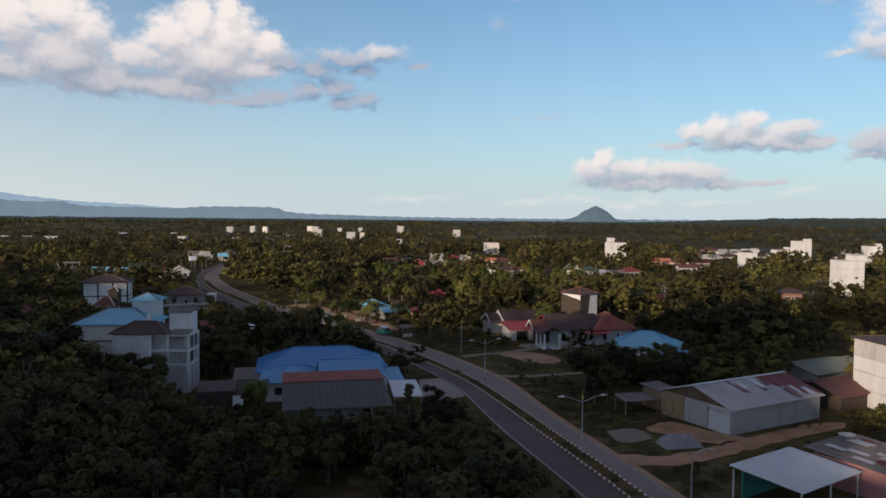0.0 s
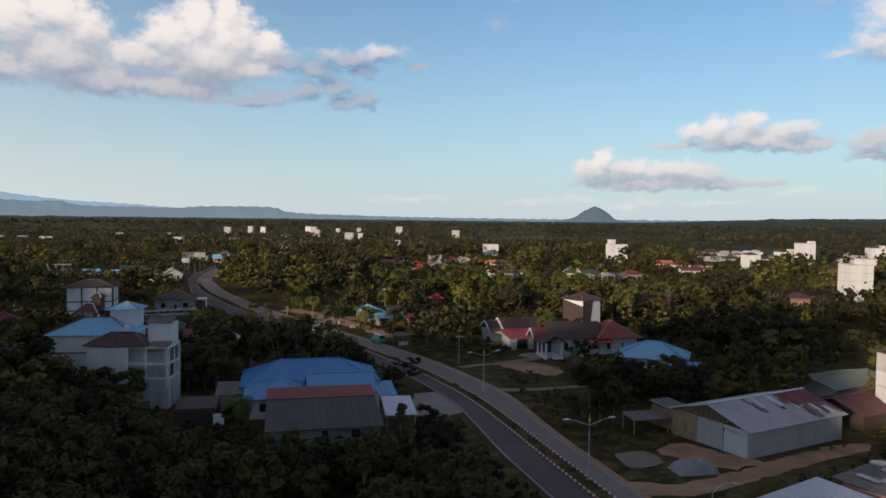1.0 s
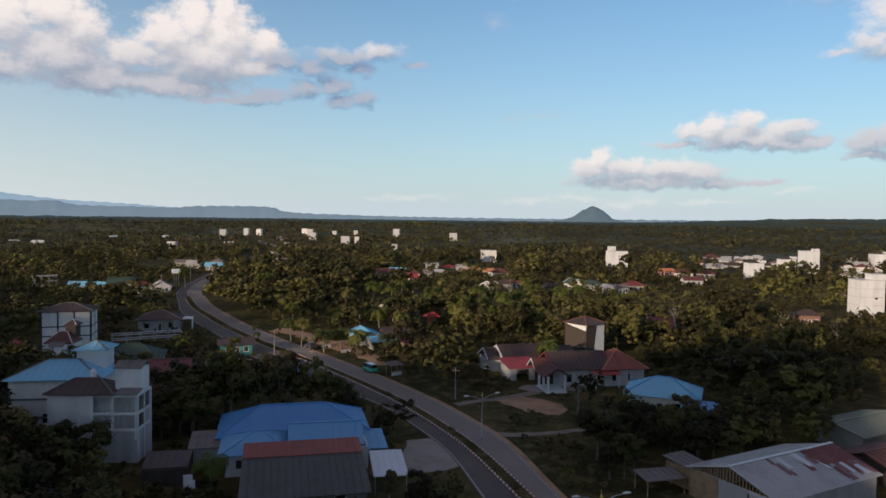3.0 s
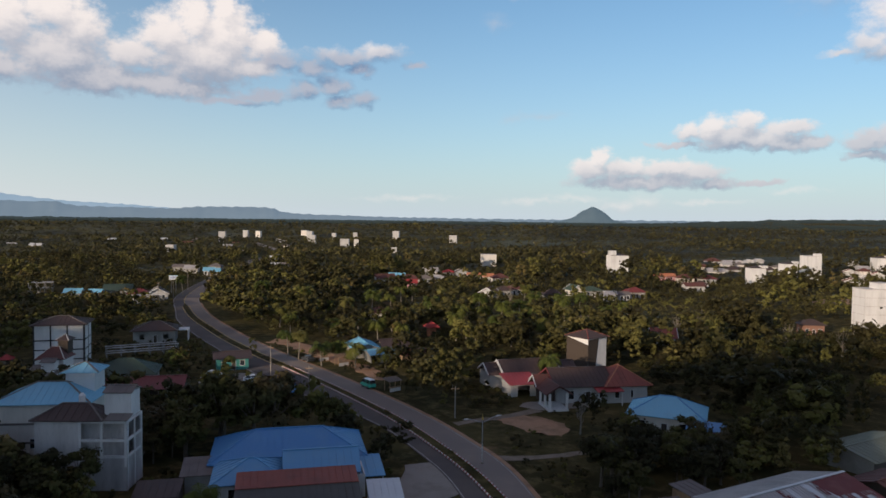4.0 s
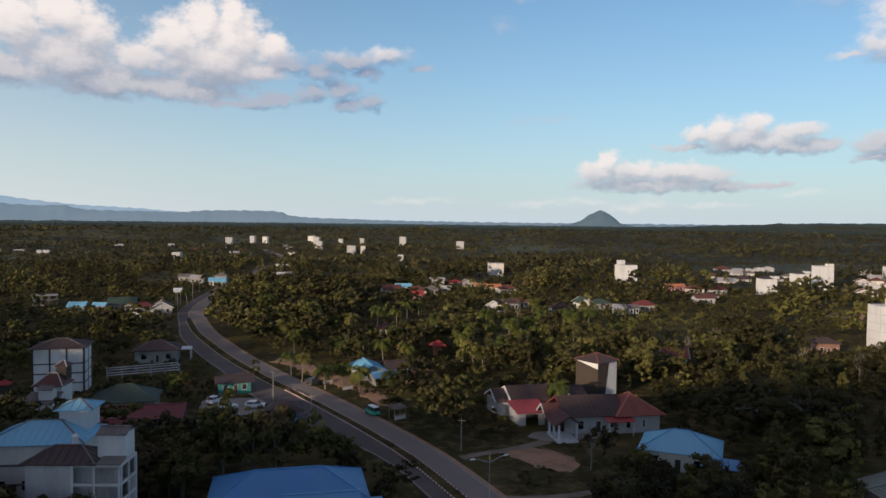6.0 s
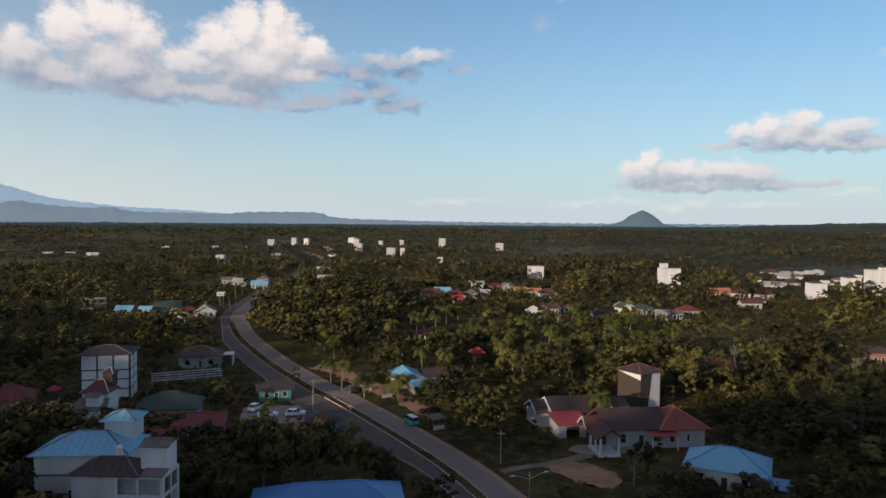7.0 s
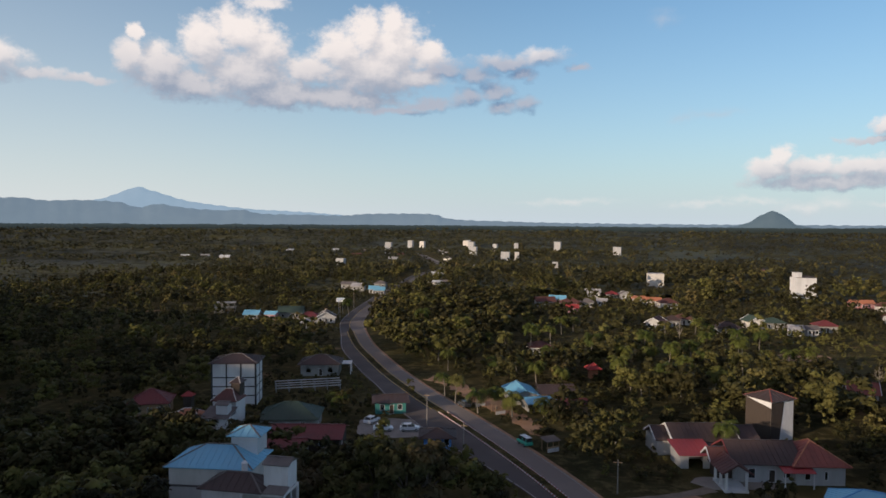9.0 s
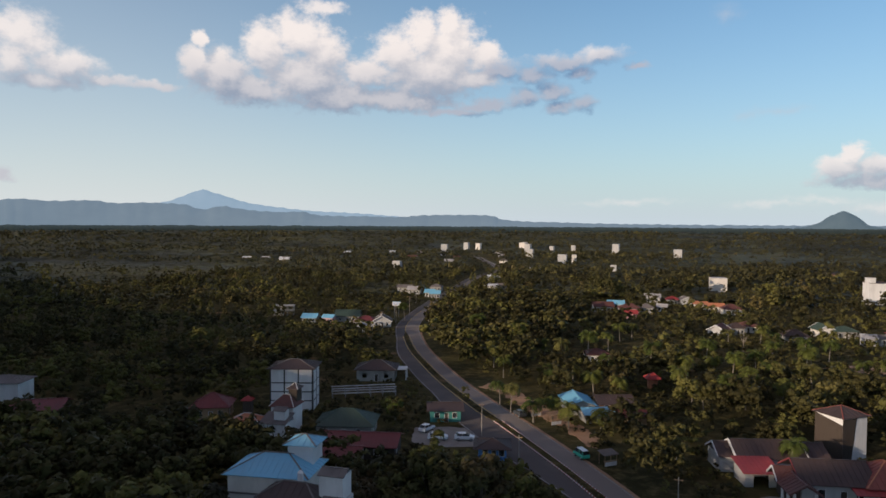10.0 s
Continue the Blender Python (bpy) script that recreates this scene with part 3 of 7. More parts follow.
def index_at(y):
    return min(range(len(CENTRE)), key=lambda i: abs(CENTRE[i].y - y))


def structure(name, bm, mat, label, category):
    me = bpy.data.meshes.new(name)
    bm.to_mesh(me)
    bm.free()
    me.materials.append(mat)
    return tagged(new(name, me), label, category, kind="structure")


def make_road():
    end = index_at(292)
    bm = bmesh.new()
    ribbon(bm, left_edge, lambda y: blend(y, 292, 306, -0.9, 0.0), 0.06, thick=0.12)
    structure("road_1", bm, M["asphalt"], "dark asphalt carriageway beside a planted median", "road")
    bm = bmesh.new()
    ribbon(bm, lambda y: blend(y, 292, 306, 0.9, 0.0), right_edge, 0.06, thick=0.12)
    structure("road_2", bm, M["old_asphalt"], "worn pale asphalt carriageway beside a planted median", "road")
    bm = bmesh.new()
    ribbon(bm, -0.78, 0.78, 0.16, 0, end, thick=0.2)
    structure("median", bm, M["ground"], "grassy raised median strip with painted kerbs", "median")
    bm = bmesh.new()
    for off in (lambda y: left_edge(y) + 0.2,):
        ribbon(bm, lambda y: off(y), lambda y: off(y) + 0.18, 0.068)
    ribbon(bm, lambda y: right_edge(y) - 0.35, lambda y: right_edge(y) - 0.2, 0.068)
    structure("road_line", bm, M["line"], "worn white edge lines on asphalt", "road line")
    bm = bmesh.new()
    ribbon(bm, -1.4, -1.2, 0.068, index_at(190), index_at(292))
    ribbon(bm, 1.15, 1.35, 0.068, index_at(190), index_at(292))
    ribbon(bm, -0.1, 0.1, 0.068, index_at(300), index_at(560))
    structure("yellow_line", bm, M["yellow_line"], "worn yellow line along the median", "road line")
    bm = bmesh.new()
    ribbon(bm, right_edge, lambda y: right_edge(y) + 0.7, 0.05, index_at(60), index_at(300), thick=0.1)
    structure("verge", bm, M["dirt"], "sandy soil verge along the carriageway", "verge")


make_road()


def road_distance(x, y):
    best, off = 1e9, 0
    p = Vector((x, y))
    for i in range(0, len(CENTRE), 3):
        d = (CENTRE[i] - p).length
        if d < best:
            best, off = d, (p - CENTRE[i]).dot(NORMALS[i])
    return best, off


def patch(name, points, z, mat, label, category, seed=1, rough=0.6):
    """A flat patch of soil or paving with an uneven edge."""
    rnd = random.Random(seed)
    pts = smooth_line(points + [points[0]], 1.2)[:-1]
    pts = [(p.x + rnd.uniform(-rough, rough), p.y + rnd.uniform(-rough, rough), z) for p in pts]
    bm = bmesh.new()
    slab(bm, pts, 0.05)
    bmesh.ops.triangulate(bm, faces=[f for f in bm.faces if len(f.verts) > 4])
    FOOTPRINTS.extend((p[0], p[1], 1.2) for p in pts)
    cx, cy = sum(p[0] for p in pts) / len(pts), sum(p[1] for p in pts) / len(pts)
    FOOTPRINTS.extend(((p[0] + cx) / 2, (p[1] + cy) / 2, 2.5) for p in pts[::3])
    return structure(name, bm, mat, label, category)


patch("dirt_yard", [(9.5, 146.5), (13, 150), (18, 148), (21.5, 143), (19.5, 138.5), (14.5, 140)], 0.03, M["dirt"], "bare orange soil patch in front of a house", "soil")
patch("house_path", [(2, 144.5), (6, 147), (11, 149.5), (17, 154), (18.5, 152.5), (12, 148), (6.5, 145.2), (3, 143)], 0.05, M["track"], "pale path from the road to a house", "path", 2, 0.2)
patch("field_path", [(8.5, 128.2), (14, 128.5), (24, 131.5), (24.5, 130.2), (15, 127.2), (9.5, 126)], 0.04, M["track"], "pale track through the grass", "path", 3, 0.2)
patch("warehouse_track", [(17.5, 88.5), (24, 87.5), (31, 91), (39.5, 96.5), (50, 102), (52, 100.5), (44, 95.5), (33, 89), (24, 84.3), (18.8, 85.2)], 0.04, M["dirt"], "sandy track beside a warehouse", "track", 4, 0.35)
patch("warehouse_yard", [(25, 98), (29, 101), (33, 97.5), (36, 94.5), (31, 92), (27, 95)], 0.03, M["dirt"], "orange soil yard in front of a warehouse", "soil", 5, 0.5)
patch("concrete_pad", [(19.8, 96.6), (23.6, 97.6), (24.6, 93.8), (20.4, 91.8)], 0.08, M["track"], "pale concrete pad at the roadside", "pad", 6, 0.15)
patch("shop_yard", [(-4.6, 124), (0.5, 124.5), (3.2, 116), (1.0, 112), (-4.5, 112.5)], 0.05, M["paving"], "cracked concrete yard beside a blue-roofed house", "yard", 7, 0.2)
patch("parking", [(-51, 177), (-44, 180), (-36, 179), (-32.5, 171), (-40, 166.8), (-48, 167.5)], 0.05, M["paving"], "grey concrete parking yard by the road", "yard", 8, 0.3)
patch("roadside_soil", [(-48, 219), (-41, 214), (-30, 198), (-21, 188), (-14, 176), (-11.5, 178), (-17, 190), (-26, 202), (-38, 218), (-45, 224)], 0.035, M["dirt"], "orange soil along the road under palms", "soil", 9, 0.8)
patch("field_soil", [(46, 277), (56, 284), (70, 286), (68, 276), (58, 272)], 0.04, M["dirt"], "bare soil strip in a green field", "soil", 10, 0.8)
patch("clearing_soil", [(158, 330), (170, 344), (190, 346), (186, 328), (172, 322)], 0.04, M["dirt"], "bare orange clearing among trees", "soil", 11, 1.0)
patch("house_apron", [(14.5, 155.5), (17, 158.8), (27, 158.6), (29, 156.3), (22, 154.2), (18, 153.2)], 0.06, M["paving"], "grey concrete apron around a house", "paving", 12, 0.1)

# ---- buildings beside the start ----


def concrete_block():
    """Unfinished concrete building with a white frame, a brown roof and a white stair tower."""
    b = thing("apartment_building", -44.25, 115.6, 2, "unfinished grey concrete building with white frame and brown roof", "building")
    claim(-44.25, 115.6, 11.6, 5, 2, 0.2)
    w, d, h = 11.2, 4.8, 8.8
    walls(b, w, d, h, M["concrete"], {"front": [(5.65, 6.5, 2.3, 1.9, "open"), (8.3, 6.5, 2.5, 1.9, "open"), (5.65, 4.4, 2.3, 1.7, "open"), (8.3, 4.4, 2.5, 1.7, "open")],
                                     "right": [(0.5, 6.5, 1.5, 1.9, "open"), (2.5, 6.5, 1.5, 1.9, "open"), (0.5, 4.4, 1.5, 1.7, "open")]})
    bm = bmesh.new()
    box(bm, -w / 2 + 0.3, w / 2 - 0.3, -d / 2 + 1.2, -d / 2 + 1.35, 0, h)
    part("inner_wall", bm, M["concrete"], b)
    for z in (4.1, 6.15, 8.45):
        bm = bmesh.new()
        box(bm, -0.2, w / 2 + 0.06, -d / 2 - 0.08, -d / 2 + 0.02, z, z + 0.32)
        box(bm, w / 2 - 0.02, w / 2 + 0.08, -d / 2 + 0.02, d / 2, z, z + 0.32)
        part("band", bm, M["white"], b, "white painted concrete band")
    for x in (-0.2, 2.4, w / 2 - 0.24):
        bm = bmesh.new()
        box(bm, x, x + 0.3, -d / 2 - 0.10, -d / 2 - 0.081, 3.0, h)
        part("pilaster", bm, M["white"], b, "white painted pilaster")
    for y in (-d / 2 + 0.03, -0.2, d / 2 - 0.35):
        bm = bmesh.new()
        box(bm, w / 2 + 0.081, w / 2 + 0.10, y, y + 0.3, 0, h)
        part("pilaster", bm, M["white"], b)
    hip_roof(b, 8.9, d + 0.8, h + 0.05, 1.5, M["brown_roof"], cx=-1.6, cap=M["grey_roof"])
    shed_roof(b, 2.9, w / 2 + 0.2, -d / 2 - 0.3, -0.8, h + 0.1, h + 0.5, M["grey_roof"])
    walls(b, 3.3, 2.8, 3.1, M["white"], z=h, cx=w / 2 - 1.75, cy=0.7, name="stair_wall")
    gable_roof(b, 3.7, 3.2, h + 3.1, 0.6, M["grey_roof"], cx=w / 2 - 1.75, cy=0.7)
    bm = bmesh.new()   # water tank on the roof edge
    tube(bm, [(-1.9, d / 2 - 0.2, h + 0.8), (-1.9, d / 2 - 0.2, h + 2.0), (-1.9, d / 2 - 0.2, h + 2.3)], [0.42, 0.42, 0.15], 10)
    part("water_tank", bm, M["white"], b, "white roof water tank")


def blue_villa():
    b = thing("villa", -52.6, 122.4, 8, "pale two-storey house with pale blue metal hip roofs", "house")
    claim(-52.9, 121.6, 13, 8, 8, 0.2)
    w, d, h = 11.4, 7.6, 9.4
    walls(b, w, d, h, M["cream"], {"front": [(9.6, 7.6, 1.6, 1.4, "window"), (1.2, 3.4, 1.2, 1.4, "window"), (4.2, 3.4, 1.2, 1.4, "window")], "right": [(2.5, 6.0, 1.0, 1.4, "window")]})
    for z in (4.1, 6.6):
        bm = bmesh.new()
        box(bm, -w / 2 - 0.06, w / 2 + 0.06, -d / 2 - 0.10, -d / 2 - 0.005, z, z + 0.25)
        part("ledge", bm, M["grey_roof"], b)
    hip_roof(b, w + 1.2, d + 1.2, h, 2.0, M["lightblue_roof"], cap=M["grey_roof"])
    walls(b, 3.8, 4.0, 2.8, M["white_sheet"], z=h + 0.4, cx=3.4, cy=2.4, name="upper_wall")
    hip_roof(b, 5.0, 5.0, h + 3.2, 1.0, M["lightblue_roof"], cx=3.4, cy=2.4, cap=M["grey_roof"])


def white_block():
    """Tall white windowless block with black bands."""
    b = thing("bird_house", -84.6, 184.6, 17, "tall white block with black bands and a dark hip roof", "building")
    claim(-84.6, 184.6, 11, 9, 17, 0.2)
    w, d, h = 10.2, 8.0, 10.0
    walls(b, w, d, h, M["white"])
    for i in range(4):
        x = -w / 2 + i * (w - 0.32) / 3
        bm = bmesh.new()
        box(bm, x, x + 0.32, -d / 2 - 0.06, -d / 2 - 0.003, 0, h)
        part("band", bm, M["black"], b, "black painted band")
    for z in (2.3, 4.4, 6.5):
        for i in range(3):
            x = -w / 2 + 0.32 + i * (w - 0.32) / 3
            bm = bmesh.new()
            box(bm, x, x + (w - 0.32) / 3 - 0.32, -d / 2 - 0.05, -d / 2 - 0.003, z, z + 0.26)
            part("band", bm, M["black"], b)
    for y in (-d / 2 + 0.05, 0, d / 2 - 0.4):
        bm = bmesh.new()
        box(bm, w / 2 + 0.003, w / 2 + 0.06, y, y + 0.32, 0, h)
        part("band", bm, M["black"], b)
    for z in (2.3, 4.4, 6.5):
        bm = bmesh.new()
        box(bm, w / 2 + 0.062, w / 2 + 0.09, -d / 2 + 0.05, d / 2 - 0.08, z, z + 0.24)
        part("band", bm, M["black"], b)
    hip_roof(b, w + 1.2, d + 1.2, h, 1.5, M["brown_roof"], cap=M["grey_roof"])


def stacked_house():
    b = thing("stepped_house", -75.2, 163.0, 6, "white stepped house with stacked maroon and grey roofs", "house")
    b.scale = (0.66, 0.9, 0.95)
    claim(-74.2, 163, 8, 12, 6, 0.2)
    walls(b, 8.4, 5.2, 4.2, M["white"], {"front": [(1.0, 1.2, 1.0, 1.2, "window"), (5.8, 1.2, 1.0, 1.2, "window")]}, cy=-3.4)
    shed_roof(b, -4.5, 4.4, -6.3, -0.8, 4.2, 5.5, M["grey_roof"])
    walls(b, 3.6, 2.2, 2.0, M["white"], z=4.7, cx=1.6, cy=-3.6, name="dormer_wall")
    gable_roof(b, 4.2, 2.8, 6.7, 0.6, M["grey_roof"], cx=1.6, cy=-3.6)
    walls(b, 7.4, 5.2, 6.6, M["white"], {"front": [(1.0, 4.9, 1.0, 1.2, "window")]}, cy=1.9)
    hip_roof(b, 8.4, 6.2, 6.6, 2.1, M["dull_red_roof"], cy=1.9, cap=M["cream"])
    walls(b, 2.8, 2.8, 3.4, M["brown_wall"], z=6.6, cx=2.0, cy=3.4, name="upper_wall")
    hip_roof(b, 3.9, 3.9, 10.0, 1.0, M["brown_roof"], cx=2.0, cy=3.4, cap=M["cream"])


def grey_house():
    b = thing("grey_house", -78.0, 219.6, 16, "unpainted grey house with a dark hip roof", "house")
    claim(-78, 219.6, 12, 9, 16, 0.4)
    walls(b, 10.5, 8.2, 3.3, M["block"], {"front": [(1.6, 1.0, 1.2, 1.3, "open"), (5.0, 0.0, 1.0, 2.1, "door"), (7.6, 1.0, 1.2, 1.3, "open")], "right": [(2, 1, 1.2, 1.3, "open")]})
    hip_roof(b, 12.0, 9.6, 3.3, 2.0, M["brown_roof"], cap=M["grey_roof"])
    bm = bmesh.new()
    box(bm, 5.35, 8.6, -2.2, 2.2, 2.9, 3.12)
    part("porch_slab", bm, M["white"], b)
    posts(b, [(8.4, -2.0), (8.4, 2.0)], 0, 2.9, 0.25, M["white"])


def concrete_frame():
    b = thing("concrete_frame", -73.4, 200.0, 29, "unfinished open concrete post-and-beam frame", "frame")
    claim(-73.4, 200, 16, 3, 29, 0.4)
    spots = [(-8 + 16 * i / 5, y) for i in range(6) for y in (-1.4, 1.4)]
    posts(b, spots, 0, 2.2, 0.24, M["block"])
    for y in (-1.4, 1.4):
        for z in (1.1, 2.3):
            bm = bmesh.new()
            box(bm, -8.2, 8.2, y - 0.14, y + 0.14, z - 0.1, z + 0.1)
            part("beam", bm, M["concrete"], b)


def unfinished_house():
    """Grey posts and slabs of a two-storey house that was never finished."""
    b = thing("unfinished_house", -172.5, 331.0, 24, "bare grey concrete house shell without walls", "building")
    claim(-172.5, 331, 10, 7, 24, 0.4)
    posts(b, [(x, y) for x in (-4.4, -1.5, 1.5, 4.4) for y in (-2.8, 2.8)], 0, 4.6, 0.26, M["block"])
    for z in (2.3, 4.6):
        bm = bmesh.new()
        box(bm, -4.8, 4.8, -3.2, 3.2, z, z + 0.22)
        part("floor_slab", bm, M["block"], b)
    walls(b, 4.0, 3.0, 2.6, M["block"], {"front": [(1.2, 0.8, 1.4, 1.2, "open")]}, cx=-2.4, cy=1.2)


def plain_house(name, x, y, rot, w, d, h, rise, roof, wall, label, kind="hip", group="", windows=True, cap=None, barge=None, over=0.6, along="x"):
    """A one-storey village house."""
    b = thing(name, x, y, rot, label, "house", group)
    b.location.z = terrain(x, y) - 0.05
    claim(x, y, w, d, rot, 0.3)
    holes = {}
    if windows:
        holes["front"] = [(w * 0.14, 0.9, 1.1, 1.3, "window"), (w * 0.46, 0.0, 0.95, 2.1, "door"), (w * 0.72, 0.9, 1.1, 1.3, "window")]
        holes["right"] = [(d * 0.25, 0.9, 1.0, 1.3, "window")]
        holes["left"] = [(d * 0.25, 0.9, 1.0, 1.3, "window")]
    walls(b, w, d, h, M[wall], holes)
    if kind == "hip":
        hip_roof(b, w + 2 * over, d + 2 * over, h, rise, M[roof], cap=M[cap] if cap else None)
    else:
        gable_roof(b, (d if along == "y" else w) + 2 * over, (w if along == "y" else d) + 2 * over, h, rise, M[roof], barge=M[barge] if barge else None, along=along)
        for s in (-1, 1):
            bm = bmesh.new()
            if along == "x":
                tri = [(s * (w / 2 - 0.1), -d / 2, h), (s * (w / 2 - 0.1), d / 2, h), (s * (w / 2 - 0.1), 0, h + rise * d / (d + 2 * over) - 0.12)]
                off = (0.1, 0, 0)
            else:
                tri = [(-w / 2, s * (d / 2 - 0.1), h), (w / 2, s * (d / 2 - 0.1), h), (0, s * (d / 2 - 0.1), h + rise * w / (w + 2 * over) - 0.12)]
                off = (0, 0.1, 0)
            a = [bm.verts.new(Vector(p) - Vector(off)) for p in tri]
            c = [bm.verts.new(Vector(p) + Vector(off)) for p in tri]
            bm.faces.new(a), bm.faces.new(c[::-1])
            for i in range(3):
                bm.faces.new((a[i], c[i], c[(i + 1) % 3], a[(i + 1) % 3]))
            bmesh.ops.recalc_face_normals(bm, faces=bm.faces)
            part("gable", bm, M[wall], b)
    return b


def blue_compound():
    """The big house with blue roofs, and its neighbours on the same plot."""
    plain_house("blue_roofed_house", -20.4, 122.2, 13, 18.4, 9.6, 3.0, 2.6, "blue_roof", "white", "long low house under a bright blue metal hip roof", over=0.9, windows=False)
    b = thing("blue_roofed_annex", -16.8, 113.8, 13, "low annex under pale blue metal roofs", "house")
    claim(-17, 112.2, 18, 8, 13, 0.2)
    walls(b, 17.4, 6.0, 2.8, M["white"], {"front": [(1.2, 0.9, 1.2, 1.2, "window"), (14, 0.0, 1.0, 2.1, "door")]}, cx=-1.3)
    hip_roof(b, 9.4, 8.6, 2.9, 1.7, M["pale_blue_sheet"], cx=-6.2, cy=0.3)
    gable_roof(b, 9.4, 7.8, 3.2, 1.9, M["pale_blue_sheet"], cx=2.2, cy=0.8)
    shed_roof(b, 6.95, 10.0, -2.4, 3.8, 2.3, 3.0, M["pale_blue_sheet"])
    posts(b, [(9.7, -2.2), (9.7, 3.5)], 0, 2.3, 0.14, M["steel"])
    walls(b, 3.2, 4.4, 2.35, M["block"], cx=-12.6, cy=4.0, name="side_wall")
    shed_roof(b, -14.8, -10.9, 1.4, 6.6, 2.4, 3.1, M["grey_roof"])
    posts(b, [(-14.5, 1.7), (-14.5, 6.3)], 0, 2.4, 0.12, M["timber"])
    b = thing("shed_house", -15.3, 103.6, 13, "grey-brown house with a two-tier roof, red sheets above", "house")
    claim(-15.3, 103.6, 14, 12, 13, 0.2)
    walls(b, 13.0, 11.6, 2.4, M["block"], {"front": [(2, 0.8, 1.3, 1.2, "window"), (6, 0, 1.0, 2.0, "door"), (9.5, 0.8, 1.3, 1.2, "window")]})
    shed_roof(b, -6.9, 6.9, -6.9, 2.6, 2.45, 3.75, M["dark_sheet"])
    shed_roof(b, -6.9, 6.9, 2.4, 6.6, 3.85, 4.3, M["brick_roof"], name="upper_roof")
    for s in (-1, 1):
        bm = bmesh.new()
        box(bm, s * 6.3 - 0.1, s * 6.3 + 0.1, 1.2, 5.5, 2.4, 3.5)
        part("gable", bm, M["block"], b)
    b = thing("carport", -6.0, 107.2, 10, "small carport with a pale sheet roof on posts", "carport")
    claim(-6, 107.2, 4, 8, 10, 0.2)
    shed_roof(b, -2.0, 2.0, -3.8, 3.8, 2.4, 2.9, M["white_sheet"])
    posts(b, [(-1.8, -3.5), (1.8, -3.5), (-1.8, 3.5), (1.8, 3.5)], 0, 2.45, 0.1, M["steel"])
    b = thing("lean_to", -32.6, 108.0, 13, "dark lean-to shed with a rusty sheet roof", "shed")
    claim(-32.6, 108, 6, 6, 13, 0.2)
    walls(b, 5.0, 5.0, 2.2, M["brown_wall"])
    shed_roof(b, -2.6, 2.6, -2.6, 2.6, 2.0, 2.6, M["brown_roof"])
    for i, (x, y, hh) in enumerate(((-28.5, 103.5, 2.2), (-27.8, 102.3, 2.0))):
        b = thing("stacked_panel", x, y, 20, "white door panels leaning upright in a yard", "panel", "white panels")
        bm = bmesh.new()
        box(bm, -0.5, 0.5, -0.06, 0.06, 0, hh)
        part("board", bm, M["white"], b)
        bm = bmesh.new()
        box(bm, -0.35, 0.35, -0.10, -0.062, 0.3, hh - 0.3)
        part("inset", bm, M["cream"], b)


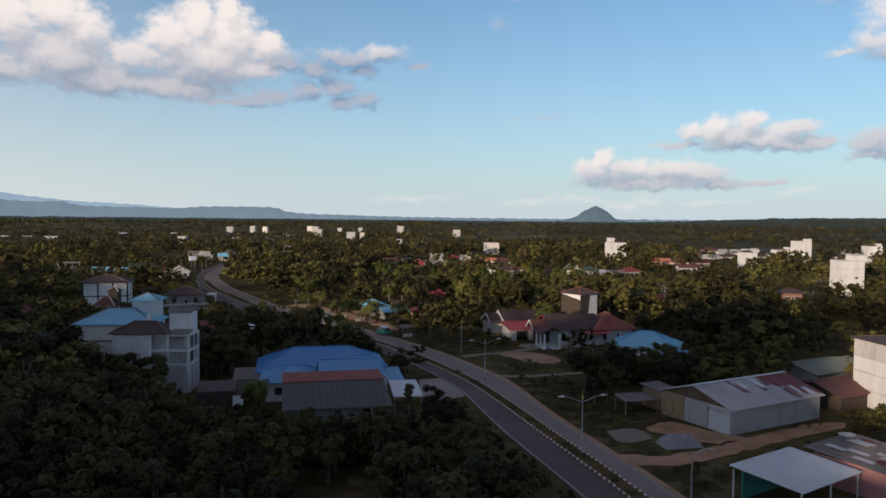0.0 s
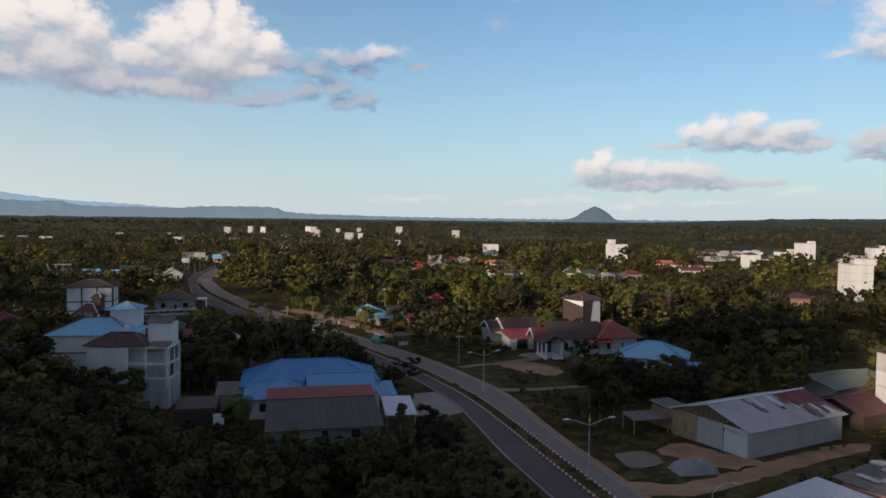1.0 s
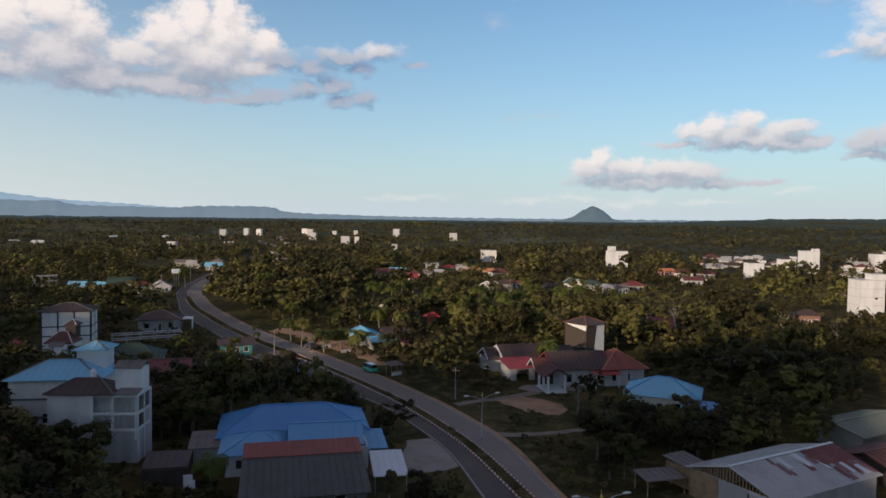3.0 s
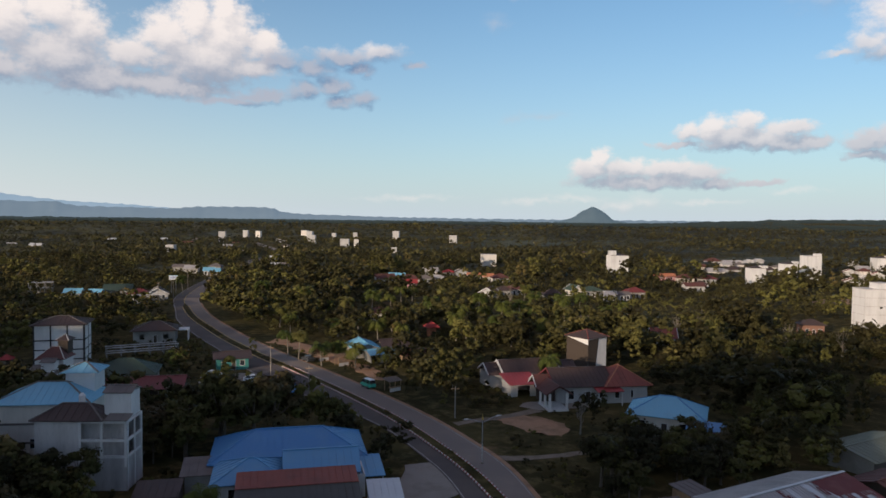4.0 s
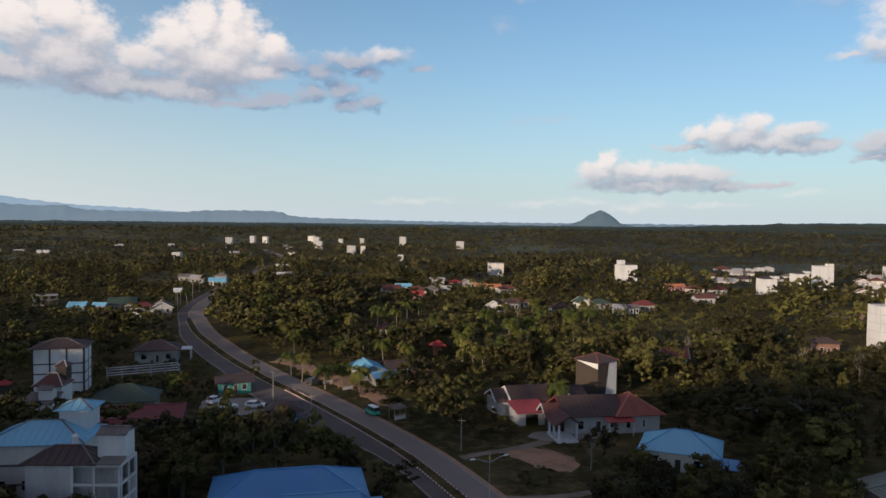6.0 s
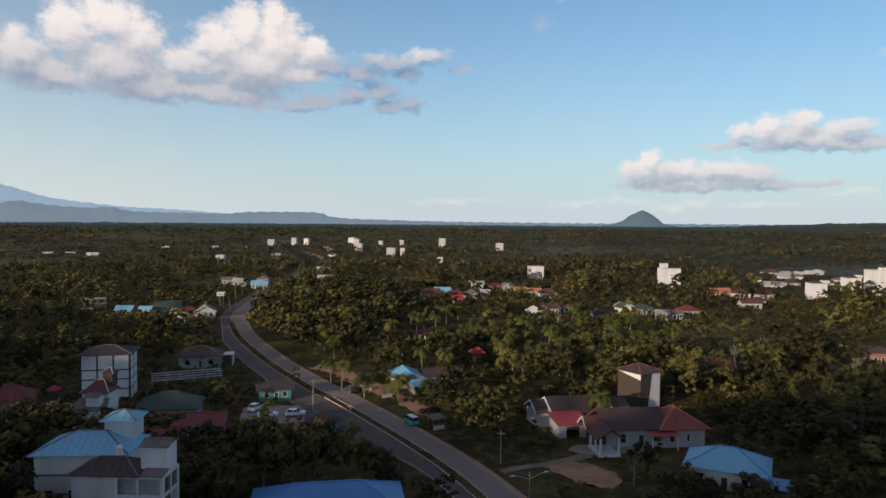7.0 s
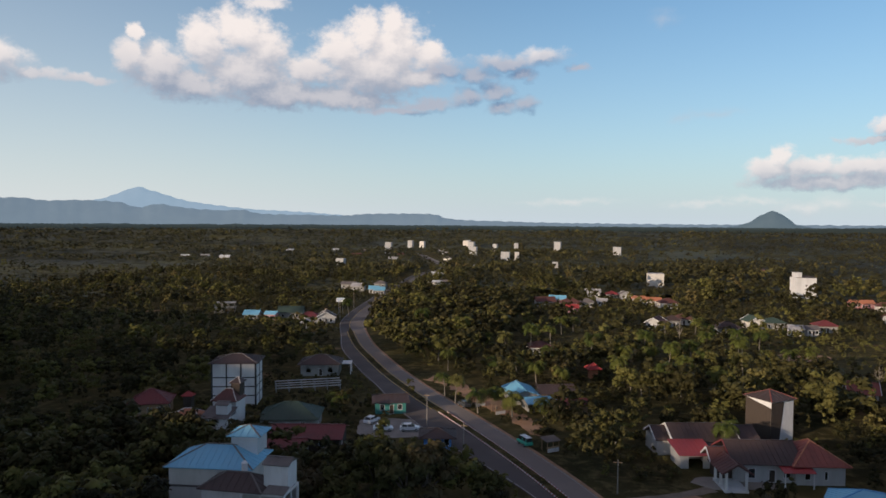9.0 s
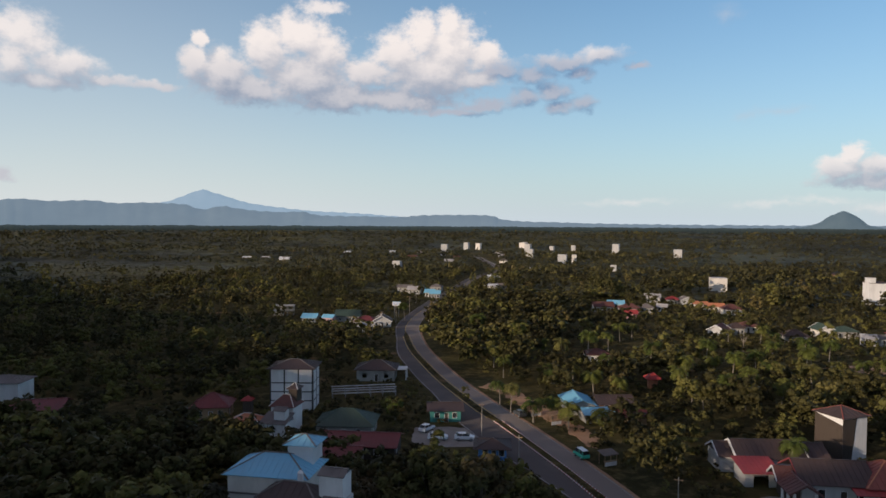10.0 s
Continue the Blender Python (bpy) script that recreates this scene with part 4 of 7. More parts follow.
def villa_complex():
    """The white house with a columned porch, brown and red roofs."""
    b = thing("bungalow", 28.6, 163.2, 11, "white bungalow with brown roof, red hip roof and columned porch", "house")
    claim(28.6, 163.2, 20, 10, 11, 0.5)
    walls(b, 10.5, 8.4, 3.3, M["greyish_white"], {"front": [(2.4, 0.7, 1.2, 1.7, "window"), (5.8, 0.0, 1.1, 2.2, "door"), (8.2, 0.8, 1.2, 1.6, "window")]}, cx=-2.8)
    gable_roof(b, 12.0, 10.4, 3.3, 2.6, M["brown_roof"], cx=-2.6, barge=M["maroon_roof"])
    walls(b, 8.0, 9.0, 3.3, M["greyish_white"], {"front": [(1.4, 0.9, 1.0, 1.5, "window"), (4.6, 0.9, 0.6, 1.5, "window")], "right": [(2.5, 0.9, 1.0, 1.4, "window")]}, cx=5.8, cy=-0.6)
    hip_roof(b, 9.6, 10.4, 3.3, 3.0, M["brick_roof"], cx=5.8, cy=-0.6, cap=M["orange_roof"])
    shed_roof(b, -1.0, 4.2, -7.2, -4.4, 2.7, 3.2, M["red_roof"])
    posts(b, [(-0.7, -6.9), (3.9, -6.9)], 0, 2.7, 0.16, M["white"])
    # porch
    bm = bmesh.new()
    box(bm, -11.2, -7.4, -9.2, -3.4, 0, 0.4)
    part("porch_floor", bm, M["white"], b)
    posts(b, [(-10.9, -8.9), (-7.7, -8.9), (-10.9, -3.8), (-10.9, -6.3)], 0.4, 3.1, 0.36, M["white"], "column")
    walls(b, 3.6, 4.0, 3.1, M["brown_wall"], cx=-8.6, cy=-1.6, name="porch_wall")
    gable_roof(b, 6.8, 5.0, 3.1, 1.5, M["dull_red_roof"], cx=-9.3, cy=-6.0, along="y", barge=M["dull_red_roof"])
    gable_roof(b, 6.0, 4.8, 3.2, 1.8, M["dull_red_roof"], cx=-8.8, cy=-1.4, along="x", barge=M["white"])

    b = thing("neighbour_house", 17.6, 173.4, 15, "low house with dark roof and white bargeboards", "house")
    claim(17.6, 173.4, 15, 9, 15, 0.4)
    walls(b, 12.0, 7.4, 3.1, M["greyish_white"], {"front": [(1.2, 0.8, 1.2, 1.4, "window"), (5, 0, 1, 2.1, "door")]})
    gable_roof(b, 12.6, 9.0, 3.1, 2.2, M["brown_roof"], barge=M["white"])
    gable_roof(b, 3.0, 7.2, 2.9, 1.8, M["brown_roof"], cx=-7.6, cy=0.6, barge=M["white"])
    walls(b, 2.6, 6.2, 2.9, M["greyish_white"], cx=-7.4, cy=0.6)
    gable_roof(b, 5.0, 7.0, 2.8, 1.7, M["brown_roof"], cx=8.6, cy=1.2)
    walls(b, 4.4, 6.0, 2.8, M["block"], cx=8.4, cy=1.2)
    b = thing("garage", 15.6, 165.4, 15, "white garage under a bright red sheet roof", "garage")
    claim(15.6, 165.4, 6, 6, 15, 0.4)
    walls(b, 5.6, 5.2, 2.5, M["greyish_white"], {"front": [(1.4, 0, 2.6, 2.1, "open")]})
    shed_roof(b, -3.3, 3.3, -3.2, 3.2, 2.5, 3.5, M["red_roof"])

    b = thing("tower_house", 32.8, 186.2, 38, "tall square tower with brown cladding, white wall and brown roof", "tower")
    claim(32.8, 186.2, 7, 7, 38, 0.5)
    w, h = 6.2, 8.2
    walls(b, w, w, h, M["white"])
    bm = bmesh.new()
    for p in ([(-w / 2 - 0.06, -w / 2, 0), (-w / 2 - 0.06, w / 2, 0), (-w / 2 - 0.06, w / 2, h - 0.2), (-w / 2 - 0.06, -w / 2, h - 1.4)],):
        a, c = [bm.verts.new(q) for q in p], [bm.verts.new((q[0] + 0.055, q[1], q[2])) for q in p]
        bm.faces.new(a), bm.faces.new(c[::-1])
        for i in range(4):
            bm.faces.new((a[i], c[i], c[(i + 1) % 4], a[(i + 1) % 4]))
    part("side_cladding", bm, M["brown_wall"], b, "dark brown cladding panel")
    bm = bmesh.new()
    p = [(-w / 2, -w / 2 - 0.06, 0), (-0.8, -w / 2 - 0.06, 0), (0.4, -w / 2 - 0.06, h - 0.3), (-w / 2, -w / 2 - 0.06, h - 0.3)]
    a, c = [bm.verts.new(q) for q in p], [bm.verts.new((q[0], q[1] + 0.055, q[2])) for q in p]
    bm.faces.new(a), bm.faces.new(c[::-1])
    for i in range(4):
        bm.faces.new((a[i], c[i], c[(i + 1) % 4], a[(i + 1) % 4]))
    part("front_cladding", bm, M["brown_wall"], b, "dark brown cladding panel")
    hip_roof(b, w + 0.9, w + 0.9, h, 1.5, M["brown_roof"], cap=M["brick_roof"])


def blue_bungalow():
    b = thing("blue_bungalow", 37.4, 142.2, -22, "cream house with pale blue metal hip roof among trees", "house")
    claim(38.4, 142.2, 13, 10, -22, 0.3)
    walls(b, 10.6, 8.0, 3.2, M["cream"], {"front": [(1.0, 0.8, 1.2, 1.5, "window"), (4.6, 0, 1, 2.1, "door"), (7.4, 0.8, 1.4, 1.5, "window")], "left": [(1.4, 0.8, 1.2, 1.5, "window"), (4.6, 0.8, 1.2, 1.5, "window")]})
    hip_roof(b, 12.4, 9.8, 3.2, 2.4, M["lightblue_roof"], cap=M["blue_roof"])
    shed_roof(b, 3.2, 9.0, -7.2, -4.2, 2.5, 3.2, M["blue_roof"])
    posts(b, [(3.6, -6.9), (8.6, -6.9)], 0, 2.5, 0.16, M["white"])
    bm = bmesh.new()
    box(bm, 5.0, 7.4, -5.0, -4.9, 1.6, 2.4)
    part("banner", bm, M["red_roof"], b, "red banner under the eave")


def warehouse():
    b = thing("warehouse", 39.6, 104.6, 29, "corrugated zinc warehouse with rust-patched gable roof", "warehouse")
    claim(39.6, 104.6, 18, 12, 29, 0.3)
    w, d, h = 17.4, 11.4, 3.2
    walls(b, w, d, h, M["zinc"], {"left": [(6.6, 0, 3.6, 2.8, "open")], "right": [(3, 0, 3, 2.6, "open")]}, thick=0.08)
    for k in range(58):    # corrugations of the long wall
        bm = bmesh.new()
        x = -w / 2 + 0.15 + k * 0.3
        box(bm, x, x + 0.12, -d / 2 - 0.035, -d / 2 - 0.003, 0, h)
        part("sheet_rib", bm, M["zinc"], b)
    bm = bmesh.new()    # sliding door over the gable opening
    box(bm, -w / 2 - 0.16, -w / 2 - 0.085, -2.2, 1.55, 0.05, 2.95)
    part("sliding_door", bm, M["zinc"], b, "grey sliding sheet door")
    bm = bmesh.new()
    box(bm, -w / 2 - 0.12, -w / 2 - 0.02, -5.6, -2.3, 0.05, 2.4)
    part("side_panel", bm, M["white_sheet"], b)
    for k in range(4):
        bm = bmesh.new()
        z = 2.45 + k * 0.2
        box(bm, -w / 2 - 0.14, -w / 2 - 0.04, -5.6, -2.4, z, z + 0.11)
        part("slat", bm, M["white"], b)
    for k in range(26):    # open timber battens in the gable
        y = -5.4 + k * 0.42
        top = h + 1.75 * (1 - abs(y) / 5.7) - 0.1
        if top > h + 0.15:
            bm = bmesh.new()
            box(bm, -w / 2 - 0.05, -w / 2 + 0.03, y, y + 0.16, h, top)
            part("batten", bm, M["timber"], b)
    bm = bmesh.new()
    box(bm, -w / 2 - 0.2, -w / 2 - 0.09, 1.6, 5.6, 0.0, 3.15)
    part("plank_wall", bm, M["timber"], b, "weathered timber plank wall")
    roof = gable_roof(b, w + 0.9, d + 1.0, h, 1.9, M["zinc"], rib=0.5)
    rnd = random.Random(7)
    slope = 1.9 / (d / 2 + 0.5)
    for k in range(80):    # rusted and replaced sheets on the front slope
        x, s = rnd.uniform(-3.5, w / 2), rnd.uniform(0.05, 0.8)
        if x < 3.5 and rnd.random() < 0.35:
            continue
        if s < 0.45 and x < 3:
            continue
        y0 = -d / 2 - 0.5 + s * (d / 2 + 0.5)
        length = min(rnd.uniform(0.8, 2.6), (1 - s) * (d / 2 + 0.4))
        wd = rnd.choice((0.3, 0.5, 0.8, 0.8))
        bm = bmesh.new()
        z0 = h + (y0 + d / 2 + 0.5) * slope + 0.045
        lift = rnd.uniform(0, 0.02)
        slab(bm, [(x, y0, z0 + lift), (x + wd, y0, z0 + lift), (x + wd, y0 + length, z0 + length * slope + lift), (x, y0 + length, z0 + length * slope + lift)], 0.02)
        part("rusty_sheet", bm, M["rust"] if rnd.random() < 0.75 else M["white_sheet"], roof)
    bm = bmesh.new()
    slab(bm, [(3.4, -2.9, h + 1.9 - 2.9 * slope + 0.07), (w / 2 + 0.42, -3.3, h + 1.9 - 3.3 * slope + 0.07), (w / 2 + 0.42, -0.25, h + 1.9 - 0.25 * slope + 0.07), (2.6, -0.25, h + 1.9 - 0.25 * slope + 0.07)], 0.03)
    part("rusty_sheet", bm, M["rust"], roof)
    bm = bmesh.new()
    beam(bm, (-w / 2 - 0.5, 0, h + 1.97), (w / 2 + 0.5, 0, h + 1.97), 0.4, 0.06)
    part("ridge_sheet", bm, M["white_sheet"], roof)

    b = thing("timber_shed", 30.2, 108.4, 29, "timber lean-to with a sagging sheet roof", "shed")
    claim(30.2, 108.4, 4, 4, 29, 0.2)
    walls(b, 3.0, 4.6, 2.6, M["timber"])
    shed_roof(b, -1.8, 1.8, -2.6, 2.6, 2.6, 3.1, M["grey_roof"])
    b = thing("open_shelter", 26.0, 106.2, 15, "low open shelter with a flat grey sheet roof", "shelter")
    claim(26, 106.2, 5, 3, 15, 0.2)
    shed_roof(b, -2.6, 2.6, -1.6, 1.6, 1.9, 2.2, M["grey_roof"])
    posts(b, [(-2.4, -1.4), (2.4, -1.4), (-2.4, 1.4), (2.4, 1.4)], 0, 1.95, 0.1, M["timber"])

    plain_house("maroon_shed", 56.4, 112.6, 29, 8.4, 8.0, 2.2, 1.4, "dull_red_roof", "brown_wall", "dark shed with a maroon sheet roof", "gable", windows=False)
    plain_house("green_roofed_shed", 62.5, 127.5, 29, 14, 8.0, 2.4, 1.0, "faded_green", "block", "long shed with a pale dull green sheet roof", "gable", windows=False)

    b = thing("canopy", 32.8, 75.2, 34, "flat pale sheet canopy on thin posts", "canopy")
    claim(32.8, 75.2, 10, 8, 34, 0.2)
    shed_roof(b, -5.1, 5.1, -3.6, 3.6, 2.9, 3.3, M["white_sheet"], rib=0.6)
    posts(b, [(-4.8, -3.3), (0, -3.3), (4.8, -3.3), (-4.8, 3.3), (4.8, 3.3)], 0, 2.9, 0.12, M["white"])
    bm = bmesh.new()
    box(bm, -4.0, 4.4, 2.8, 3.0, 0, 2.6)
    part("back_wall", bm, M["teal_paint"], b)

    b = thing("roadside_shop", 42.6, 79.4, 34, "pink-walled shop under patched dark sheet roofs", "shop")
    claim(42.6, 79.4, 9, 9, 34, 0.2)
    walls(b, 8.0, 8.0, 2.9, M["pink_paint"], {"front": [(3, 0, 1.2, 2.1, "door")]})
    shed_roof(b, -4.6, 4.6, -4.6, 4.6, 2.9, 3.5, M["grey_roof"])
    rnd = random.Random(4)
    for k in range(12):
        bm = bmesh.new()
        x, y = rnd.uniform(-4, 3), rnd.uniform(-4, 2)
        z = 3.03 + (y + 4.6) * 0.065
        slab(bm, [(x, y, z), (x + 0.9, y, z), (x + 0.9, y + 2.0, z + 0.13), (x, y + 2.0, z + 0.13)], 0.02)
        part("loose_sheet", bm, M["zinc"] if k % 3 else M["rust"], b)
    b = thing("satellite_dish", 41.6, 82.4, 20, "white satellite dish on a rooftop pole", "satellite dish", z=3.45)
    bm = bmesh.new()
    rings = [[bm.verts.new((r * math.cos(a * math.tau / 14), r * math.sin(a * math.tau / 14) * 0.9, 0.35 * r * r + 0.5)) for a in range(14)] for r in (0.15, 0.5, 0.9)]
    for r, s in zip(rings, rings[1:]):
        for k in range(14):
            bm.faces.new((r[k], r[(k + 1) % 14], s[(k + 1) % 14], s[k]))
    bm.faces.new(rings[0])
    bmesh.ops.solidify(bm, geom=bm.faces[:], thickness=0.03)
    part("dish", bm, M["white"], b)
    bm = bmesh.new()
    tube(bm, [(0, 0, -0.2), (0, 0, 0.5)], [0.05, 0.05])
    part("pole", bm, M["steel"], b)

    b = thing("tarp_pile", 27.2, 91.6, 12, "heap of sand under a grey tarpaulin", "heap")
    claim(27.2, 91.6, 5, 3, 12, 0.2)
    bm = bmesh.new()
    rnd = random.Random(3)
    nx, ny = 12, 8
    g = [[bm.verts.new((-2.4 + 4.8 * i / nx, -1.5 + 3.0 * j / ny, max(0, 1.15 * math.sin(math.pi * i / nx) ** 0.5 * math.sin(math.pi * j / ny) ** 0.5 + (rnd.uniform(-0.3, 0.3) if 0 < i < nx and 0 < j < ny else 0)))) for i in range(nx + 1)] for j in range(ny + 1)]
    for j in range(ny):
        for i in range(nx):
            bm.faces.new((g[j][i], g[j][i + 1], g[j + 1][i + 1], g[j + 1][i]))
    part("cover", bm, M["tarp"], b)


def tall_block(x, y, rot, w, d, h, label, wall="white", tower=None, bands=3, group="tall white blocks", roof="brown_roof", vents=True, upper=None):
    """A tall windowless bird house: bands, vent holes and a stair tower."""
    b = thing("bird_house", x, y, rot, label, "building", group, z=terrain(x, y) - 0.05)
    claim(x, y, w, d, rot, 0.5)
    if upper:
        walls(b, w, d, h * 0.72, M[wall])
        walls(b, w, d, h * 0.28, M[upper], z=h * 0.72, name="upper_wall")
    else:
        walls(b, w, d, h, M[wall], {"front": [(w * 0.62, h * 0.55, 0.9, 0.7, "open")]} if vents else None)
    for k in range(1, bands + 1):
        z = h * k / (bands + 1)
        for sx0, sx1, sy0, sy1 in ((-w / 2 - 0.05, w / 2 + 0.05, -d / 2 - 0.06, -d / 2 - 0.003), (-w / 2 - 0.06, -w / 2 - 0.003, -d / 2, d / 2), (w / 2 + 0.003, w / 2 + 0.06, -d / 2, d / 2)):
            bm = bmesh.new()
            box(bm, sx0, sx1, sy0, sy1, z, z + 0.16)
            part("ledge", bm, M["concrete"], b)
    for sx in (-w / 2, 0, w / 2):
        bm = bmesh.new()
        box(bm, sx - 0.14, sx + 0.14, -d / 2 - 0.08, -d / 2 - 0.062, 0, h)
        part("pilaster", bm, M[wall], b)
    if roof:
        hip_roof(b, w + 0.7, d + 0.7, h, 1.0, M[roof], rib=1.5)
    else:
        bm = bmesh.new()
        box(bm, -w / 2 - 0.1, w / 2 + 0.1, -d / 2 - 0.1, d / 2 + 0.1, h, h + 0.25)
        part("roof_slab", bm, M["concrete"], b)
    if tower:
        tx, tw, th = tower
        walls(b, tw, tw, th, M[wall], z=h, cx=tx, cy=-d / 2 + tw / 2 + 0.05, name="stair_wall")
        bm = bmesh.new()
        box(bm, tx - tw / 2 - 0.15, tx + tw / 2 + 0.15, -d / 2 - 0.1, -d / 2 + tw + 0.2, h + th, h + th + 0.15)
        part("roof_slab", bm, M["concrete"], b)
    return b


def street_lamp(x, y, rot):
    b = thing("street_lamp", x, y, rot, "double-armed galvanised street lamp on the median", "street lamp", "lamps on the median")
    bm = bmesh.new()
    tube(bm, [(0, 0, 0), (0, 0, 0.3)], [0.22, 0.2], 8)
    part("base", bm, M["paving"], b)
    bm = bmesh.new()
    tube(bm, [(0, 0, 0.3), (0, 0, 3), (0, 0, 6.3)], [0.085, 0.075, 0.06], 8)
    part("pole", bm, M["steel"], b)
    for k in range(5):
        bm = bmesh.new()
        tube(bm, [(0, 0, 0.7 + k * 0.5), (0, 0, 0.95 + k * 0.5)], [0.092, 0.092], 8)
        part("painted_ring", bm, M["kerb_white"], b)
    bm = bmesh.new()
    tube(bm, [(0, 0, 6.2), (0, 0, 6.45), (0, 0, 6.6), (0, 0, 7.1)], [0.10, 0.16, 0.06, 0.01], 8)
    part("finial", bm, M["yellow_line"], b, "yellow pointed finial")
    for s in (-1, 1):
        bm = bmesh.new()
        tube(bm, [(0, 0, 5.9), (s * 0.6, 0, 6.05), (s * 1.4, 0, 6.4), (s * 2.2, 0, 6.55)], [0.05, 0.05, 0.04, 0.035], 6)
        part("arm", bm, M["steel"], b)
        bm = bmesh.new()
        tube(bm, [(s * 2.1, 0, 6.56), (s * 2.4, 0, 6.60), (s * 2.9, 0, 6.60)], [0.05, 0.13, 0.06], 8)
        part("lamp_head", bm, M["white"], b)


def pole(x, y, h, label="thin grey utility pole at the roadside", arm=False, name="utility_pole"):
    b = thing(name, x, y, 0, label, "pole", "utility poles")
    bm = bmesh.new()
    tube(bm, [(0, 0, 0), (0, 0, h)], [0.11, 0.07], 8)
    part("shaft", bm, M["paving"], b)
    bm = bmesh.new()
    if arm:
        tube(bm, [(0, 0, h - 0.1), (0.5, 0, h + 0.5), (1.3, 0, h + 0.8), (1.8, 0, h + 0.75)], [0.05, 0.045, 0.04, 0.04], 6)
        part("arm", bm, M["steel"], b)
        bm = bmesh.new()
        tube(bm, [(1.7, 0, h + 0.76), (2.2, 0, h + 0.7)], [0.09, 0.05], 8)
        part("lamp_head", bm, M["white"], b)
    else:
        box(bm, -0.7, 0.7, -0.05, 0.05, h - 0.5, h - 0.4)
        part("crossarm", bm, M["timber"], b)


def car(name, x, y, rot, paint, label, van=False, roof_paint=None):
    b = thing(name, x, y, rot, label, "car", "parked cars", z=0.06)
    length, wd = (3.8, 1.55) if van else (4.1, 1.68)
    prof = [(-length / 2, 0.35), (-length / 2, 0.85), (-length / 2 + 0.1, 1.0), (length / 2 - 0.9, 1.0), (length / 2, 0.78), (length / 2, 0.35)]
    if van:
        cab = [(-length / 2 + 0.05, 1.0), (-length / 2 + 0.1, 1.75), (length / 2 - 1.0, 1.75), (length / 2 - 0.35, 1.0)]
    else:
        cab = [(-length / 2 + 0.25, 1.0), (-length / 2 + 0.75, 1.48), (length / 2 - 1.75, 1.48), (length / 2 - 1.0, 1.0)]

    def extrude(pts, half, mat, nm, parent, taper=0.0):
        bm = bmesh.new()
        a = [bm.verts.new((p[0], -half + taper * max(0, p[1] - 1.0), p[1])) for p in pts]
        c = [bm.verts.new((p[0], half - taper * max(0, p[1] - 1.0), p[1])) for p in pts]
        bm.faces.new(a), bm.faces.new(c[::-1])
        for i in range(len(pts)):
            bm.faces.new((a[i], c[i], c[(i + 1) % len(pts)], a[(i + 1) % len(pts)]))
        bmesh.ops.recalc_face_normals(bm, faces=bm.faces)
        bmesh.ops.bevel(bm, geom=bm.edges[:], offset=0.05, segments=2, affect="EDGES")
        return part(nm, bm, mat, parent)
    body = extrude(prof, wd / 2, M[paint], "body", b)
    extrude(cab, wd / 2 - 0.06, M["glass"], "windows", b, 0.25)
    bm = bmesh.new()
    zt = cab[1][1]
    box(bm, cab[1][0] + 0.02, cab[2][0] - 0.02, -wd / 2 + 0.2, wd / 2 - 0.2, zt - 0.02, zt + 0.05)
    part("roof_panel", bm, M[roof_paint or paint], b)
    for px in (cab[0][0] + 0.12, (cab[1][0] + cab[2][0]) / 2):
        for s in (-1, 1):
            bm = bmesh.new()
            beam(bm, (px, s * (wd / 2 - 0.06), 1.0), (px + 0.1, s * (wd / 2 - 0.2), zt), 0.1, 0.06)
            part("pillar", bm, M[paint], b)
    for px in (-length / 2 + 0.75, length / 2 - 0.75):
        for s in (-1, 1):
            bm = bmesh.new()
            tube(bm, [(px, s * (wd / 2 - 0.2), 0.3), (px, s * (wd / 2 + 0.02), 0.3)], [0.3, 0.3], 12)
            wheel = part("wheel", bm, M["rubber"], b)
            bm = bmesh.new()
            tube(bm, [(px, s * (wd / 2 + 0.02), 0.3), (px, s * (wd / 2 + 0.04), 0.3)], [0.18, 0.16], 10)
            part("rim", bm, M["steel"], wheel)
    for s in (-1, 1):
        bm = bmesh.new()
        box(bm, length / 2 - 0.04, length / 2 + 0.02, s * 0.55 - 0.15, s * 0.55 + 0.15, 0.6, 0.74)
        part("headlight", bm, M["white"], b)


concrete_block()
blue_villa()
white_block()
stacked_house()
grey_house()
concrete_frame()
blue_compound()
villa_complex()
blue_bungalow()
warehouse()
unfinished_house()

# other houses on both sides of the road
plain_house("green_roofed_house", -63.5, 169.0, 15, 11.5, 8.6, 2.8, 2.5, "green_roof", "block", "low house under a dark green sheet hip roof")
plain_house("red_roofed_hall", -55.2, 158.0, 12, 14.0, 8.0, 2.7, 1.5, "maroon_roof", "brown_wall", "long low hall under a dark red sheet roof", "gable")
plain_house("red_roofed_shed", -57.0, 150.6, 12, 9.0, 6.0, 2.4, 1.2, "maroon_roof", "block", "low shed under a dark red sheet roof", "gable")
plain_house("teal_shop", -47.4, 186.6, 20, 6.8, 6.6, 2.7, 1.0, "brown_roof", "teal_paint", "small teal-painted shop with a brown roof", "gable", over=0.8)
plain_house("blue_kiosk", -30.8, 163.8, 14, 5.2, 4.8, 2.5, 1.1, "brown_roof", "blue_paint", "small blue-painted kiosk with a brown roof", "hip", over=1.0)
plain_house("red_pavilion", -98.0, 171.0, 24, 7.8, 7.0, 3.0, 2.5, "maroon_roof", "timber", "timber house under a dark red hip roof", cap="maroon_roof")
plain_house("red_hut", -89.8, 172.5, 10, 1.8, 1.8, 4.2, 0.8, "red_roof", "brown_wall", "narrow tall hut with a small red roof", windows=False, over=0.3)
plain_house("orange_roofed_house", -82.2, 160.6, 12, 7.6, 6.0, 2.8, 2.0, "orange_roof", "cream", "small house under a faded orange hip roof", cap="cream")
plain_house("long_red_house", -133.0, 156.0, 30, 11.5, 8.4, 3.2, 1.5, "maroon_roof", "brown_wall", "dark wooden house under a worn red roof", "gable")
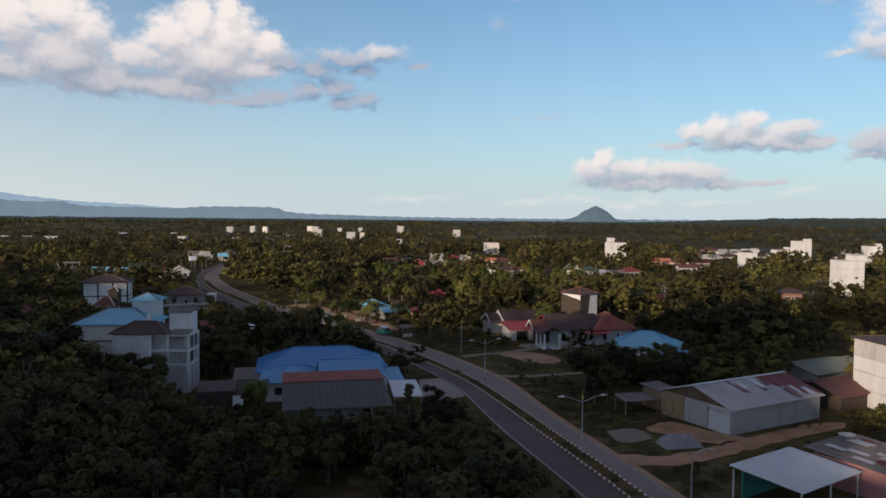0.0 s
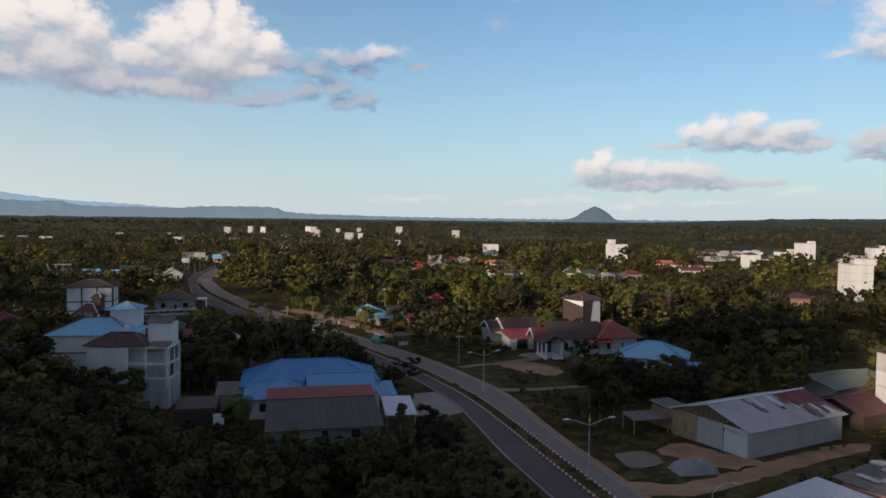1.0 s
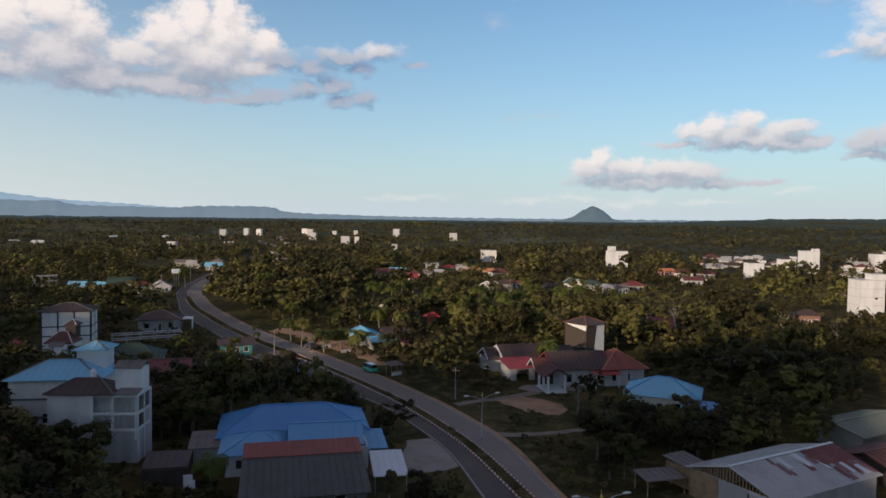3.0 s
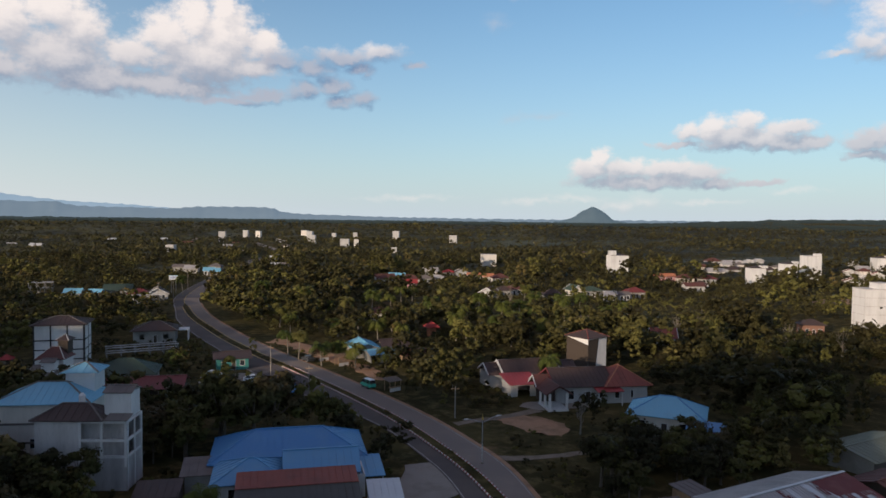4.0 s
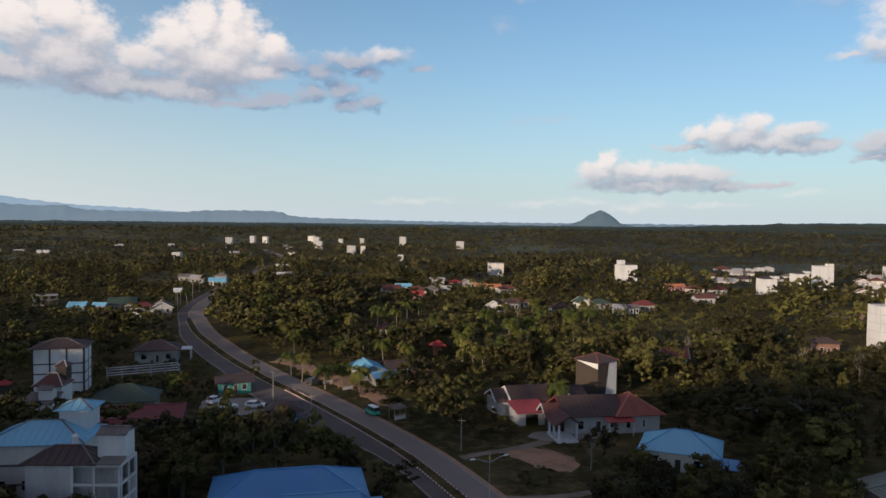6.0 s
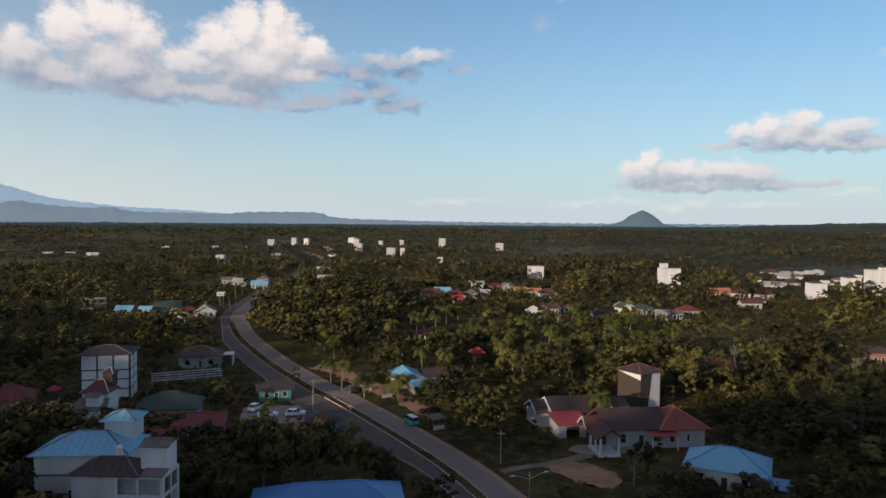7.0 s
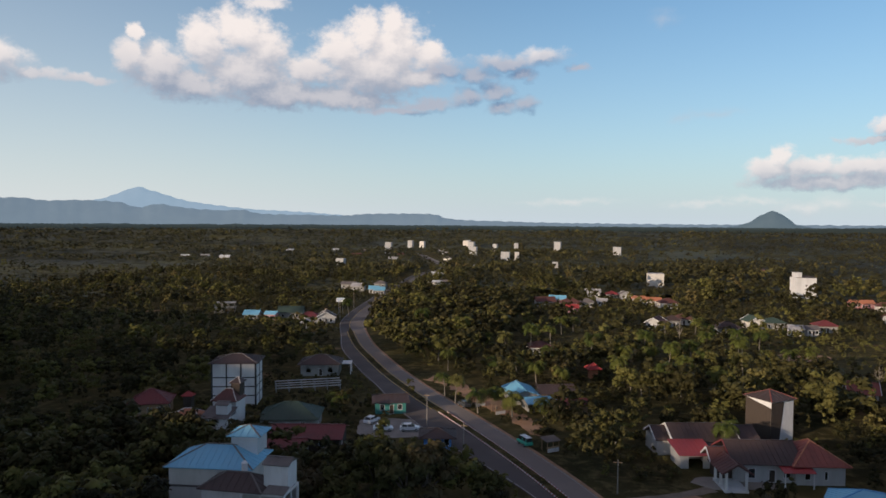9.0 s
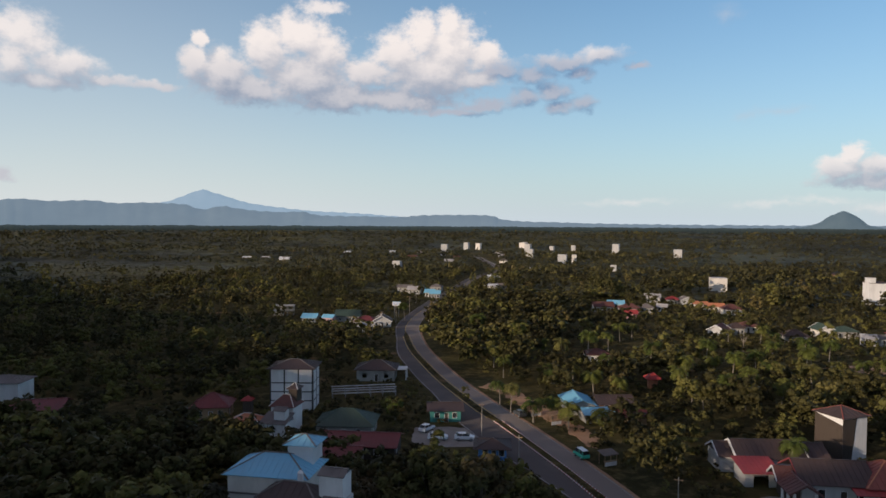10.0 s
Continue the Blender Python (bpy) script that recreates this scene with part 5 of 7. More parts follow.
plain_house("blue_hut", -121.0, 151.5, 20, 5.0, 3.4, 2.1, 0.8, "blue_roof", "block", "small hut under a blue sheet roof", "gable", windows=False)
plain_house("white_house", -150.5, 163.5, 20, 9.0, 7.0, 6.2, 1.2, "grey_roof", "white", "plain white two-storey house among trees")
plain_house("red_roofed_cottage", 61.8, 224.5, -10, 6.2, 6.4, 2.2, 2.3, "brick_roof", "white", "white cottage with red gabled roof and white bargeboards", "gable", barge="white")
plain_house("brick_hut", 112.8, 243.5, -8, 6.4, 5.0, 3.4, 1.4, "brown_roof", "brick", "small brick house with a maroon roof")
plain_house("blue_market_house", -19.6, 203.5, 20, 6.2, 9.5, 2.3, 1.3, "lightblue_roof", "block", "low house under patched pale blue sheets", "gable", along="y")
plain_house("blue_lean_house", -14.5, 196.0, 25, 6.4, 5.4, 2.1, 0.8, "lightblue_roof", "block", "low blue-roofed lean-to beside a house", "gable", windows=False)
plain_house("brown_market_house", -11.5, 205.5, 20, 8.0, 6.6, 2.4, 1.4, "brown_roof", "timber", "low house under a rusty brown roof", "gable")
plain_house("rusty_shed", -7.0, 196.5, 20, 6.0, 4.6, 2.0, 0.8, "rust", "timber", "low shed under a rusty sheet roof", "gable", windows=False)
plain_house("red_gazebo", -3.0, 232.5, 20, 2.1, 2.1, 2.8, 1.5, "red_roof", "orange_roof", "small bright red roofed pavilion among trees", over=0.9, windows=False)
plain_house("hidden_red_house", -21.0, 265.0, 20, 7.0, 6.0, 2.8, 1.5, "dull_red_roof", "cream", "house with a red roof half hidden by palms")

# x, y, turn, walls, roof, width, depth, kind
VILLAGE = [(-30.5, 398, 18, "white", "dull_red_roof", 10.5, 7, "gable"), (-25, 412, 0, "white", "lightblue_roof", 9, 6, "gable"), (-17.4, 395, 14, "cream", "dull_red_roof", 10.5, 7.5, "hip"), (-16.4, 376, 4, "pink_paint", "red_roof", 7.5, 6, "gable"),
           (-9.5, 400, 10, "block", "grey_roof", 7, 6, "hip"), (-7.5, 450, 6, "white", "zinc", 9, 6, "gable"), (3.1, 445, -4, "cream", "red_roof", 7, 6, "hip"), (10.2, 445, 20, "white", "grey_roof", 7.5, 7, "gable_front"), (17, 428, 0, "white", "orange_roof", 7, 5, "gable"),
           (24, 418, 0, "cream", "orange_roof", 8, 5, "gable"), (30.5, 409, 8, "cream", "dull_red_roof", 9.5, 8, "hip"), (20.2, 334, -22, "white", "dull_red_roof", 7, 8, "gable_front"), (27, 341, 6, "block", "brown_roof", 6, 6, "hip"), (32.5, 350, -8, "cream", "dull_red_roof", 8.5, 7, "hip"),
           (46.5, 329, 10, "block", "brown_roof", 9, 7, "hip"), (59.5, 347, 16, "cream", "green_roof", 6.8, 8, "gable_front"), (66.5, 346, 8, "block", "green_roof", 9, 7, "hip"), (71, 328, 0, "white", "zinc", 5, 5, "gable"), (77.2, 331, 6, "white", "grey_roof", 5, 5, "gable"),
           (85.2, 342, 4, "block", "maroon_roof", 8.5, 7, "hip"), (-2, 408, 0, "white", "zinc", 5, 4, "gable")]
FAR_VILLAGE = [(128, 437, 4, "pink_paint", "orange_roof", 12, 6, "gable"), (136, 426, -4, "cream", "dull_red_roof", 10, 7, "hip"), (146, 420, 6, "white", "maroon_roof", 9.5, 7, "hip"), (122.5, 374, 8, "white", "dull_red_roof", 10.5, 6, "gable"), (131, 388, 0, "cream", "brown_roof", 7, 6, "hip"),
               (172.5, 478, 4, "cream", "zinc", 12, 7, "gable"), (193, 500, 0, "white", "brown_roof", 9, 7, "hip"), (216, 598, 6, "white", "dull_red_roof", 12, 8, "hip"), (221, 580, 0, "white", "zinc", 8, 6, "gable"), (220, 556, -6, "cream", "grey_roof", 7, 6, "hip"), (233, 588, 4, "white", "zinc", 7, 6, "gable_front"),
               (245, 597, 0, "white", "zinc", 7, 6, "gable_front"), (259, 612, 5, "white", "zinc", 7.5, 6, "gable_front"), (208, 548, 0, "cream", "zinc", 9, 6, "gable"), (217, 505, 4, "white", "brown_roof", 8, 6, "gable"), (235, 527, 0, "cream", "grey_roof", 8, 6, "hip"), (180, 520, 0, "cream", "dull_red_roof", 8, 6, "hip"),
               (318, 578, 0, "white", "zinc", 7, 6, "gable"), (265, 490, -20, "white", "dull_red_roof", 8, 7, "gable_front"), (251, 457, -24, "white", "dull_red_roof", 8, 7, "gable_front"), (246.5, 438, -22, "white", "zinc", 8, 7, "gable_front"), (224, 416, -20, "white", "dull_red_roof", 8.5, 7, "gable_front"),
               (233, 412, -20, "cream", "brown_roof", 8, 7, "hip"), (264, 459, -24, "white", "maroon_roof", 8, 7, "gable_front"), (294, 526, -10, "white", "zinc", 8, 6, "gable"), (280, 500, -10, "cream", "dull_red_roof", 8, 7, "hip"), (120, 645, 10, "cream", "zinc", 7, 6, "gable")]
LEFT_VILLAGE = [(-149, 313, 10, "block", "lightblue_roof", 6.6, 6, "gable"), (-135, 322, 12, "block", "green_roof", 11.5, 8, "gable"), (-122, 312, 10, "cream", "maroon_roof", 9, 7, "hip"), (-115.5, 314, 24, "white", "grey_roof", 8.5, 8, "gable_front"), (-114.8, 297, 14, "white", "zinc", 4.2, 3.6, "gable"),
                (-140.5, 314, 0, "pink_paint", "lightblue_roof", 5, 4, "gable"), (-159.5, 459, 8, "block", "grey_roof", 10, 6, "gable"), (-149, 448, 6, "block", "zinc", 8.5, 6, "gable"), (-129, 428, 10, "block", "lightblue_roof", 6, 6, "gable"), (-135, 436, 6, "white", "lightblue_roof", 6, 6, "gable"), (-142, 470, 0, "block", "grey_roof", 8, 6, "hip"),
                (-125, 560, 6, "white", "white_sheet", 11, 6, "gable"), (-111, 492, 4, "cream", "white_sheet", 9, 4, "gable"), (-106, 500, 4, "block", "grey_roof", 8, 4, "gable"), (-110, 656, 4, "white", "white_sheet", 12, 6, "gable"), (-179, 660, 0, "block", "grey_roof", 8, 7, "hip"), (-225, 767, 8, "white", "zinc", 10, 7, "gable"),
                (-199, 910, 0, "white", "zinc", 9, 7, "gable"), (-268, 880, 6, "white", "zinc", 9, 8, "hip"), (-289, 828, 0, "cream", "dull_red_roof", 12, 7, "gable"), (-319, 941, 0, "block", "grey_roof", 12, 8, "hip"), (-366, 957, 4, "white", "white_sheet", 9, 7, "gable"), (-415, 916, 0, "white", "white_sheet", 9, 7, "gable"),
                (-410, 742, 0, "white", "white_sheet", 13, 6, "gable"), (-436, 744, 6, "white", "zinc", 10, 6, "gable"), (-455, 736, 0, "cream", "white_sheet", 12, 6, "gable"), (-172, 800, 0, "cream", "grey_roof", 9, 7, "hip"), (-240, 850, 0, "block", "dull_red_roof", 9, 8, "hip"), (-215, 960, 0, "cream", "zinc", 9, 8, "gable")]
NAMES = {"dull_red_roof": "dull red roof", "maroon_roof": "dark red roof", "brown_roof": "brown roof", "red_roof": "red roof", "brick_roof": "terracotta roof", "lightblue_roof": "pale blue roof", "green_roof": "green roof", "zinc": "zinc roof", "grey_roof": "grey roof", "orange_roof": "faded orange roof", "blue_roof": "blue roof", "white_sheet": "white sheet roof"}
WALLS = {"cream": "cream", "white": "white", "pink_paint": "pink", "blue_paint": "blue", "block": "grey"}
rng = random.Random(11)
for x, y, rot, wall, roof, wide, deep, kind in VILLAGE + FAR_VILLAGE + LEFT_VILLAGE:
    far = y > 480
    plain_house("cottage", x, y, rot + rng.uniform(-4, 4), wide * 0.9, deep * 0.9, rng.uniform(2.5, 3.0), deep * rng.uniform(0.24, 0.32), roof, "greyish_white" if wall == "white" else wall, f"{WALLS[wall]} village house with a {NAMES[roof]}", "hip" if kind == "hip" else "gable", "village houses",
                windows=not far, barge="white" if kind == "gable_front" else None, along="y" if kind == "gable_front" else "x")

# tall white blocks
tall_block(137.2, 254.0, 3, 7.8, 6.8, 13.4, "tall cream-white block with ledges and stair tower", "white", (2.6, 4.6, 2.0), 4, roof=None)
tall_block(111.4, 482.0, 8, 11.2, 9.0, 12.2, "tall white block with a stair tower", "white", (-4.4, 4.0, 2.8), 0)
tall_block(31.5, 524.5, 4, 10.0, 8.0, 9.4, "pale block with dark openings", "cream", None, 2, roof=None)
tall_block(211.4, 436.0, 6, 8.4, 7.6, 15.2, "tall white block with a stair tower", "white", (2.6, 3.2, 1.4), 0, roof=None)
tall_block(209.6, 459.0, 6, 8.0, 7.0, 9.4, "white block with a stair tower", "white", (3.4, 3.0, 1.4), 0)
tall_block(172.4, 419.0, 6, 7.6, 7.6, 9.2, "white block with a dark roof", "white", (3.4, 3.4, 1.2), 0)
tall_block(312.0, 534.0, 0, 10.0, 9.0, 10.0, "white block beyond the village", "white", (3, 3, 1.5), 0)
tall_block(66.2, 109.4, 6, 12.0, 9.0, 9.6, "white three-storey block with bare concrete top storey and brown roof", "white", None, 3, upper="concrete")
for x, y, w, h in ((-68, 1040, 11, 15), (12, 955, 12, 12), (-46, 688, 6, 6.5), (-105, 782, 11, 11), (-96, 806, 6, 10), (-160, 890, 11, 12), (-218, 1140, 11, 12), (-150, 1000, 7, 12), (-127, 1046, 7, 12),
                   (-308, 1015, 11, 12), (-300, 1105, 9, 12), (-282, 1110, 9, 11), (-234, 1240, 9, 10), (-192, 1048, 10, 13), (-240, 652, 9, 8)):
    tall_block(x, y, rng.uniform(-10, 12), w * 0.8, w * 0.75, h, "distant tall white block above the trees", "greyish_white" if rng.random() < 0.8 else "cream", None, 0, roof=None, vents=False)
plain_house("brick_block", 119, 640, 10, 8, 7, 6.5, 1.2, "brown_roof", "brick", "two-storey brick house among trees")

# lamps, poles, cars
street_lamp(15.05, 88.0, 12)
street_lamp(6.05, 124.7, 24)
for x, y, h in ((2.6, 147.5, 5.5), (-111.5, 320, 9), (-117, 352, 9), (-100.0, 330, 7), (-131, 400, 9), (-107.1, 293.5, 9), (-36, 176, 7), (-24.5, 158, 6.5), (2.5, 168.5, 6)):
    pole(x, y, h)
pole(22.4, 73.5, 4.6, "curved white lamp post beside the road", True, "lamp_post")
car("hatchback", -48.0, 175.6, 75, "car_white", "white hatchback parked on a concrete yard")
car("sedan", -43.9, 170.6, 15, "car_white", "white car parked on a concrete yard")
car("sedan", -38.6, 172.0, 15, "car_white", "white car parked on a concrete yard")
car("minivan", -14.6, 168.6, 125, "car_green", "green and white minivan parked at the roadside", True, "car_white")
car("pickup", -31.5, 193.5, 125, "car_dark", "dark car parked under palms at the roadside")


def billboard(x, y, rot, h, w, ph, label):
    b = thing("billboard", x, y, rot, label, "billboard", "roadside signs")
    claim(x, y, 2, 2, rot, 0.2)
    posts(b, [(-w * 0.25, 0), (w * 0.25, 0)], 0, h, 0.16, M["steel"])
    bm = bmesh.new()
    box(bm, -w / 2, w / 2, -0.22, -0.1, h - ph, h)
    board = part("board", bm, M["white"], b)
    for k in range(3):
        bm = bmesh.new()
        z = h - ph * (0.3 + 0.25 * k)
        box(bm, -w * 0.38, w * (0.38 - 0.12 * k), -0.25, -0.222, z, z + ph * 0.1)
        part("text_bar", bm, M["blue_paint"], board)
    bm = bmesh.new()
    box(bm, -w / 2 - 0.1, w / 2 + 0.1, -0.3, 0.1, h, h + 0.12)
    part("cap", bm, M["lightblue_roof"], b)


billboard(-119.0, 340, 14, 7.5, 3.8, 1.8, "tall white roadside billboard on two steel posts")
billboard(-77.5, 287.5, 20, 3.2, 1.8, 1.8, "small white sign board at the edge of trees")


def stall(x, y, rot, roof, label):
    b = thing("market_stall", x, y, rot, label, "stall", "roadside stalls")
    claim(x, y, 3, 2.4, rot, 0.2)
    posts(b, [(-1.3, -0.9), (1.3, -0.9), (-1.3, 0.9), (1.3, 0.9)], 0, 2.2, 0.09, M["timber"])
    shed_roof(b, -1.6, 1.6, -1.2, 1.2, 2.1, 2.5, M[roof], rib=0.5)
    bm = bmesh.new()
    box(bm, -1.3, 1.3, -1.0, -0.4, 0.75, 0.85)
    part("counter", bm, M["timber"], b)
    bm = bmesh.new()
    box(bm, -1.25, 1.25, -0.98, -0.92, 0.0, 0.74)
    part("front_board", bm, M["white"], b)


stall(-69.5, 283.5, 20, "white_sheet", "small white roadside stall with a sheet roof")
stall(-28.5, 195.5, 40, "rust", "dark roadside stall with a rusty sheet roof")
stall(-23.0, 190.0, 40, "timber", "timber roadside stall under palms")
stall(-9.5, 166.5, 40, "grey_roof", "grey roadside stall beside parked vehicles")

# ---- far hills ----


def hill_range(name, profile, dist, depth, mat, label, base=-30.0, eye=36.0):
    """A range of hills from headings and heights in degrees, as rough slopes in front of and behind the crest."""
    rnd = random.Random(len(profile))
    pts = smooth_line(profile, 0.25)
    verts, faces = [], []
    rows = 7
    for i, p in enumerate(pts):
        a = radians(p.x)
        top = eye + dist * math.tan(radians(p.y)) + 2.2 * math.sin(i * 1.7) + rnd.uniform(-1.5, 1.5)
        for j in range(rows):
            k = j / (rows - 1)
            r = dist - depth + 2 * depth * k
            f = math.sin(math.pi * k) ** 0.8
            z = base + (top - base) * f + (rnd.uniform(-5, 5) if 0 < j < rows - 1 and j != rows // 2 else 0)
            verts.append((r * math.sin(a), r * math.cos(a), z))
    for i in range(len(pts) - 1):
        for j in range(rows - 1):
            q = i * rows + j
            faces.append((q, q + 1, q + rows + 1, q + rows))
    tagged(mesh_part(name, verts, faces, mat, smooth=True), label, "hills", kind="structure")


RIDGE = [(-62, 1.2), (-56, 1.6), (-52, 1.3), (-49.4, 1.42), (-48.1, 1.53), (-46.0, 1.42), (-43.5, 1.5), (-42.0, 1.32), (-40.1, 1.4), (-37.4, 1.31), (-36.0, 0.94), (-34.5, 1.2), (-32.8, 0.95), (-30.3, 0.78), (-28.5, 0.82),
         (-27.2, 0.55), (-24.1, 0.5), (-21, 0.46), (-19.0, 0.6), (-16, 0.64), (-13.6, 0.6), (-12.3, 0.24), (-7.8, 0.08), (-3.5, 0.0), (5, -0.05), (20, -0.02), (34, 0.0)]
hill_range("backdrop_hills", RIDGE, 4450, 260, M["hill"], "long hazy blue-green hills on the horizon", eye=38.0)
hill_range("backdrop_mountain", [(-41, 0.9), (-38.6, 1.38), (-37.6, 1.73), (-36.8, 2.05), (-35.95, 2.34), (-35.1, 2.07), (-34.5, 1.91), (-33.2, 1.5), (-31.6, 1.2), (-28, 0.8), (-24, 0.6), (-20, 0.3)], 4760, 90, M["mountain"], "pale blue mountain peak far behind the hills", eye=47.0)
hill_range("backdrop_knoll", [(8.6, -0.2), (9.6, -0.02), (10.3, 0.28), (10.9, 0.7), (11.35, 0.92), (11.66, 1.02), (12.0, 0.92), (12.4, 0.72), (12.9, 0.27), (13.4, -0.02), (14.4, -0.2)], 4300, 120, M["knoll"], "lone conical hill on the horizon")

# ---- plants ----


def leaf_cloud(rnd, clumps, per_clump, size, up=0.30, jitter=0.5):
    """Leaves as small pointed blades on the skins of clumps (x, y, z, rx, rz); n x 3 x 3."""
    out = []
    for cx, cy, cz, rx, rz in clumps:
        d = rnd.normal(size=(per_clump, 3))
        d /= np.linalg.norm(d, axis=1, keepdims=True)
        rad = rnd.uniform(0.58, 1.18, (per_clump, 1))
        p = d * rad * np.array([rx, rx, rz]) + np.array([cx, cy, cz])
        nrm = d * 0.75 + np.array([0, 0, up]) + rnd.normal(size=(per_clump, 3)) * jitter * 0.5
        nrm /= np.linalg.norm(nrm, axis=1, keepdims=True)
        t = np.cross(nrm, rnd.normal(size=(per_clump, 3)))
        t /= np.linalg.norm(t, axis=1, keepdims=True) + 1e-9
        b = np.cross(nrm, t)
        s = size * rnd.uniform(0.6, 1.3, (per_clump, 1))
        out.append(np.stack([p - t * s * 0.5 - b * s * 0.38, p - t * s * 0.5 + b * s * 0.38, p + t * s * 0.75 - nrm * s * 0.12], axis=1))
    return np.concatenate(out)


def core_shape():
    bm = bmesh.new()
    tips = [bm.verts.new(p) for p in ((0, 0, -1), (1, 0, 0), (0, 1, 0), (-1, 0, 0), (0, -1, 0), (0, 0, 1))]
    for a, b in ((1, 2), (2, 3), (3, 4), (4, 1)):
        bm.faces.new((tips[a], tips[b], tips[5])), bm.faces.new((tips[b], tips[a], tips[0]))
    bm.verts.index_update()
    v = np.array([q.co[:] for q in bm.verts])
    f = np.array([[q.index for q in t.verts] for t in bm.faces])
    bm.free()
    return v, f


CORE_V, CORE_F = core_shape()


def crown(seed, height, spread, clump_count, per_clump, leaf, shape="round"):
    """One crown standing on z=0 at the trunk's foot: quads of leaves, and triangles of the dark cores of its clumps."""
    rnd = np.random.RandomState(seed)
    clumps = []
    for k in range(clump_count):
        if shape == "tall":
            h = rnd.uniform(0.35, 0.97)
            r = spread * (0.55 * (1.05 - h) + 0.12)
        else:
            h = rnd.uniform(0.42, 0.92)
            r = spread * 0.66 * math.sqrt(max(0.05, 1 - ((h - 0.6) / 0.42) ** 2))
        a = k * 2.4 + rnd.uniform(-0.5, 0.5)
        q = r * rnd.uniform(0.45, 1.0)
        size = spread * rnd.uniform(0.15, 0.36) * (0.75 if shape == "tall" else 1) * (16 / max(16, clump_count)) ** 0.35
        clumps.append((q * math.cos(a), q * math.sin(a), h * height, size, size * rnd.uniform(0.6, 0.85)))
    quads = leaf_cloud(rnd, clumps, per_clump, leaf)
    cores_v, cores_f = [], []
    for k, (x, y, z, rx, rz) in enumerate(clumps):
        wob = 1 + 0.18 * rnd.normal(size=(len(CORE_V), 1))
        cores_f.append(CORE_F + len(CORE_V) * k)
        cores_v.append(CORE_V * wob * np.array([rx, rx, rz]) * 0.76 + np.array([x, y, z]))
    return quads, np.concatenate(cores_v), np.concatenate(cores_f), clumps


def mesh_from(name, quads, cv, cf, mat, tint=None):
    me = bpy.data.meshes.new(name)
    nq = len(quads)
    verts = np.concatenate([quads.reshape(-1, 3), cv]).astype(np.float32)
    loops = np.concatenate([np.arange(nq * 3), (cf + nq * 3).ravel()]).astype(np.int32)
    starts = (np.arange(nq + len(cf)) * 3).astype(np.int32)
    me.vertices.add(len(verts)), me.loops.add(len(loops)), me.polygons.add(len(starts))
    me.vertices.foreach_set("co", verts.ravel())
    me.loops.foreach_set("vertex_index", loops)
    me.polygons.foreach_set("loop_start", starts)
    me.update(calc_edges=True)
    if tint is not None:
        me.attributes.new("tint", "FLOAT", "POINT").data.foreach_set("value", tint.astype(np.float32))
    me.validate()
    me.materials.append(mat)
    return me


def trunk_bm(height, clumps, r0):
    bm = bmesh.new()
    lean = (height * 0.03, height * 0.02)
    tube(bm, [(0, 0, -0.3), (lean[0] * 0.5, 0, height * 0.3), (lean[0], lean[1], height * 0.62)], [r0, r0 * 0.75, r0 * 0.4], 7)
    for x, y, z, rx, rz in clumps[:6]:
        tube(bm, [(lean[0] * 0.6, lean[1] * 0.4, height * 0.34), (x * 0.5, y * 0.5, (height * 0.36 + z) / 2), (x, y, z)], [r0 * 0.4, r0 * 0.25, r0 * 0.08], 5)
    return bm


# trees near the start: things of their own, with trunk and crown
TREE_KINDS = []
for k, (h, sp, nc, pc, lf, sh, bark) in enumerate(((7.0, 3.2, 20, 84, 0.36, "round", "bark"), (8.4, 3.0, 22, 78, 0.36, "round", "bark"), (5.4, 2.6, 18, 80, 0.34, "round", "bark"),
                                                  (9.4, 2.5, 22, 66, 0.36, "tall", "pale_bark"), (6.2, 3.0, 19, 84, 0.36, "round", "bark"), (4.2, 2.3, 14, 80, 0.32, "round", "bark"))):
    quads, cv, cf, clumps = crown(20 + k, h, sp, nc, pc, lf, sh)
    TREE_KINDS.append((h, mesh_from("crown", quads, cv, cf, M["leaf"]), clumps, bark))

BLOCK_ROWS = []


def clear(x, y, extra=0.0):
    """True where no building, path or road lies."""
    for fx, fy, r in FOOTPRINTS:
        if abs(fx - x) < r + extra and abs(fy - y) < r + extra and (fx - x) ** 2 + (fy - y) ** 2 < (r + extra) ** 2:
            return False
    if 20 < y < 1000:
        d, off = road_distance(x, y)
        if d < 30 and left_edge(y) - 1.2 - extra < off < right_edge(y) + 2.0 + extra:
            return False
    return True


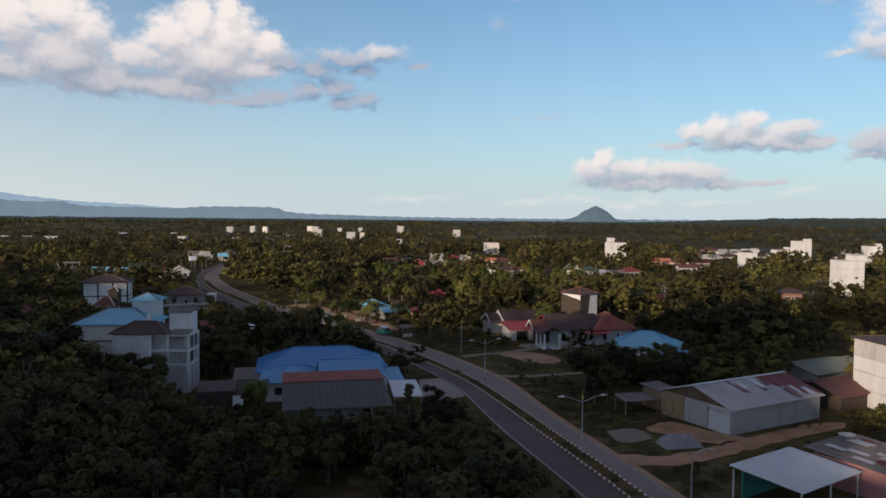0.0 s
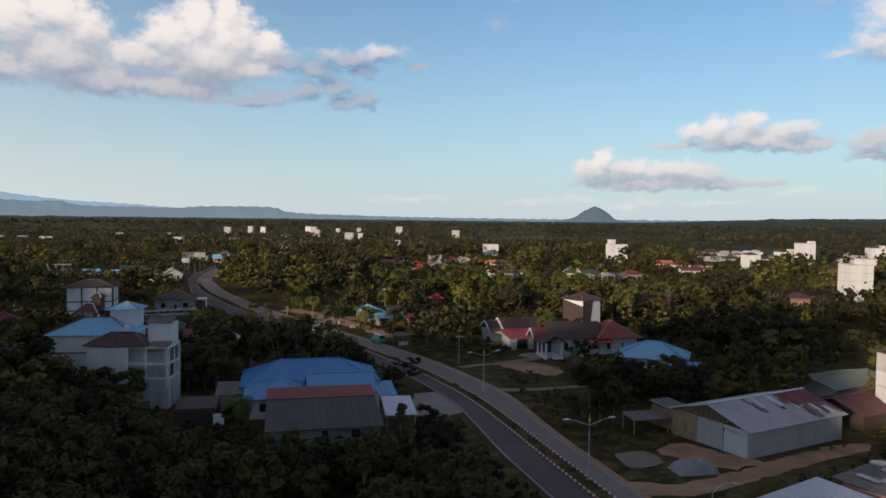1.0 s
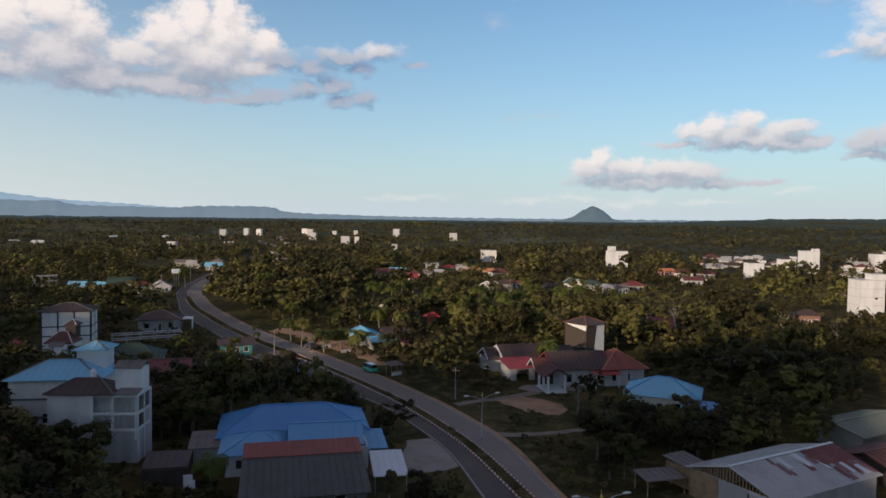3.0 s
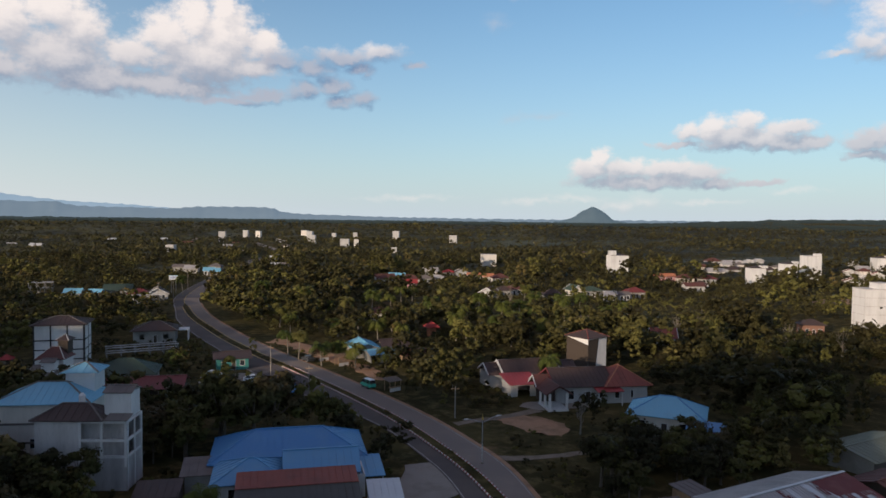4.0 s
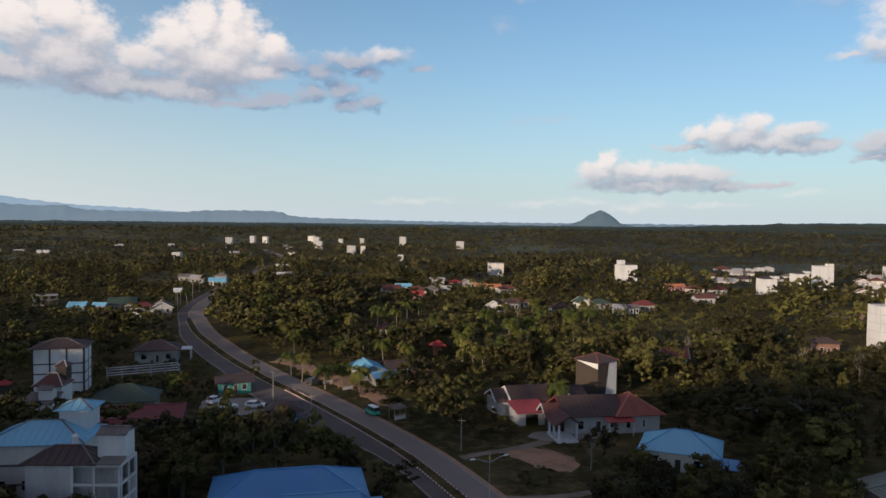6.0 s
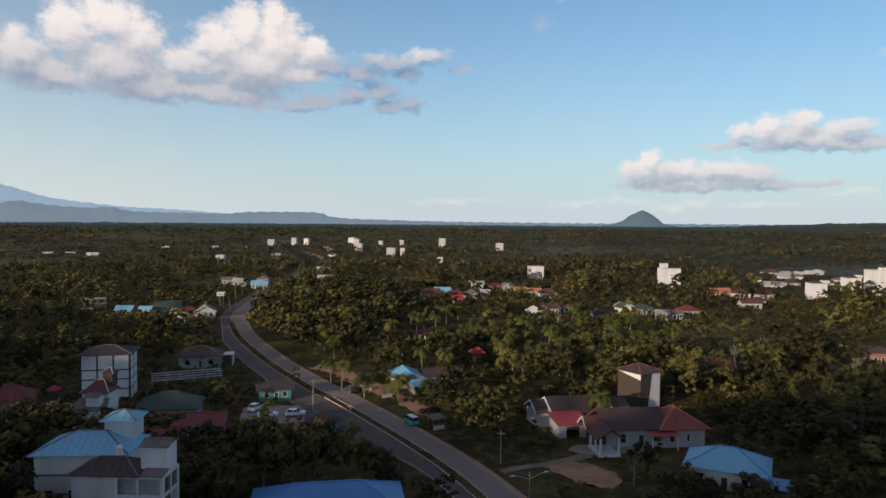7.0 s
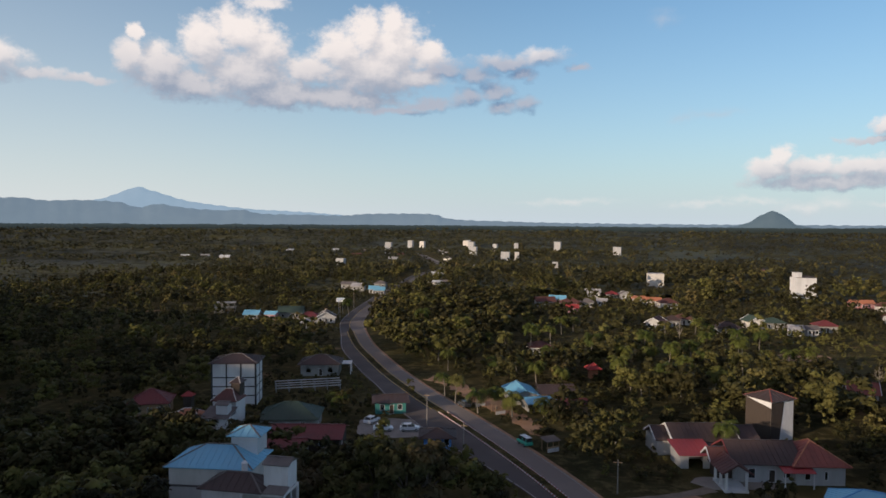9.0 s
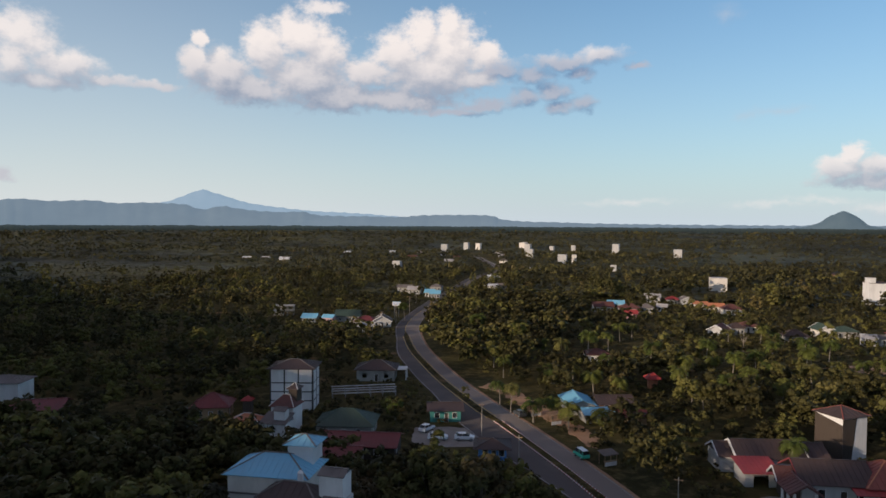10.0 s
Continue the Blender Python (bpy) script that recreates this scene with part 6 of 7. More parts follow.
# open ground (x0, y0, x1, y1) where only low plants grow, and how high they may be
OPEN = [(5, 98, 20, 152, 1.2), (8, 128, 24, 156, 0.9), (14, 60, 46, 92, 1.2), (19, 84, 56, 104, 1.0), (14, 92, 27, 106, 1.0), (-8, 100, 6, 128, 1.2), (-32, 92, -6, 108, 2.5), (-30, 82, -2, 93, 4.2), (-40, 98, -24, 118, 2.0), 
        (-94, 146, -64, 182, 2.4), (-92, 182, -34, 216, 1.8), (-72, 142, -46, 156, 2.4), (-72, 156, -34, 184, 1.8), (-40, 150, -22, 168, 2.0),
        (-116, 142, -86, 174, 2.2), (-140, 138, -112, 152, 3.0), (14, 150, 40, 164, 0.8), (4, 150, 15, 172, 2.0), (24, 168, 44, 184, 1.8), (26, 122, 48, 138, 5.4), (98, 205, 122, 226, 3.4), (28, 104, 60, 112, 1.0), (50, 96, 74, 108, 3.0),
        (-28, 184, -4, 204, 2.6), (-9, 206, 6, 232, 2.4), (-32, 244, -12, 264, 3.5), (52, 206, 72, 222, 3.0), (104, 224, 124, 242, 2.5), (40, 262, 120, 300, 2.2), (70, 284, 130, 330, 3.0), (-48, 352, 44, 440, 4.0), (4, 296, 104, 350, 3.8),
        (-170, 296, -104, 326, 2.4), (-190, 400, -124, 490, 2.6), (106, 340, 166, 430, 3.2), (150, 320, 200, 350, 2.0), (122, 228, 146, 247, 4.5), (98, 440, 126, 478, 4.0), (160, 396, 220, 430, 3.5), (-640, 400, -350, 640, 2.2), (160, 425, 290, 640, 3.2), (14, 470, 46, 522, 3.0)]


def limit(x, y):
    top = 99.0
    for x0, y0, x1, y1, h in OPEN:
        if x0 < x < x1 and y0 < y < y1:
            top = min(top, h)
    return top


rng = random.Random(5)
NEAR_TREES, WOOD = [], []
y = -24.0
while y < 560:
    gap = 3.8 if y < 150 else 4.5 if y < 260 else 5.7
    x0, x1 = -max(1.18 * (y - 33) + 16, 44), max(0.63 * (y - 9) + 14, 44)
    x = x0
    while x < x1:
        px, py = x + rng.uniform(-0.45, 0.45) * gap, y + rng.uniform(-0.45, 0.45) * gap
        x += gap
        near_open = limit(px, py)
        wild = noise.noise((px * 0.021, py * 0.021, 3.0)) + 0.5 * noise.noise((px * 0.06, py * 0.06, 8.0))
        if py < 128:
            h = rng.uniform(4.4, 7.4)
        elif wild > 0.18:
            h = rng.uniform(5.0, 8.5) * rng.choice((0.7, 0.9, 1.0, 1.45))
        elif wild > -0.25 or py < 190:
            h = rng.uniform(3.4, 6.2) * rng.choice((0.65, 0.9, 1.0, 1.8))
        else:
            h = rng.uniform(1.4, 3.6)
        left_wood = px < -100 - 0.25 * max(0.0, py - 300)
        if left_wood and py > 128:
            h = rng.uniform(3.0, 5.2) + 7.0 * max(0.0, noise.noise((px * 0.055, py * 0.055, 21.0))) + (rng.uniform(1.5, 3.5) if rng.random() < 0.16 else 0.0)
        if -110 < px < -36 and 262 < py < 400 and road_distance(px, py)[1] > 0:
            h = rng.uniform(7.0, 11.0)
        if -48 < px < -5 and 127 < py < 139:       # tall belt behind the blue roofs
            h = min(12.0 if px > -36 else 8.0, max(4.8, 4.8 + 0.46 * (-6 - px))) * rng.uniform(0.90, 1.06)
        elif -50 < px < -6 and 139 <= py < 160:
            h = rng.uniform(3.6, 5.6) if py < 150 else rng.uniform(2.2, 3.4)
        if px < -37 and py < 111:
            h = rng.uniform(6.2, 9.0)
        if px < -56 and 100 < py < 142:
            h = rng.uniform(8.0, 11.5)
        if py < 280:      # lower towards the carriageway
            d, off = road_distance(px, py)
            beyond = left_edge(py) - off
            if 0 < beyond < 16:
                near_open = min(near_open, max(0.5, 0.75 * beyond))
        if near_open < h and py > 290 and rng.random() < 0.10:
            near_open = 99
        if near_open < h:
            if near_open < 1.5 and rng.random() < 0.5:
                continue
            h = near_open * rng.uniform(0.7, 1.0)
        room = 0.20 * h
        if not clear(px, py, room * 0.8):
            continue
        if noise.noise((px * 0.045, py * 0.045, 9.0)) < -0.42 and h > 3 and not left_wood and px > -60:
            continue
        if 52 < py < 132 and -62 < px < 40 and h > 3.5 and len(NEAR_TREES) < 290:
            NEAR_TREES.append((px, py, h))
        else:
            WOOD.append((px, py, h))
    y += gap * 0.92

TREE_LABELS = {"round": "dark green broadleaf tree with a dense rounded crown", "tall": "slender green tree with a pale trunk", "low": "small bushy green tree"}
built = {}
for k, (x, y, h) in enumerate(NEAR_TREES):
    kind = rng.randrange(len(TREE_KINDS)) if h > 5 else rng.choice((2, 4, 5))
    th, me, clumps, bark = TREE_KINDS[kind]
    s = h / th
    if kind not in built:
        root = thing("tree", x, y, 0, TREE_LABELS["tall" if kind == 3 else "low" if kind == 5 else "round"], "tree", "roadside trees")
        part("trunk", trunk_bm(th, clumps, 0.16 if kind == 3 else 0.2), M[bark], root)
        c = new("crown", me)
        c.parent = root
        built[kind] = root
        root.matrix_basis = pose(x, y, 0, 0, 0, rng.uniform(0, 360)) @ Matrix.Diagonal((s, s, s, 1))
    else:
        root = built[kind]
        twin = copy_thing(root, pose(x, y, 0, 0, 0, rng.uniform(0, 360)))
        twin.scale = (s * rng.uniform(0.9, 1.15), s * rng.uniform(0.9, 1.15), s)


for x, y, h in ((-58, 99, 9.5), (-62, 101, 10), (-50, 99.5, 8.2), (-46.5, 99, 7.4), (-66, 104, 10), (-70, 108, 10), (-54, 95, 8.5), (-47, 109.0, 6.0), (-51, 110.0, 7.2), (-43.5, 108.5, 4.8), (-40.5, 106, 4.2), (-45.2, 106.5, 6.2), (-56, 107.5, 9.5), (-52, 106, 9), (-49, 105, 8.2), (-59, 110, 10), (-46, 104.5, 7.6), (-43, 103.5, 6.4), (-63, 112, 10), (-66, 110, 9.5), (-61, 105, 9), (-54, 101, 8.5), (-56.5, 178.5, 6.5), (-53.5, 175.0, 5.5), (-55, 182, 6.0), (-46, 199, 5.0), (-60.5, 184.5, 4.5), (-4.9, 128.2, 5.2), (-7.1, 129.6, 4.0)):
    WOOD.append((x, y, h))


def scatter(name, spots, kinds, mat, label, bark=None, r0=0.15):
    """Many trees or bushes as one object: every spot (x, y, h) takes one of the crowns."""
    groups = {}
    rnd = random.Random(len(spots))
    for q in spots:
        groups.setdefault(rnd.randrange(len(kinds)), []).append(q)
    all_q, all_v, all_f, tint_q, tint_v, base = [], [], [], [], [], 0
    for kind, members in groups.items():
        th, quads, cv, cf = kinds[kind]
        for x, y, h in members:
            s, a = h / th, rnd.uniform(0, math.tau)
            wide = rnd.uniform(0.85, 1.25)
            m = np.array([[math.cos(a), -math.sin(a), 0], [math.sin(a), math.cos(a), 0], [0, 0, 1]]) * np.array([s * wide, s * wide, s])
            off = np.array([x, y, terrain(x, y)])
            all_q.append(quads @ m.T + off)
            all_v.append(cv @ m.T + off)
            all_f.append(cf + base)
            base += len(cv)
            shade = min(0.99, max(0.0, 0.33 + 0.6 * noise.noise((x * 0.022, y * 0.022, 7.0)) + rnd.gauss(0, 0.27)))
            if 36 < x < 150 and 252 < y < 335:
                shade = min(0.7, shade + 0.12)      # yellower scrub field, its sunlight put into the tint
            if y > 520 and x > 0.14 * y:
                shade = max(0.02, shade - 0.18)      # darker tint on the eastern plain
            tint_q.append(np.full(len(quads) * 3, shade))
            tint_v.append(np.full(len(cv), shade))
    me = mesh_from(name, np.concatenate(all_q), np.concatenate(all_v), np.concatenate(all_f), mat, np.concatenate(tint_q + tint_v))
    return tagged(new(name, me), label, "woodland", kind="stuff")


def kinds_for(seed, specs):
    out = []
    for k, (h, sp, nc, pc, lf, sh) in enumerate(specs):
        quads, cv, cf, _ = crown(seed + k, h, sp, nc, pc, lf, sh)
        out.append((h, quads, cv, cf))
    return out


near_kinds = kinds_for(60, ((7.0, 3.1, 22, 17, 0.45, "round"), (8.5, 2.9, 22, 17, 0.45, "round"), (6.0, 3.1, 20, 18, 0.45, "round"), (9.0, 2.3, 20, 16, 0.43, "tall"), (10.5, 2.9, 22, 17, 0.45, "tall"), (4.5, 2.7, 16, 20, 0.40, "round")))
mid_kinds = kinds_for(80, ((7.0, 3.8, 10, 8, 0.84, "round"), (8.5, 3.6, 10, 8, 0.84, "round"), (6.0, 4.0, 9, 8, 0.84, "round"), (9.0, 2.9, 10, 8, 0.76, "tall"), (10.0, 3.4, 11, 8, 0.78, "tall")))
bush_kinds = kinds_for(90, ((1.6, 1.5, 4, 22, 0.36, "round"), (1.6, 1.2, 4, 20, 0.36, "tall"), (1.6, 1.8, 4, 24, 0.34, "round")))
scatter("woodland", [q for q in WOOD if q[1] < 250 and q[2] > 3], near_kinds, M["leaf_wood"], "dense mixed tropical trees around the village")
low = [q for q in WOOD if q[1] < 250 and q[2] <= 3]
y = 50.0
while y < 440:      # thicket and weeds in the open ground
    gap = 1.7 if y < 130 else 2.5 if y < 240 else 4.6
    x = -(1.18 * (y - 33) + 10)
    while x < 0.63 * (y - 9) + 8:
        px, py = x + rng.uniform(-0.5, 0.5) * gap, y + rng.uniform(-0.5, 0.5) * gap
        x += gap
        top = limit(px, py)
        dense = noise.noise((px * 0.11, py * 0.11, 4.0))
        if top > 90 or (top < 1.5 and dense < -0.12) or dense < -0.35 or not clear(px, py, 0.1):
            continue
        low.append((px, py, max(0.35, min(2.6, top * rng.uniform(0.3, 0.8)))))
    y += gap
scatter("undergrowth", low, bush_kinds, M["leaf_wood"], "low bushes and weeds in the clearings")
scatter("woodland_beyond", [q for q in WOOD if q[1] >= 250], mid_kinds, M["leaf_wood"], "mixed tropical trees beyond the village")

# bushes along the median and the verges
hedge = []
for i in range(0, index_at(250), 1):
    if rng.random() < 0.55:
        p = CENTRE[i] + NORMALS[i] * rng.uniform(-0.4, 0.4)
        hedge.append((p.x, p.y, rng.uniform(0.3, 0.8)))
scatter("hedge", hedge, bush_kinds, M["leaf_wood"], "low clipped bushes on the median")

# far plain and the added shading rise behind: crowns that grow with the distance
far = []
r = 500.0
while r < 2500:
    gap = max(7.0, r / 82)
    arc = gap / r
    a = -0.95
    while a < 0.64:
        aa, rr = a + rng.uniform(-0.5, 0.5) * arc, r + rng.uniform(-0.5, 0.5) * gap
        a += arc
        x, y = rr * math.sin(aa), 30 + rr * math.cos(aa)
        if y < 560 and -(1.18 * (y - 33) + 16) < x < 0.63 * (y - 9) + 14:
            continue
        top = limit(x, y)
        if noise.noise((x * 0.004, y * 0.004, 1.0)) < -0.32 and rng.random() < 0.8:
            continue
        if not clear(x, y, 1.5):
            continue
        h = min(top, rng.uniform(3.6, 7.8) * (1 + 0.7 * noise.noise((x * 0.006, y * 0.006, 5.0)))) * max(1.0, min(1.7, gap / 14))
        far.append((x, y, h))
    r += gap * 0.9
far_kinds = kinds_for(100, ((7.0, 4.4, 3, 5, 1.7, "round"), (8.5, 4.0, 3, 5, 1.6, "tall"), (6.0, 4.6, 2, 7, 1.8, "round"), (10.5, 3.4, 3, 5, 1.4, "tall")))
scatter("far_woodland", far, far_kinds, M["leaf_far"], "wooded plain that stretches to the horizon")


def canopy():
    """The closed roof of the far woods, as one rough sheet between and below the single crowns."""
    rnd = np.random.RandomState(41)
    cols, grow = 268, 1 + 1 / 150
    rows = int(math.log(2700 / 430) / math.log(grow))
    rr = 430 * grow ** np.arange(rows)[:, None] * np.ones((1, cols))
    aa = np.linspace(-0.96, 0.66, cols)[None, :] * np.ones((rows, 1))
    cell = rr / 150
    aa = aa + rnd.uniform(-0.4, 0.4, aa.shape) / 165
    rr = rr + rnd.uniform(-0.4, 0.4, rr.shape) * cell
    xs, ys = rr * np.sin(aa), 30 + rr * np.cos(aa)
    free = np.ones(xs.shape, bool)
    for fx, fy, r in FOOTPRINTS:
        if fy > 90:
            free &= (xs - fx) ** 2 + (ys - fy) ** 2 > (r + 0.8 + cell) ** 2
    for p in CENTRE[::3]:
        if p.y > 90:
            free &= (xs - p.x) ** 2 + (ys - p.y) ** 2 > (15 + cell) ** 2
    verts, ground_z = np.empty((rows * cols, 3)), np.zeros(rows * cols)
    wild = rnd.uniform(0, 1, xs.shape)
    for i in range(rows):
        for j in range(cols):
            x, y = xs[i, j], ys[i, j]
            h = -0.6
            if free[i, j]:
                h = (0.6 + 3.4 * wild[i, j]) * (1 + 0.7 * noise.noise((x * 0.012, y * 0.012, 5.0))) * max(1.0, min(1.7, cell[i, j] / 7))
                if y < 560:
                    h = h * 0.62 - 0.3
                if noise.noise((x * 0.004, y * 0.004, 1.0)) < -0.34:
                    h *= 0.3
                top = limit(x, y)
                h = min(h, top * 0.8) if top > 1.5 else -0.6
            ground_z[i * cols + j] = terrain(x, y)
            verts[i * cols + j] = (x, y, ground_z[i * cols + j] + h)
    a = (np.arange(rows - 1)[:, None] * cols + np.arange(cols - 1)[None, :]).ravel()
    faces = np.concatenate([np.stack([a, a + 1, a + cols + 1], 1), np.stack([a, a + cols + 1, a + cols], 1)])
    bands = np.array([noise.noise((v[0] * 0.0022, v[1] * 0.0065, 2.0)) + 0.6 * noise.noise((v[0] * 0.011, v[1] * 0.02, 6.0)) for v in verts])
    tint = np.clip(0.27 + 0.35 * (wild.ravel() - 0.3) + 0.42 * bands + 0.25 * (verts[:, 2] - ground_z < 1.2) + rnd.normal(0, 0.16, wild.size), 0, 0.95)
    # lower tint for the canopy on the eastern side too
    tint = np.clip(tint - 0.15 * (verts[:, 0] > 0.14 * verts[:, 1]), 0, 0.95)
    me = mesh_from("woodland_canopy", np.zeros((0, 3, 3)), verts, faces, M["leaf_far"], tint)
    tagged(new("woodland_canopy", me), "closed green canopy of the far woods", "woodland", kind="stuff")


canopy()


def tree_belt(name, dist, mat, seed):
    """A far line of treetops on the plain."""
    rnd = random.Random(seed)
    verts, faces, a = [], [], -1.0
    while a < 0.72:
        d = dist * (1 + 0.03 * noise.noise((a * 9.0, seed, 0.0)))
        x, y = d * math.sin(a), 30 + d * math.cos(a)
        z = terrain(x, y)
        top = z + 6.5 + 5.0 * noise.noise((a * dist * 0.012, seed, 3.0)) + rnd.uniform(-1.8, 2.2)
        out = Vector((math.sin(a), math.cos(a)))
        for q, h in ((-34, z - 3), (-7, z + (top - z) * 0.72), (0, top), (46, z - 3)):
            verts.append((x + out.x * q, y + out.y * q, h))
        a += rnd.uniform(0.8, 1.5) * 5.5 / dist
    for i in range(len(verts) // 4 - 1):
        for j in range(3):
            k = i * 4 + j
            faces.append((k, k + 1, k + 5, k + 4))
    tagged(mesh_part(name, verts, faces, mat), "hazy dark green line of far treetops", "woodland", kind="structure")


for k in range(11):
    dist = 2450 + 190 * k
    # haze painted as a bluish glow, stronger belt by belt
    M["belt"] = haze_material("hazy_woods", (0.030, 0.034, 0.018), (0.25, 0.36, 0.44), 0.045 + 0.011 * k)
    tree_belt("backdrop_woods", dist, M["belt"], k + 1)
# unseen trees on the added rise, which roughen its shadow edge
rise = []
for k in range(1900):
    s, q = rng.uniform(70, 520), rng.uniform(-420, 420)
    sx, sy = math.sin(radians(SUN_AZ)), math.cos(radians(SUN_AZ))
    rise.append((s * sx + q * sy, s * sy - q * sx, rng.uniform(7, 12)))
scatter("hillside_woodland", rise, far_kinds, M["leaf_far"], "trees on an unseen shade-casting rise added behind the village")


# palms
def palm_parts(seed, h, fronds=19, length=3.7):
    rnd = random.Random(seed)
    bm = bmesh.new()
    bend = (rnd.uniform(-0.6, 0.6), rnd.uniform(-0.6, 0.6))
    tube(bm, [(0, 0, -0.3), (bend[0] * 0.2, bend[1] * 0.2, h * 0.35), (bend[0] * 0.6, bend[1] * 0.6, h * 0.7), (bend[0], bend[1], h)], [0.2, 0.15, 0.13, 0.12], 8)
    verts, faces = [], []
    for k in range(fronds):
        a = k * 2.4 + rnd.uniform(-0.2, 0.2)
        rise0 = rnd.uniform(-0.1, 1.15)
        pts = []
        p, el = Vector((bend[0], bend[1], h)), rise0
        for j in range(9):
            pts.append(p.copy())
            p = p + Vector((math.cos(a) * math.cos(el), math.sin(a) * math.cos(el), math.sin(el))) * length / 8
            el -= 0.20 + 0.06 * j * 0.5
        side = Vector((-math.sin(a), math.cos(a), 0))
        for j in range(1, 9):
            for f in (0.0, 0.5):
                q = pts[j - 1].lerp(pts[j], f)
                d = (pts[j] - pts[j - 1]).normalized()
                ll = length * 0.26 * math.sin(math.pi * min(0.97, (j - 1 + f + 0.9) / 9)) + 0.1
                for s in (-1, 1):
                    tip = q + side * s * ll + d * ll * 0.6 - Vector((0, 0, ll * 0.55))
                    b0 = len(verts)
                    verts += [q - d * 0.09, q + d * 0.09, tip + d * 0.03, tip - d * 0.03]
                    faces.append((b0, b0 + 1, b0 + 2, b0 + 3))
        for j in range(8):
            b0 = len(verts)
            verts += [pts[j] - side * 0.03, pts[j] + side * 0.03, pts[j + 1] + side * 0.02, pts[j + 1] - side * 0.02]
            faces.append((b0, b0 + 1, b0 + 2, b0 + 3))
    return bm, [tuple(v) for v in verts], faces


PALMS = [(-37.5, 199.5, 5.0), (-34.0, 195, 4.4), (-27.5, 189, 4.2), (-24, 193.5, 3.6), (-19.5, 187.5, 4.5), (-12.5, 186, 3.8), (-23.5, 262, 9.5), (-30, 252, 8.0), (-17, 216, 6.5), (4, 222, 7), (9, 208, 6), (14, 214, 7.5), (20, 226, 7),
         (27, 219, 6.5), (36, 232, 8), (44, 240, 7.5), (22, 171.5, 5.5), (39, 259, 8.5), (31, 266, 8), (-44, 232, 5.5), (-50, 245, 6), (18, 245, 8), (-15, 240, 6.5), (48, 226, 6.5), (-26.0, 104.0, 2.6), (6, 236, 7.5), (56, 252, 7.0),
         (-57.5, 181.5, 3.2), (-60, 262, 7.5), (-66, 290, 10), (-48, 275, 9), (12, 262, 8.5), (-112, 332, 7), (-4, 255, 8), (25, 252, 7.5)]
while len(PALMS) < 56:      # groves between the road and the village
    x, y = rng.uniform(-48, 66), rng.uniform(196, 318)
    if clear(x, y, 0.5) and all((x - q[0]) ** 2 + (y - q[1]) ** 2 > 16 for q in PALMS) and noise.noise((x * 0.03, y * 0.03, 2.0)) > -0.1:
        PALMS.append((x, y, rng.uniform(3.6, 7.0)))
palm_roots = []
for seed, h0 in ((1, 6.0), (2, 7.5), (3, 4.4)):
    x, y, h = PALMS[len(palm_roots)]
    bm, v, f = palm_parts(seed, h0)
    root = thing("palm_tree", x, y, 0, "coconut palm with arching yellow-green fronds", "palm tree", "palms by the road")
    part("trunk", bm, M["pale_bark"], root)
    mesh_part("fronds", v, f, M["palm"], root)
    root.scale = (h / h0 * 0.5 + 0.5,) * 3
    palm_roots.append((root, h0))
for x, y, h in PALMS[3:]:
    root, h0 = min(palm_roots, key=lambda q: abs(q[1] - h))
    twin = copy_thing(root, pose(x, y, 0, 0, 0, rng.uniform(0, 360)))
    twin.scale = (1 + (h / h0 - 1) * 0.6,) * 3


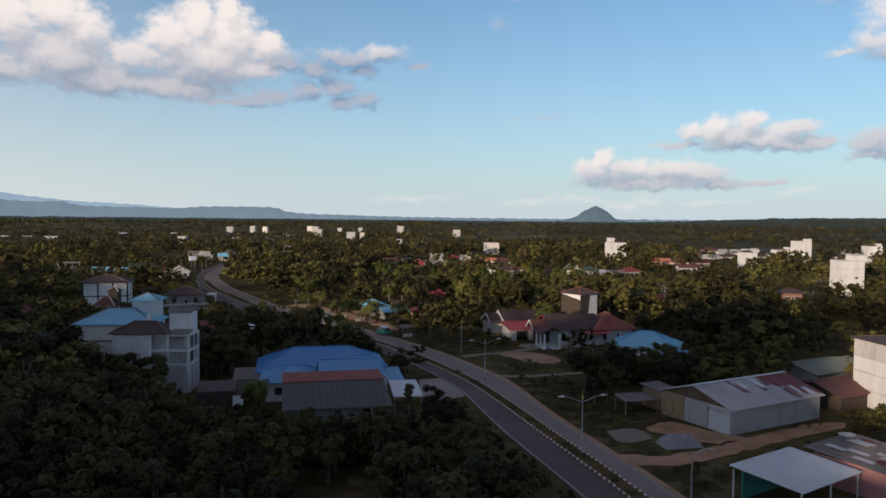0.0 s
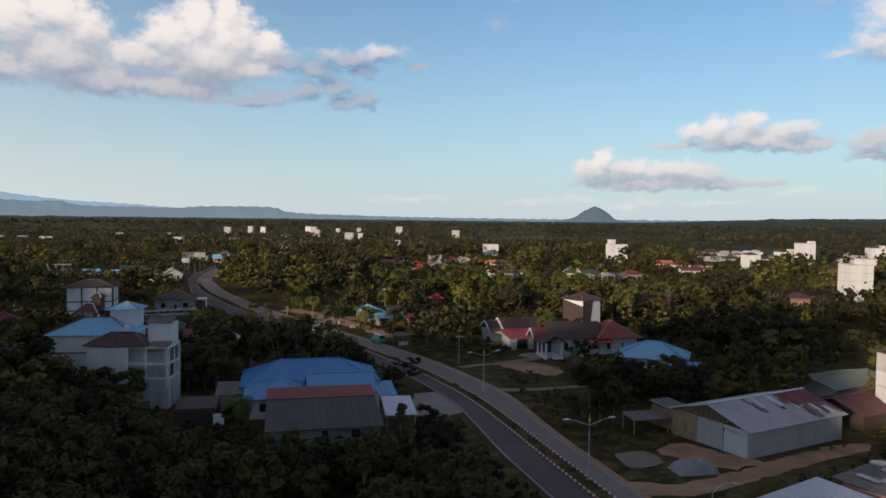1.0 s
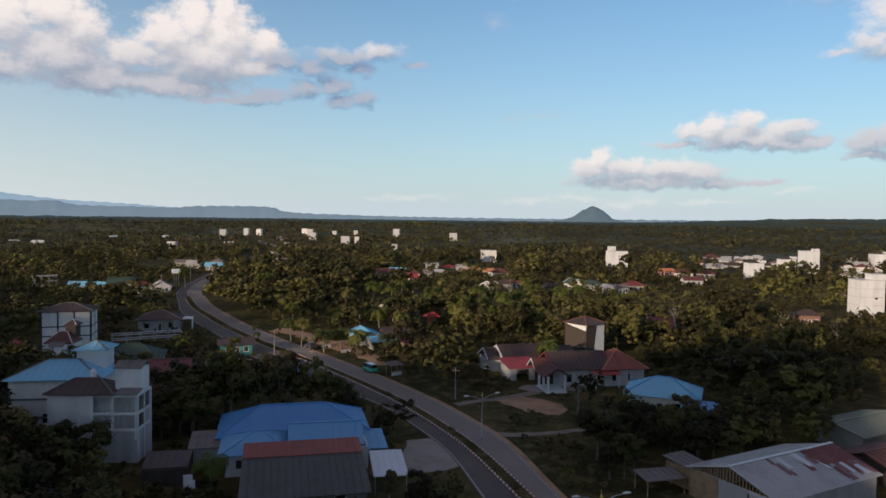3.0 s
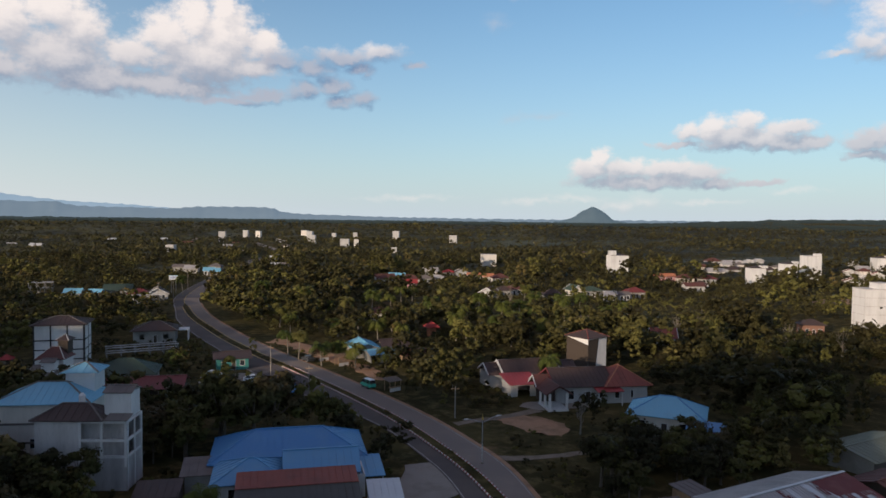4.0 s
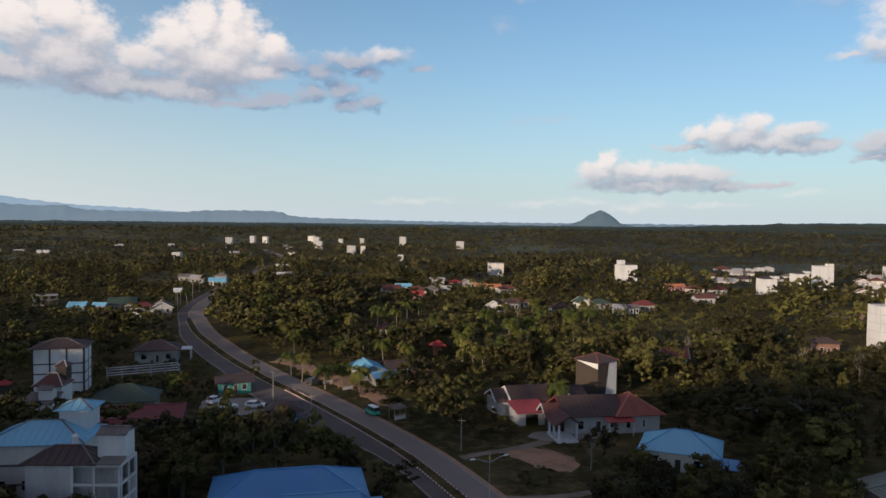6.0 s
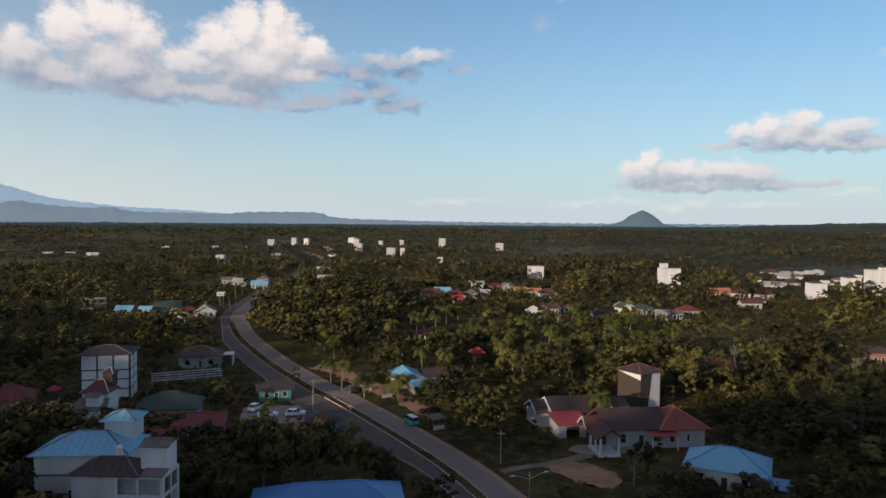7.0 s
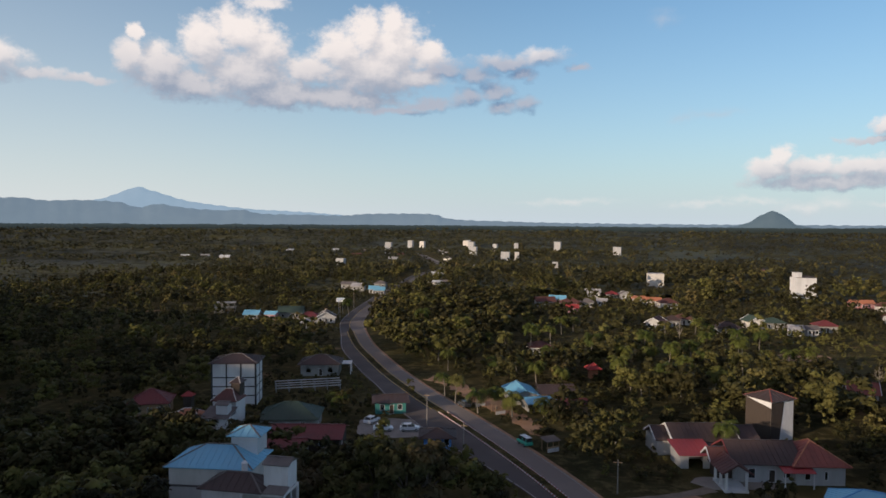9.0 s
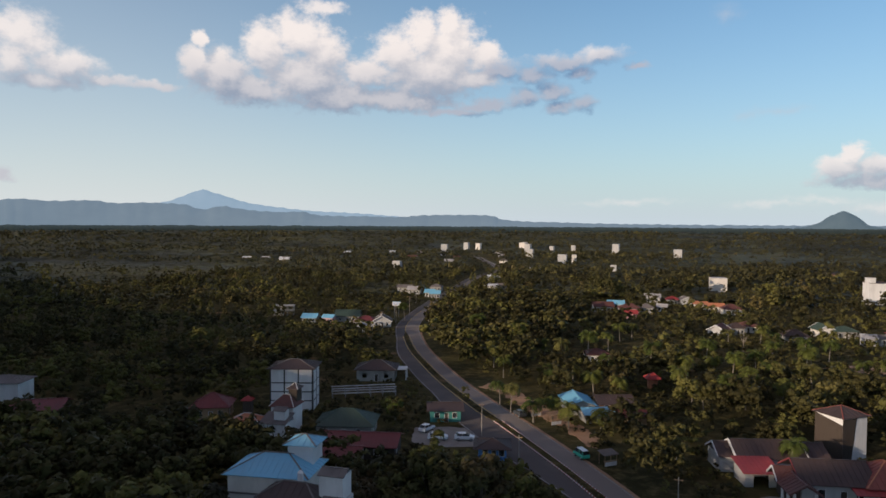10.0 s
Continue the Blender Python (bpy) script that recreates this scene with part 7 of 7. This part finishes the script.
def bare_tree(x, y, h, seed):
    """A leafless grey tree."""
    rnd = random.Random(seed)
    root = thing("bare_tree", x, y, 0, "leafless grey tree with thin upright branches", "tree", "bare trees")
    bm = bmesh.new()
    tube(bm, [(0, 0, -0.3), (0.1, 0, h * 0.4), (0.15, 0.1, h)], [0.16, 0.11, 0.02], 6)
    part("trunk", bm, M["pale_bark"], root)
    for k in range(11):
        a, z = k * 2.4, h * rnd.uniform(0.25, 0.7)
        l = h * rnd.uniform(0.25, 0.42)
        bm = bmesh.new()
        q = Vector((math.cos(a), math.sin(a), 0))
        e = Vector((0.1, 0, z)) + q * l * 0.45 + Vector((0, 0, l))
        tube(bm, [(0.1, 0, z), Vector((0.1, 0, z)) + q * l * 0.3 + Vector((0, 0, l * 0.4)), e], [0.06, 0.04, 0.012], 5)
        for m in range(3):
            f = Vector((0.1, 0, z)) + q * l * 0.3 + Vector((0, 0, l * 0.4))
            g = f + Vector((rnd.uniform(-1, 1), rnd.uniform(-1, 1), rnd.uniform(0.5, 1.6))) * l * 0.35
            tube(bm, [f, g], [0.03, 0.008], 4)
        part("branch", bm, M["pale_bark"], root)


for k, (x, y, h) in enumerate(((22.5, 139, 5.0), (96, 196, 9.5), (104, 204, 9), (88, 206, 8.5), (26, 300, 9), (-53, 96, 8.5), (-49.5, 92, 7.5), (110, 214, 8.5), (68, 232, 8), (78, 240, 8))):
    bare_tree(x, y, h, k)

# ---- kerb stones of the median: red and white by turns ----
def kerbs():
    stone = bpy.data.meshes.new("kerb_stone")
    bm = bmesh.new()
    box(bm, -0.09, 0.09, -0.24, 0.24, 0, 0.24)
    bmesh.ops.bevel(bm, geom=[e for e in bm.edges if all(v.co.z > 0.2 for v in e.verts)], offset=0.03, segments=1, affect="EDGES")
    bm.to_mesh(stone)
    bm.free()
    stone.materials.append(M["kerb_white"])
    red = stone.copy()
    red.materials.clear()
    red.materials.append(M["kerb_red"])
    for side, offset in ((0, -0.88), (1, 0.88)):
        home = tagged(new("kerb"), "red and white painted kerb stones along the median", "kerb", kind="structure")
        home.empty_display_size = 0.3
        line = [CENTRE[i] + NORMALS[i] * offset for i in range(index_at(56), index_at(215))]
        dist, count, carry = 0.0, 0, 0.0
        for p, q in zip(line, line[1:]):
            step_len = (q - p).length
            ang = math.atan2(q.y - p.y, q.x - p.x) - math.pi / 2
            while carry < step_len:
                if count < 290:
                    c = p.lerp(q, carry / step_len)
                    ob = new("kerb_stone", stone if count % 2 else red)
                    ob.parent = home
                    ob.matrix_basis = Matrix.Translation((c.x, c.y, 0.04)) @ Matrix.Rotation(ang, 4, "Z")
                    count += 1
                carry += 0.5
            carry -= step_len


kerbs()
